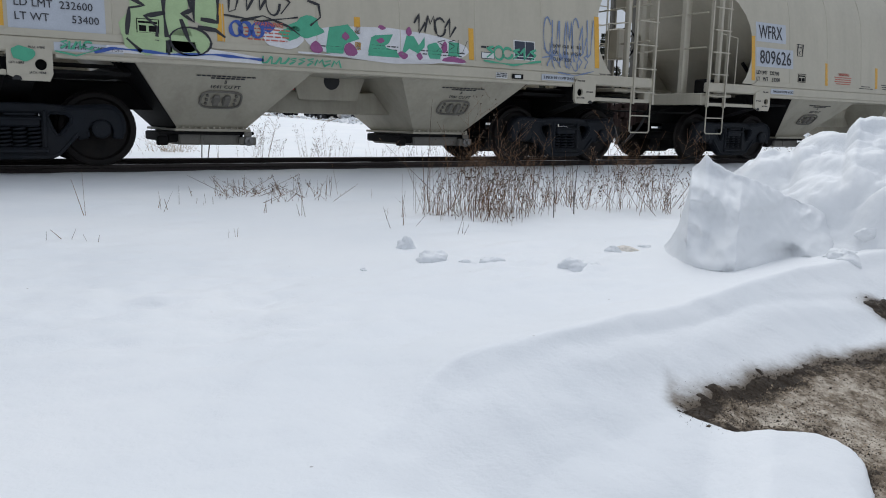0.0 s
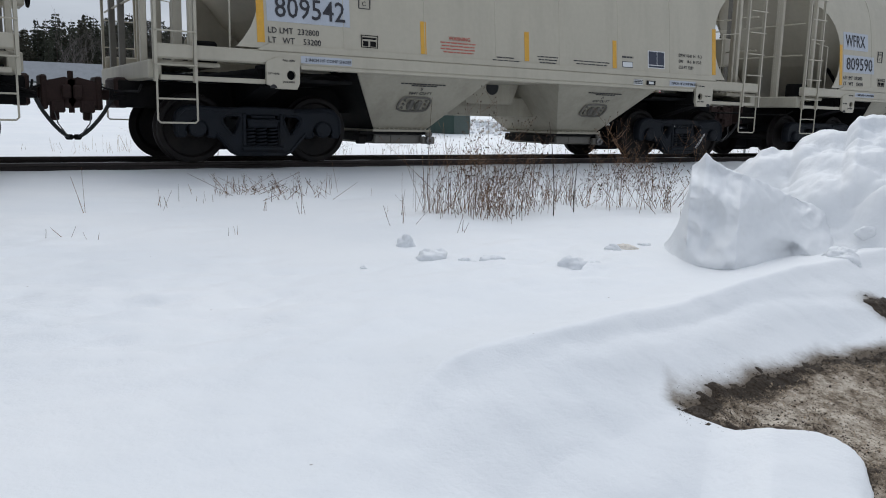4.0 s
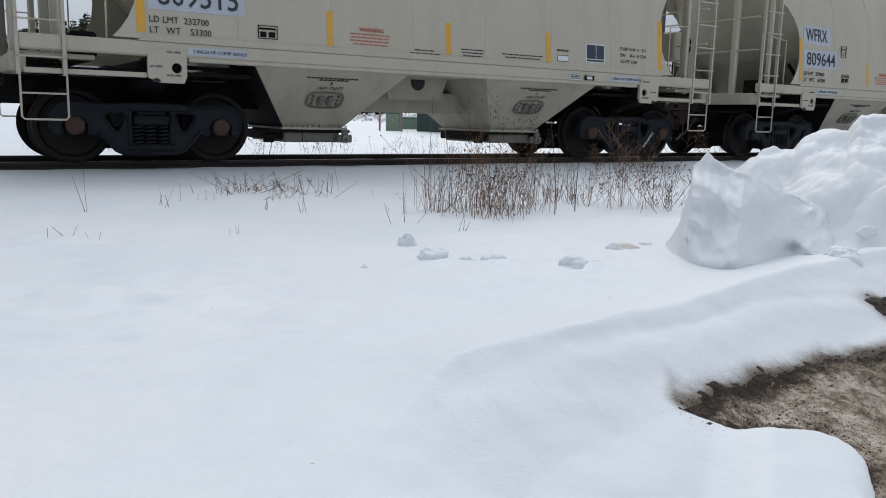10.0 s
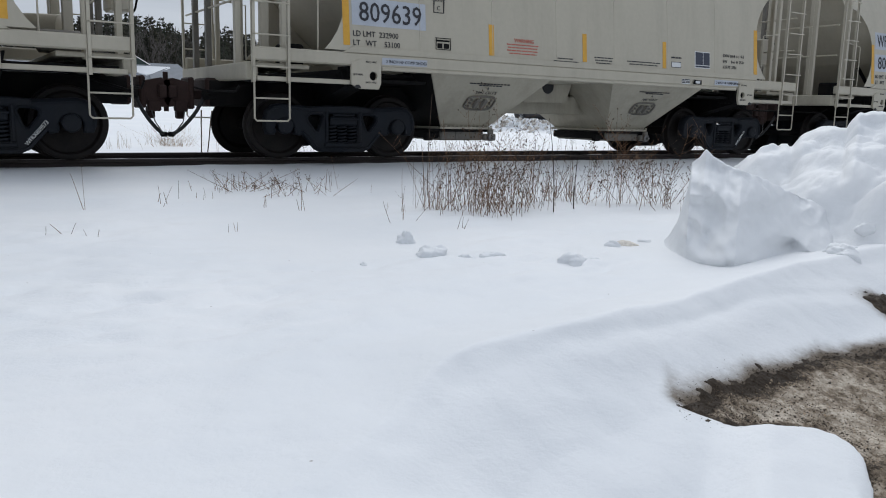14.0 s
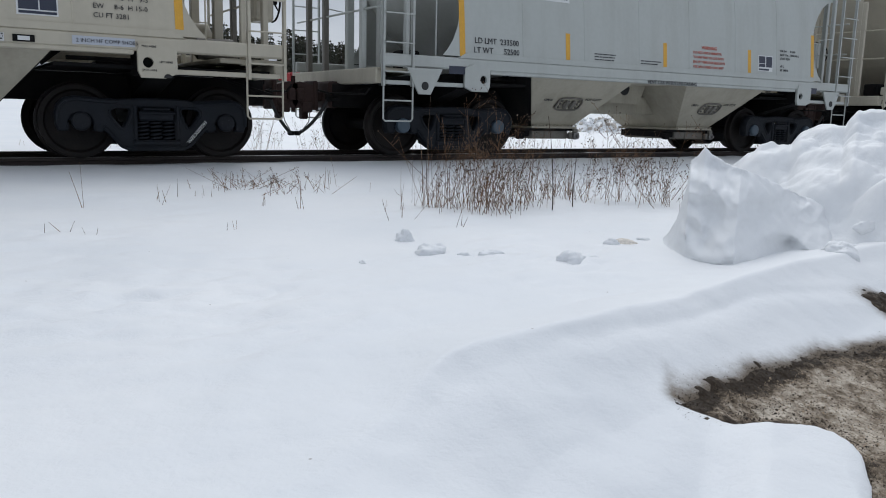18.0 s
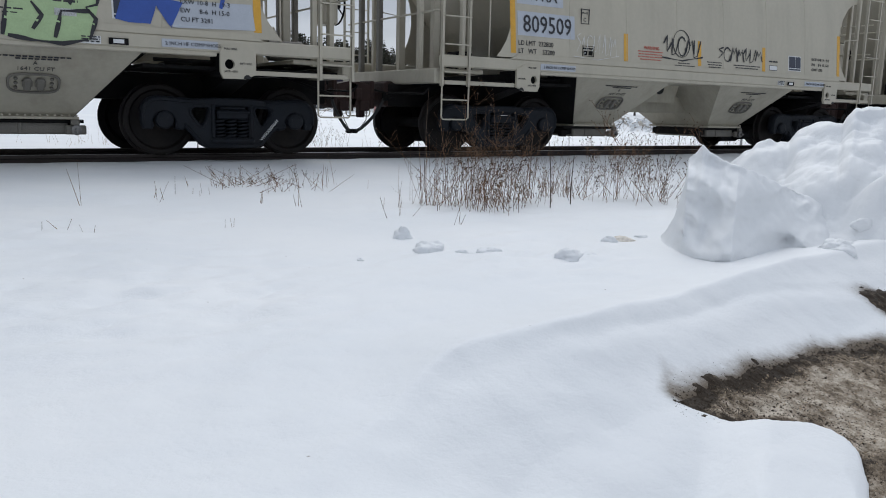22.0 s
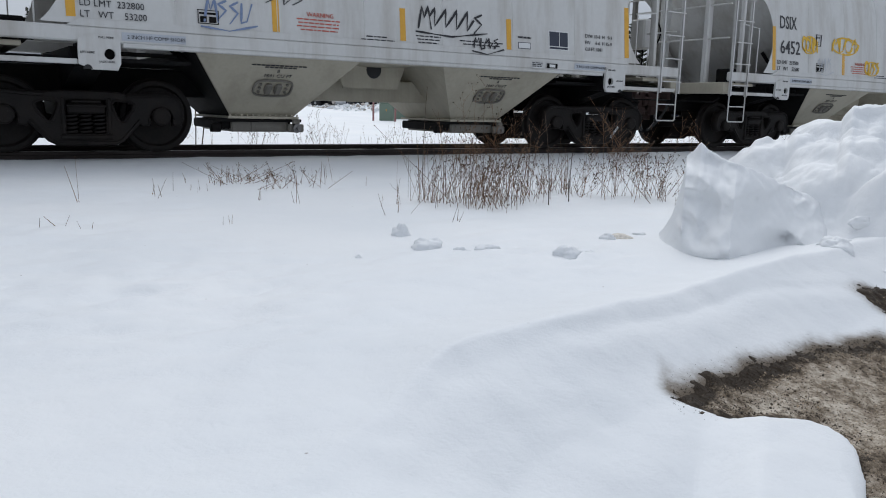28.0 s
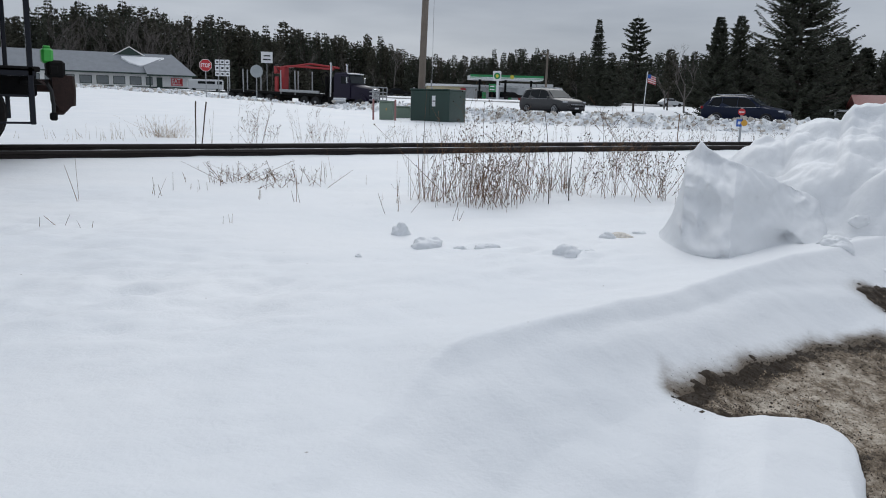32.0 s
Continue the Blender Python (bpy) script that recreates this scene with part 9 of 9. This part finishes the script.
def paint_first_car(c):
    # pale lime block letters with black outlines
    for o in ([(-3.10, 1.42), (-3.16, 1.70), (-3.02, 1.86), (-3.06, 2.6), (-2.66, 2.6), (-2.62, 1.75), (-2.56, 1.40), (-2.86, 1.34)],
              [(-2.64, 1.38), (-2.58, 2.6), (-2.30, 2.6), (-2.36, 1.78), (-2.26, 1.42)], [(-2.28, 1.80), (-2.18, 2.6), (-1.96, 2.6), (-1.99, 1.72), (-2.1, 1.70)]):
        fill(c, o, P_LIME, label="pale lime painted letter")
    blob(c, -2.34, 1.54, 0.24, 0.16, P_LIME, wob=0.02)
    ring(c, -2.34, 1.54, 0.25, 0.17, 0.03, P_BLACK)
    for p in ([(-2.98, 2.6), (-2.98, 1.98), (-2.86, 1.92), (-3.03, 1.88), (-3.08, 1.52), (-2.92, 1.38)], [(-2.60, 2.6), (-2.64, 1.90), (-2.60, 1.36)], [(-2.62, 1.86), (-2.86, 1.80), (-2.72, 1.68), (-2.74, 1.52)],
              [(-2.46, 2.4), (-2.30, 1.92), (-2.42, 1.86), (-2.28, 1.78), (-2.30, 2.6)], [(-2.20, 1.82), (-1.99, 1.80), (-1.95, 2.6)], [(-2.24, 1.72), (-2.02, 1.70), (-1.90, 1.62)], [(-2.44, 1.80), (-2.36, 1.55), (-2.24, 1.40)]):
        stroke(c, p, 0.05, P_BLACK)
    fill(c, [(-3.34, 1.34), (-3.30, 1.44), (-2.2, 1.47), (-1.45, 1.41), (-1.42, 1.32)], P_WHITE, proud=0.004)
    stroke(c, [(-3.44, 1.34), (-3.24, 1.40), (-2.9, 1.39), (-2.58, 1.37), (-2.04, 1.40), (-1.42, 1.37)], 0.035, P_BLUE)
    scrawl(c, -1.86, -1.0, 1.93, 2.32, 5, P_BLACK, 0.030, 3)
    stroke(c, [(-1.70, 1.84), (-1.4, 1.93), (-1.05, 1.82), (-0.9, 1.72)], 0.03, P_BLACK)
    stroke(c, [(-0.78, 2.18), (-0.62, 2.14), (-0.6, 1.98), (-0.75, 1.86)], 0.035, P_BLACK)
    for x in (-1.76, -1.64, -1.48):
        ring(c, x, 1.74, 0.07, 0.09, 0.05, P_BLUE)
    blob(c, -1.35, 1.80, 0.10, 0.08, P_BLUE)
    # sea green and plum letters on a white cloud
    blob(c, 0.45, 1.68, 1.32, 0.25, P_WHITE, proud=0.004, wob=0.03)
    blob(c, -1.15, 1.66, 0.28, 0.14, P_WHITE, proud=0.004)
    blob(c, -0.80, 1.84, 0.24, 0.12, P_GREEN, wob=0.3, seed=5)
    blob(c, -1.02, 1.74, 0.14, 0.09, P_GREEN, wob=0.3, seed=6)
    for i, o in enumerate(([(-0.55, 1.52), (-0.48, 1.86), (-0.20, 1.92), (-0.02, 1.74), (-0.25, 1.66), (-0.30, 1.52)], [(0.08, 1.52), (0.16, 1.80), (0.50, 1.84), (0.42, 1.70), (0.32, 1.66), (0.55, 1.62), (0.58, 1.52)],
              [(0.62, 1.54), (0.72, 1.84), (0.84, 1.84), (0.92, 1.72), (1.02, 1.84), (1.02, 1.70), (0.9, 1.60), (0.76, 1.66)], [(1.08, 1.54), (1.06, 1.74), (1.22, 1.78), (1.32, 1.66), (1.26, 1.54)], [(1.42, 1.60), (1.44, 1.80), (1.62, 1.80), (1.62, 1.60)])):
        fill(c, o, P_GREEN, proud=0.008, label="sea green painted letter")
    for x, z, a, b in ((-0.68, 1.58, 0.09, 0.08), (-0.18, 1.58, 0.10, 0.09), (-0.24, 1.76, 0.06, 0.05), (0.30, 1.74, 0.07, 0.04), (0.64, 1.56, 0.08, 0.06), (0.92, 1.56, 0.05, 0.06), (1.36, 1.72, 0.05, 0.08), (1.5, 1.54, 0.22, 0.05), (0.32, 1.92, 0.07, 0.03), (0.76, 1.90, 0.05, 0.06)):
        blob(c, x, z, a, b, P_PLUM, proud=0.010, seed=int(x * 50))
    stroke(c, [(-0.95, 1.50), (0.2, 1.49), (1.7, 1.50)], 0.025, P_WHITE, proud=0.012)
    scrawl(c, -1.45, -0.35, 1.33, 1.43, 9, P_GREEN, 0.025, 8)
    scrawl(c, -3.80, -3.46, 1.36, 1.46, 4, P_GREEN, 0.025, 9)
    blob(c, -4.18, 1.28, 0.12, 0.09, P_GREEN, proud=0.026)
    scrawl(c, 0.85, 1.55, 1.86, 2.16, 4, P_BLACK, 0.030, 10)
    scrawl(c, 1.2, 1.75, 1.62, 1.85, 3, P_BLACK, 0.012, 11)
    scrawl(c, 2.10, 3.1, 1.60, 1.80, 6, P_GREEN, 0.040, 12)
    scrawl(c, 3.25, 4.3, 1.62, 2.36, 7, P_PALEBLUE, 0.024, 13)
    scrawl(c, 3.55, 4.2, 1.50, 1.80, 5, P_PALEBLUE, 0.024, 14)
    for a in range(0, 180, 45):
        dx, dz = 0.20 * math.cos(radians(a + 10)), 0.20 * math.sin(radians(a + 10))
        stroke(c, [(3.40 - dx, 1.72 - dz), (3.40 + dx, 1.72 + dz)], 0.022, P_PALEBLUE)


def paint_letter_car(c):
    """Large white slab-serif letter with a black drop shadow."""
    fill(c, [(0.53, 1.78), (0.60, 2.16), (1.10, 2.22), (1.13, 2.02), (1.17, 2.22), (1.64, 2.24), (1.58, 1.86), (1.44, 1.86), (1.38, 1.60), (1.52, 1.58), (1.50, 1.30), (0.80, 1.28), (0.78, 1.50), (0.92, 1.54), (0.78, 1.78)], P_BLACK, proud=0.006, label="black outline of a large painted letter")
    fill(c, [(0.68, 1.92), (0.70, 2.12), (1.06, 2.16), (1.08, 1.98), (1.00, 1.96), (1.06, 1.84), (1.26, 1.86), (1.28, 1.98), (1.22, 2.00), (1.24, 2.16), (1.58, 2.18), (1.54, 1.98), (1.46, 1.96), (1.30, 1.54), (0.98, 1.54), (0.80, 1.90)], P_WHITE, proud=0.009, label="white face of a large painted letter")
    fill(c, [(0.88, 1.33), (0.86, 1.48), (1.46, 1.50), (1.44, 1.34)], P_WHITE, proud=0.009)
    for p in ([(1.10, 1.72), (1.24, 1.74), (1.20, 1.78), (1.12, 1.77)], [(1.10, 1.56), (1.20, 1.56), (1.16, 1.66)], [(1.02, 1.80), (1.30, 1.82), (1.28, 1.87), (1.04, 1.85)]):
        fill(c, p, P_BLACK, proud=0.012)
    scrawl(c, 0.10, 0.52, 1.34, 1.46, 4, P_BLACK, 0.022, 21)
    blob(c, 0.30, 1.47, 0.09, 0.03, P_BLACK, seed=3)
    scrawl(c, 1.70, 2.22, 1.37, 1.50, 5, P_BLACK, 0.022, 22)
    scrawl(c, -2.90, -1.98, 1.70, 2.05, 6, P_VIOLETINK, 0.026, 23)
    stroke(c, [(-1.72, 1.9), (-1.82, 1.84), (-1.74, 1.74), (-1.84, 1.68)], 0.026, P_VIOLETINK)
    scrawl(c, -3.3, -2.95, 1.85, 2.05, 4, M_PATCH, 0.012, 24)
    scrawl(c, 3.3, 3.8, 1.56, 1.72, 5, M_PATCH, 0.012, 25)


def paint_mural_car(c):
    """Bright block letters over most of the near side."""
    fill(c, [(-3.62, 1.36), (-3.56, 1.70), (-3.42, 1.72), (-3.42, 2.5), (-2.2, 2.6), (-0.1, 2.5), (0.22, 2.2), (0.20, 1.40), (-1.0, 1.30), (-2.4, 1.36)], P_BLACK, proud=0.004, label="black backing of a large painted piece")
    letters4 = ([(-3.36, 1.40), (-3.30, 2.40), (-3.02, 2.44), (-2.86, 1.90), (-2.80, 2.44), (-2.50, 2.46), (-2.56, 1.38), (-2.84, 1.36), (-3.02, 1.86), (-3.08, 1.38)],
                [(-2.42, 1.40), (-2.34, 2.36), (-1.78, 2.36), (-1.80, 2.10), (-2.08, 2.10), (-2.10, 2.00), (-1.84, 2.0), (-1.86, 1.80), (-2.14, 1.80), (-2.16, 1.66), (-1.80, 1.64), (-1.84, 1.38)],
                [(-1.68, 1.40), (-1.66, 2.28), (-1.40, 2.40), (-1.10, 2.28), (-1.00, 1.90), (-1.06, 1.50), (-1.30, 1.34)],
                [(-0.92, 1.42), (-0.90, 1.62), (-0.50, 1.66), (-0.90, 1.90), (-0.92, 2.20), (-0.60, 2.40), (-0.12, 2.34), (-0.10, 2.08), (-0.46, 2.12), (-0.06, 1.92), (0.10, 1.66), (0.02, 1.40), (-0.5, 1.34)])
    for o, m in zip(letters4, (P_VIOLET, P_OLIVE, P_SKY, P_VIOLET)):
        fill(c, o, m, proud=0.008, label="bright painted block letter")
    for o, m in (([(-3.36, 1.5), (-3.32, 2.3), (-3.16, 2.42), (-3.12, 1.6)], P_OLIVE), ([(-2.82, 1.9), (-2.78, 2.42), (-2.54, 2.44), (-2.58, 1.8)], P_OLIVE), ([(-3.34, 1.42), (-3.3, 1.56), (-3.08, 1.54), (-3.08, 1.40)], P_TEAL), ([(-2.8, 1.40), (-2.72, 1.58), (-2.56, 1.56), (-2.56, 1.40)], P_TEAL),
                 ([(-2.22, 2.16), (-2.14, 2.36), (-1.80, 2.34), (-1.84, 2.2)], P_SKY), ([(-2.16, 1.98), (-2.12, 2.14), (-1.90, 2.12), (-1.88, 2.0)], P_TEAL), ([(-2.24, 1.40), (-2.2, 1.56), (-1.84, 1.58), (-1.84, 1.40)], P_TEAL),
                 ([(-1.66, 1.6), (-1.64, 2.2), (-1.48, 2.3), (-1.46, 1.66)], P_OLIVE), ([(-1.44, 2.1), (-1.40, 2.34), (-1.14, 2.24), (-1.12, 2.04)], P_TEAL), ([(-1.14, 1.6), (-1.12, 2.0), (-1.02, 1.95), (-1.04, 1.6)], P_VIOLET), ([(-1.6, 1.40), (-1.5, 1.56), (-1.12, 1.54), (-1.3, 1.38)], P_TEAL),
                 ([(-0.90, 2.0), (-0.84, 2.28), (-0.66, 2.34), (-0.70, 1.98)], P_OLIVE), ([(-0.62, 2.2), (-0.56, 2.36), (-0.16, 2.30), (-0.2, 2.14)], P_SKY), ([(-0.66, 2.06), (-0.6, 2.2), (-0.3, 2.16), (-0.34, 2.04)], P_TEAL), ([(-0.3, 1.7), (-0.24, 1.92), (-0.02, 1.86), (0.0, 1.68)], P_OLIVE), ([(-0.9, 1.44), (-0.84, 1.58), (0.0, 1.60), (0.0, 1.44)], P_TEAL)):
        fill(c, o, m, proud=0.011)
    for x, z, r in ((-3.80, 1.74, 0.07), (-3.7, 1.62, 0.05), (-3.62, 1.48, 0.08), (-3.55, 1.78, 0.04), (-2.9, 1.35, 0.08), (-1.76, 1.80, 0.09), (-1.72, 2.42, 0.06), (-0.98, 2.35, 0.05), (0.34, 2.15, 0.12), (0.50, 1.98, 0.08), (0.66, 1.92, 0.05), (0.40, 1.70, 0.06), (-0.4, 1.37, 0.10), (-3.3, 2.40, 0.08)):
        blob(c, x, z, r, r, P_PINK, proud=0.013, seed=int(100 * x))
    for o in letters4:
        stroke(c, o + o[:1], 0.045, P_BLACK, proud=0.015)
    fill(c, [(-1.46, 1.64), (-1.46, 2.10), (-1.34, 2.14), (-1.22, 2.02), (-1.20, 1.76), (-1.30, 1.62)], P_BLACK, proud=0.016)
    for o in ([(-0.66, 2.04), (-0.62, 2.14), (-0.44, 2.12)], [(-0.46, 1.66), (-0.30, 1.72), (-0.24, 1.62)]):
        fill(c, o, P_BLACK, proud=0.016)
    for o in ([(-3.26, 1.56), (-3.06, 1.56)], [(-2.76, 2.26), (-2.56, 2.28)], [(-2.3, 1.98), (-2.12, 2.0)], [(-2.32, 1.56), (-1.86, 1.58)], [(-0.86, 1.62), (-0.06, 1.62)]):
        stroke(c, o, 0.03, P_SKY, proud=0.017)
    for o in ([(-3.1, 2.36), (-3.3, 2.0), (-3.3, 1.42)], [(-2.84, 1.36), (-2.46, 1.36), (-2.48, 2.44)], [(-1.70, 1.38), (-1.72, 2.34)], [(-0.96, 1.4), (-0.94, 2.3)]):
        stroke(c, o, 0.05, P_BLACK, proud=0.014)
    stroke(c, [(-3.9, 1.49), (-3.0, 1.46), (-2.2, 1.36), (-1.6, 1.34)], 0.03, P_WHITE, proud=0.016)
    stroke(c, [(-1.78, 2.0), (-1.2, 1.82), (-0.7, 1.72)], 0.04, M_PATCH, proud=0.016)
    # black hand lettering along the top, too free to read
    for i, (x0, x1, z0, z1) in enumerate(((-3.35, -2.9, 2.5, 2.68), (-2.75, -1.7, 2.5, 2.68), (-1.55, -0.6, 2.5, 2.68), (0.30, 0.98, 2.42, 2.60), (0.28, 1.1, 2.22, 2.42))):
        scrawl(c, x0, x1, z0, z1, 4 if i != 0 else 3, P_BLACK, 0.028, 40 + i)
    write(c, "2020", 0.24, 1.36, 0.085, y=-1.640, bold=0.01)
    scrawl(c, 0.46, 0.78, 1.62, 1.74, 3, P_GREEN, 0.02, 51)
    scrawl(c, 0.85, 1.42, 1.68, 1.86, 3, P_GREEN, 0.02, 52)
    scrawl(c, 0.72, 1.3, 1.36, 1.44, 5, P_BLUE, 0.02, 53)
    fill(c, [(1.50, 1.34), (1.56, 1.80), (1.66, 2.36), (2.58, 2.36), (2.50, 1.78), (2.40, 1.36), (2.0, 1.30)], P_LIME, proud=0.006, label="pale lime painted piece")
    for p in ([(1.50, 1.36), (1.58, 1.85), (1.68, 2.40), (1.90, 2.28), (2.02, 2.42), (2.22, 2.30), (2.40, 2.38), (2.62, 2.34), (2.48, 1.76), (2.36, 1.72), (2.46, 1.60), (2.38, 1.36)], [(1.96, 2.36), (1.90, 1.92), (1.74, 1.96)], [(2.36, 2.3), (2.2, 1.75), (2.06, 1.96), (2.2, 2.1)], [(1.80, 1.44), (1.9, 1.6), (1.8, 1.74)], [(2.02, 1.36), (2.10, 1.66), (2.4, 1.68)], [(1.55, 1.36), (1.8, 1.32), (2.1, 1.30), (2.36, 1.36)]):
        stroke(c, p, 0.045, P_BLACK, proud=0.012)
    fill(c, [(2.66, 1.60), (2.78, 1.96), (3.0, 1.92), (3.04, 2.10), (3.24, 2.12), (3.26, 1.90), (3.46, 1.88), (3.30, 1.56), (3.14, 1.80), (3.06, 1.58)], P_BLUE, proud=0.012, label="blue painted silhouette shape")
    ring(c, 3.12, 2.20, 0.10, 0.06, 0.03, P_BLUE)
    stroke(c, [(3.92, 1.84), (3.96, 1.98), (4.08, 2.0)], 0.05, P_BLUE)
    fill(c, [(3.32, 1.57), (3.32, 1.90), (4.32, 1.92), (4.36, 1.58)], M_PATCH, proud=0.004)
    stroke(c, [(-4.26, 1.06), (-4.06, 1.34)], 0.03, P_BLUE, proud=0.03)
    stroke(c, [(-4.26, 1.30), (-4.04, 1.08)], 0.03, P_BLUE, proud=0.03)


paint_first_car(CARS[0])
paint_letter_car(CARS[9])
paint_mural_car(CARS[15])
scrawl(CARS[14], -2.78, -2.0, 1.62, 1.90, 4, P_GREEN, 0.035, 61)
scrawl(CARS[16], -1.02, -0.05, 1.72, 2.08, 5, P_BLACK, 0.032, 62)
ring(CARS[16], -0.55, 1.95, 0.22, 0.24, 0.02, P_BLACK)
scrawl(CARS[16], 0.45, 1.75, 1.70, 1.98, 7, P_BLACK, 0.030, 63)
scrawl(CARS[16], -3.1, -2.2, 1.62, 1.98, 7, M_STICKER, 0.010, 64)
scrawl(CARS[17], -1.0, 0.0, 1.66, 2.2, 6, P_BLACK, 0.030, 65)
scrawl(CARS[17], 0.45, 1.85, 1.72, 2.05, 8, P_BLACK, 0.026, 66)
stroke(CARS[17], [(-0.5, 1.75), (-0.49, 1.58)], 0.02, P_BLACK)
scrawl(CARS[20], -2.88, -2.28, 1.60, 1.92, 4, P_PALEBLUE, 0.030, 67)
scrawl(CARS[20], -2.1, -1.55, 1.90, 2.08, 3, P_BLACK, 0.024, 68)
scrawl(CARS[20], 0.20, 1.35, 1.76, 2.10, 6, P_BLACK, 0.034, 69)
scrawl(CARS[20], 1.16, 1.64, 1.54, 1.72, 4, P_BLACK, 0.028, 70)
for x0, x1, z0, z1, s in ((-3.45, -2.95, 1.95, 2.3, 71), (-2.4, -1.4, 2.0, 2.35, 72), (-1.12, -0.56, 1.60, 1.90, 73)):
    scrawl(CARS[21], x0, x1, z0, z1, 4, P_YELLOW, 0.055, s)
    ring(CARS[21], (x0 + x1) / 2, (z0 + z1) / 2, (x1 - x0) / 2, (z1 - z0) / 2, 0.035, P_YELLOW)
scrawl(CARS[21], -2.9, -2.4, 1.60, 1.92, 4, M_PATCH, 0.014, 74)
scrawl(CARS[21], 0.3, 1.3, 1.62, 2.0, 6, M_PATCH, 0.014, 75)
scrawl(CARS[21], 3.1, 3.7, 1.57, 1.66, 6, P_BLACK, 0.014, 76)
scrawl(CARS[21], 2.5, 3.1, 1.96, 2.08, 5, P_RUSTRED, 0.014, 77)
scrawl(CARS[5], -2.75, -2.15, 1.66, 1.86, 4, M_PATCH, 0.008, 78)


# ---- what moves ----
def gone(t):
    for (a, p), (b, q) in zip(GONE, GONE[1:]):
        if t <= b:
            return p + (q - p) * (t - a) / (b - a)
    return GONE[-1][1]


def key_axles(axles, start):
    """Turn the wheelsets while their car is near the crossing view."""
    times = [i * 2 / FPS for i in range(int(32 * FPS / 2) + 1)]
    near = [t for t in times if -17 < start - gone(t) < 34]
    if not near:
        return
    for ax in axles:
        x, z = ax.location.x, ax.location.z
        rows = [(t, pose(x, 0, z, 0, -math.degrees((gone(t) - gone(near[0])) / WHEEL_R), 0)) for t in near]
        if near[0] > 0:
            rows.insert(0, (0, rows[0][1]))
        if near[-1] < 31.99:
            rows.append((32, rows[-1][1]))
        walk(ax, rows)


def motions():
    for car, start in TRAIN:
        walk(car, [(t, pose(start - s, 0, 0)) for t, s in GONE])
    for k, axles in AXLES.items():
        key_axles(axles, dict(TRAIN)[CARS[k]])
    # two cars wait at the crossing and roll on once the train is past
    for car, x, y0, turn, path in ((GREY_SUV, 35.5, 30.85, -90, ((0, 0), (30.8, 0), (31.2, 0.25), (31.6, 0.65), (32, 1.15))), (BLUE_SUV, 38.3, 20.1, -70, ((0, 0), (30.4, 0), (30.8, 0.5), (31.2, 1.3), (31.6, 2.0), (32, 2.9)))):
        ux, uy = math.cos(radians(turn)), math.sin(radians(turn))
        walk(car, [(t, pose(x + ux * d, y0 + uy * d, ground_z(x + ux * d, y0 + uy * d) + 0.12, 0, 0, turn)) for t, d in path])


motions()
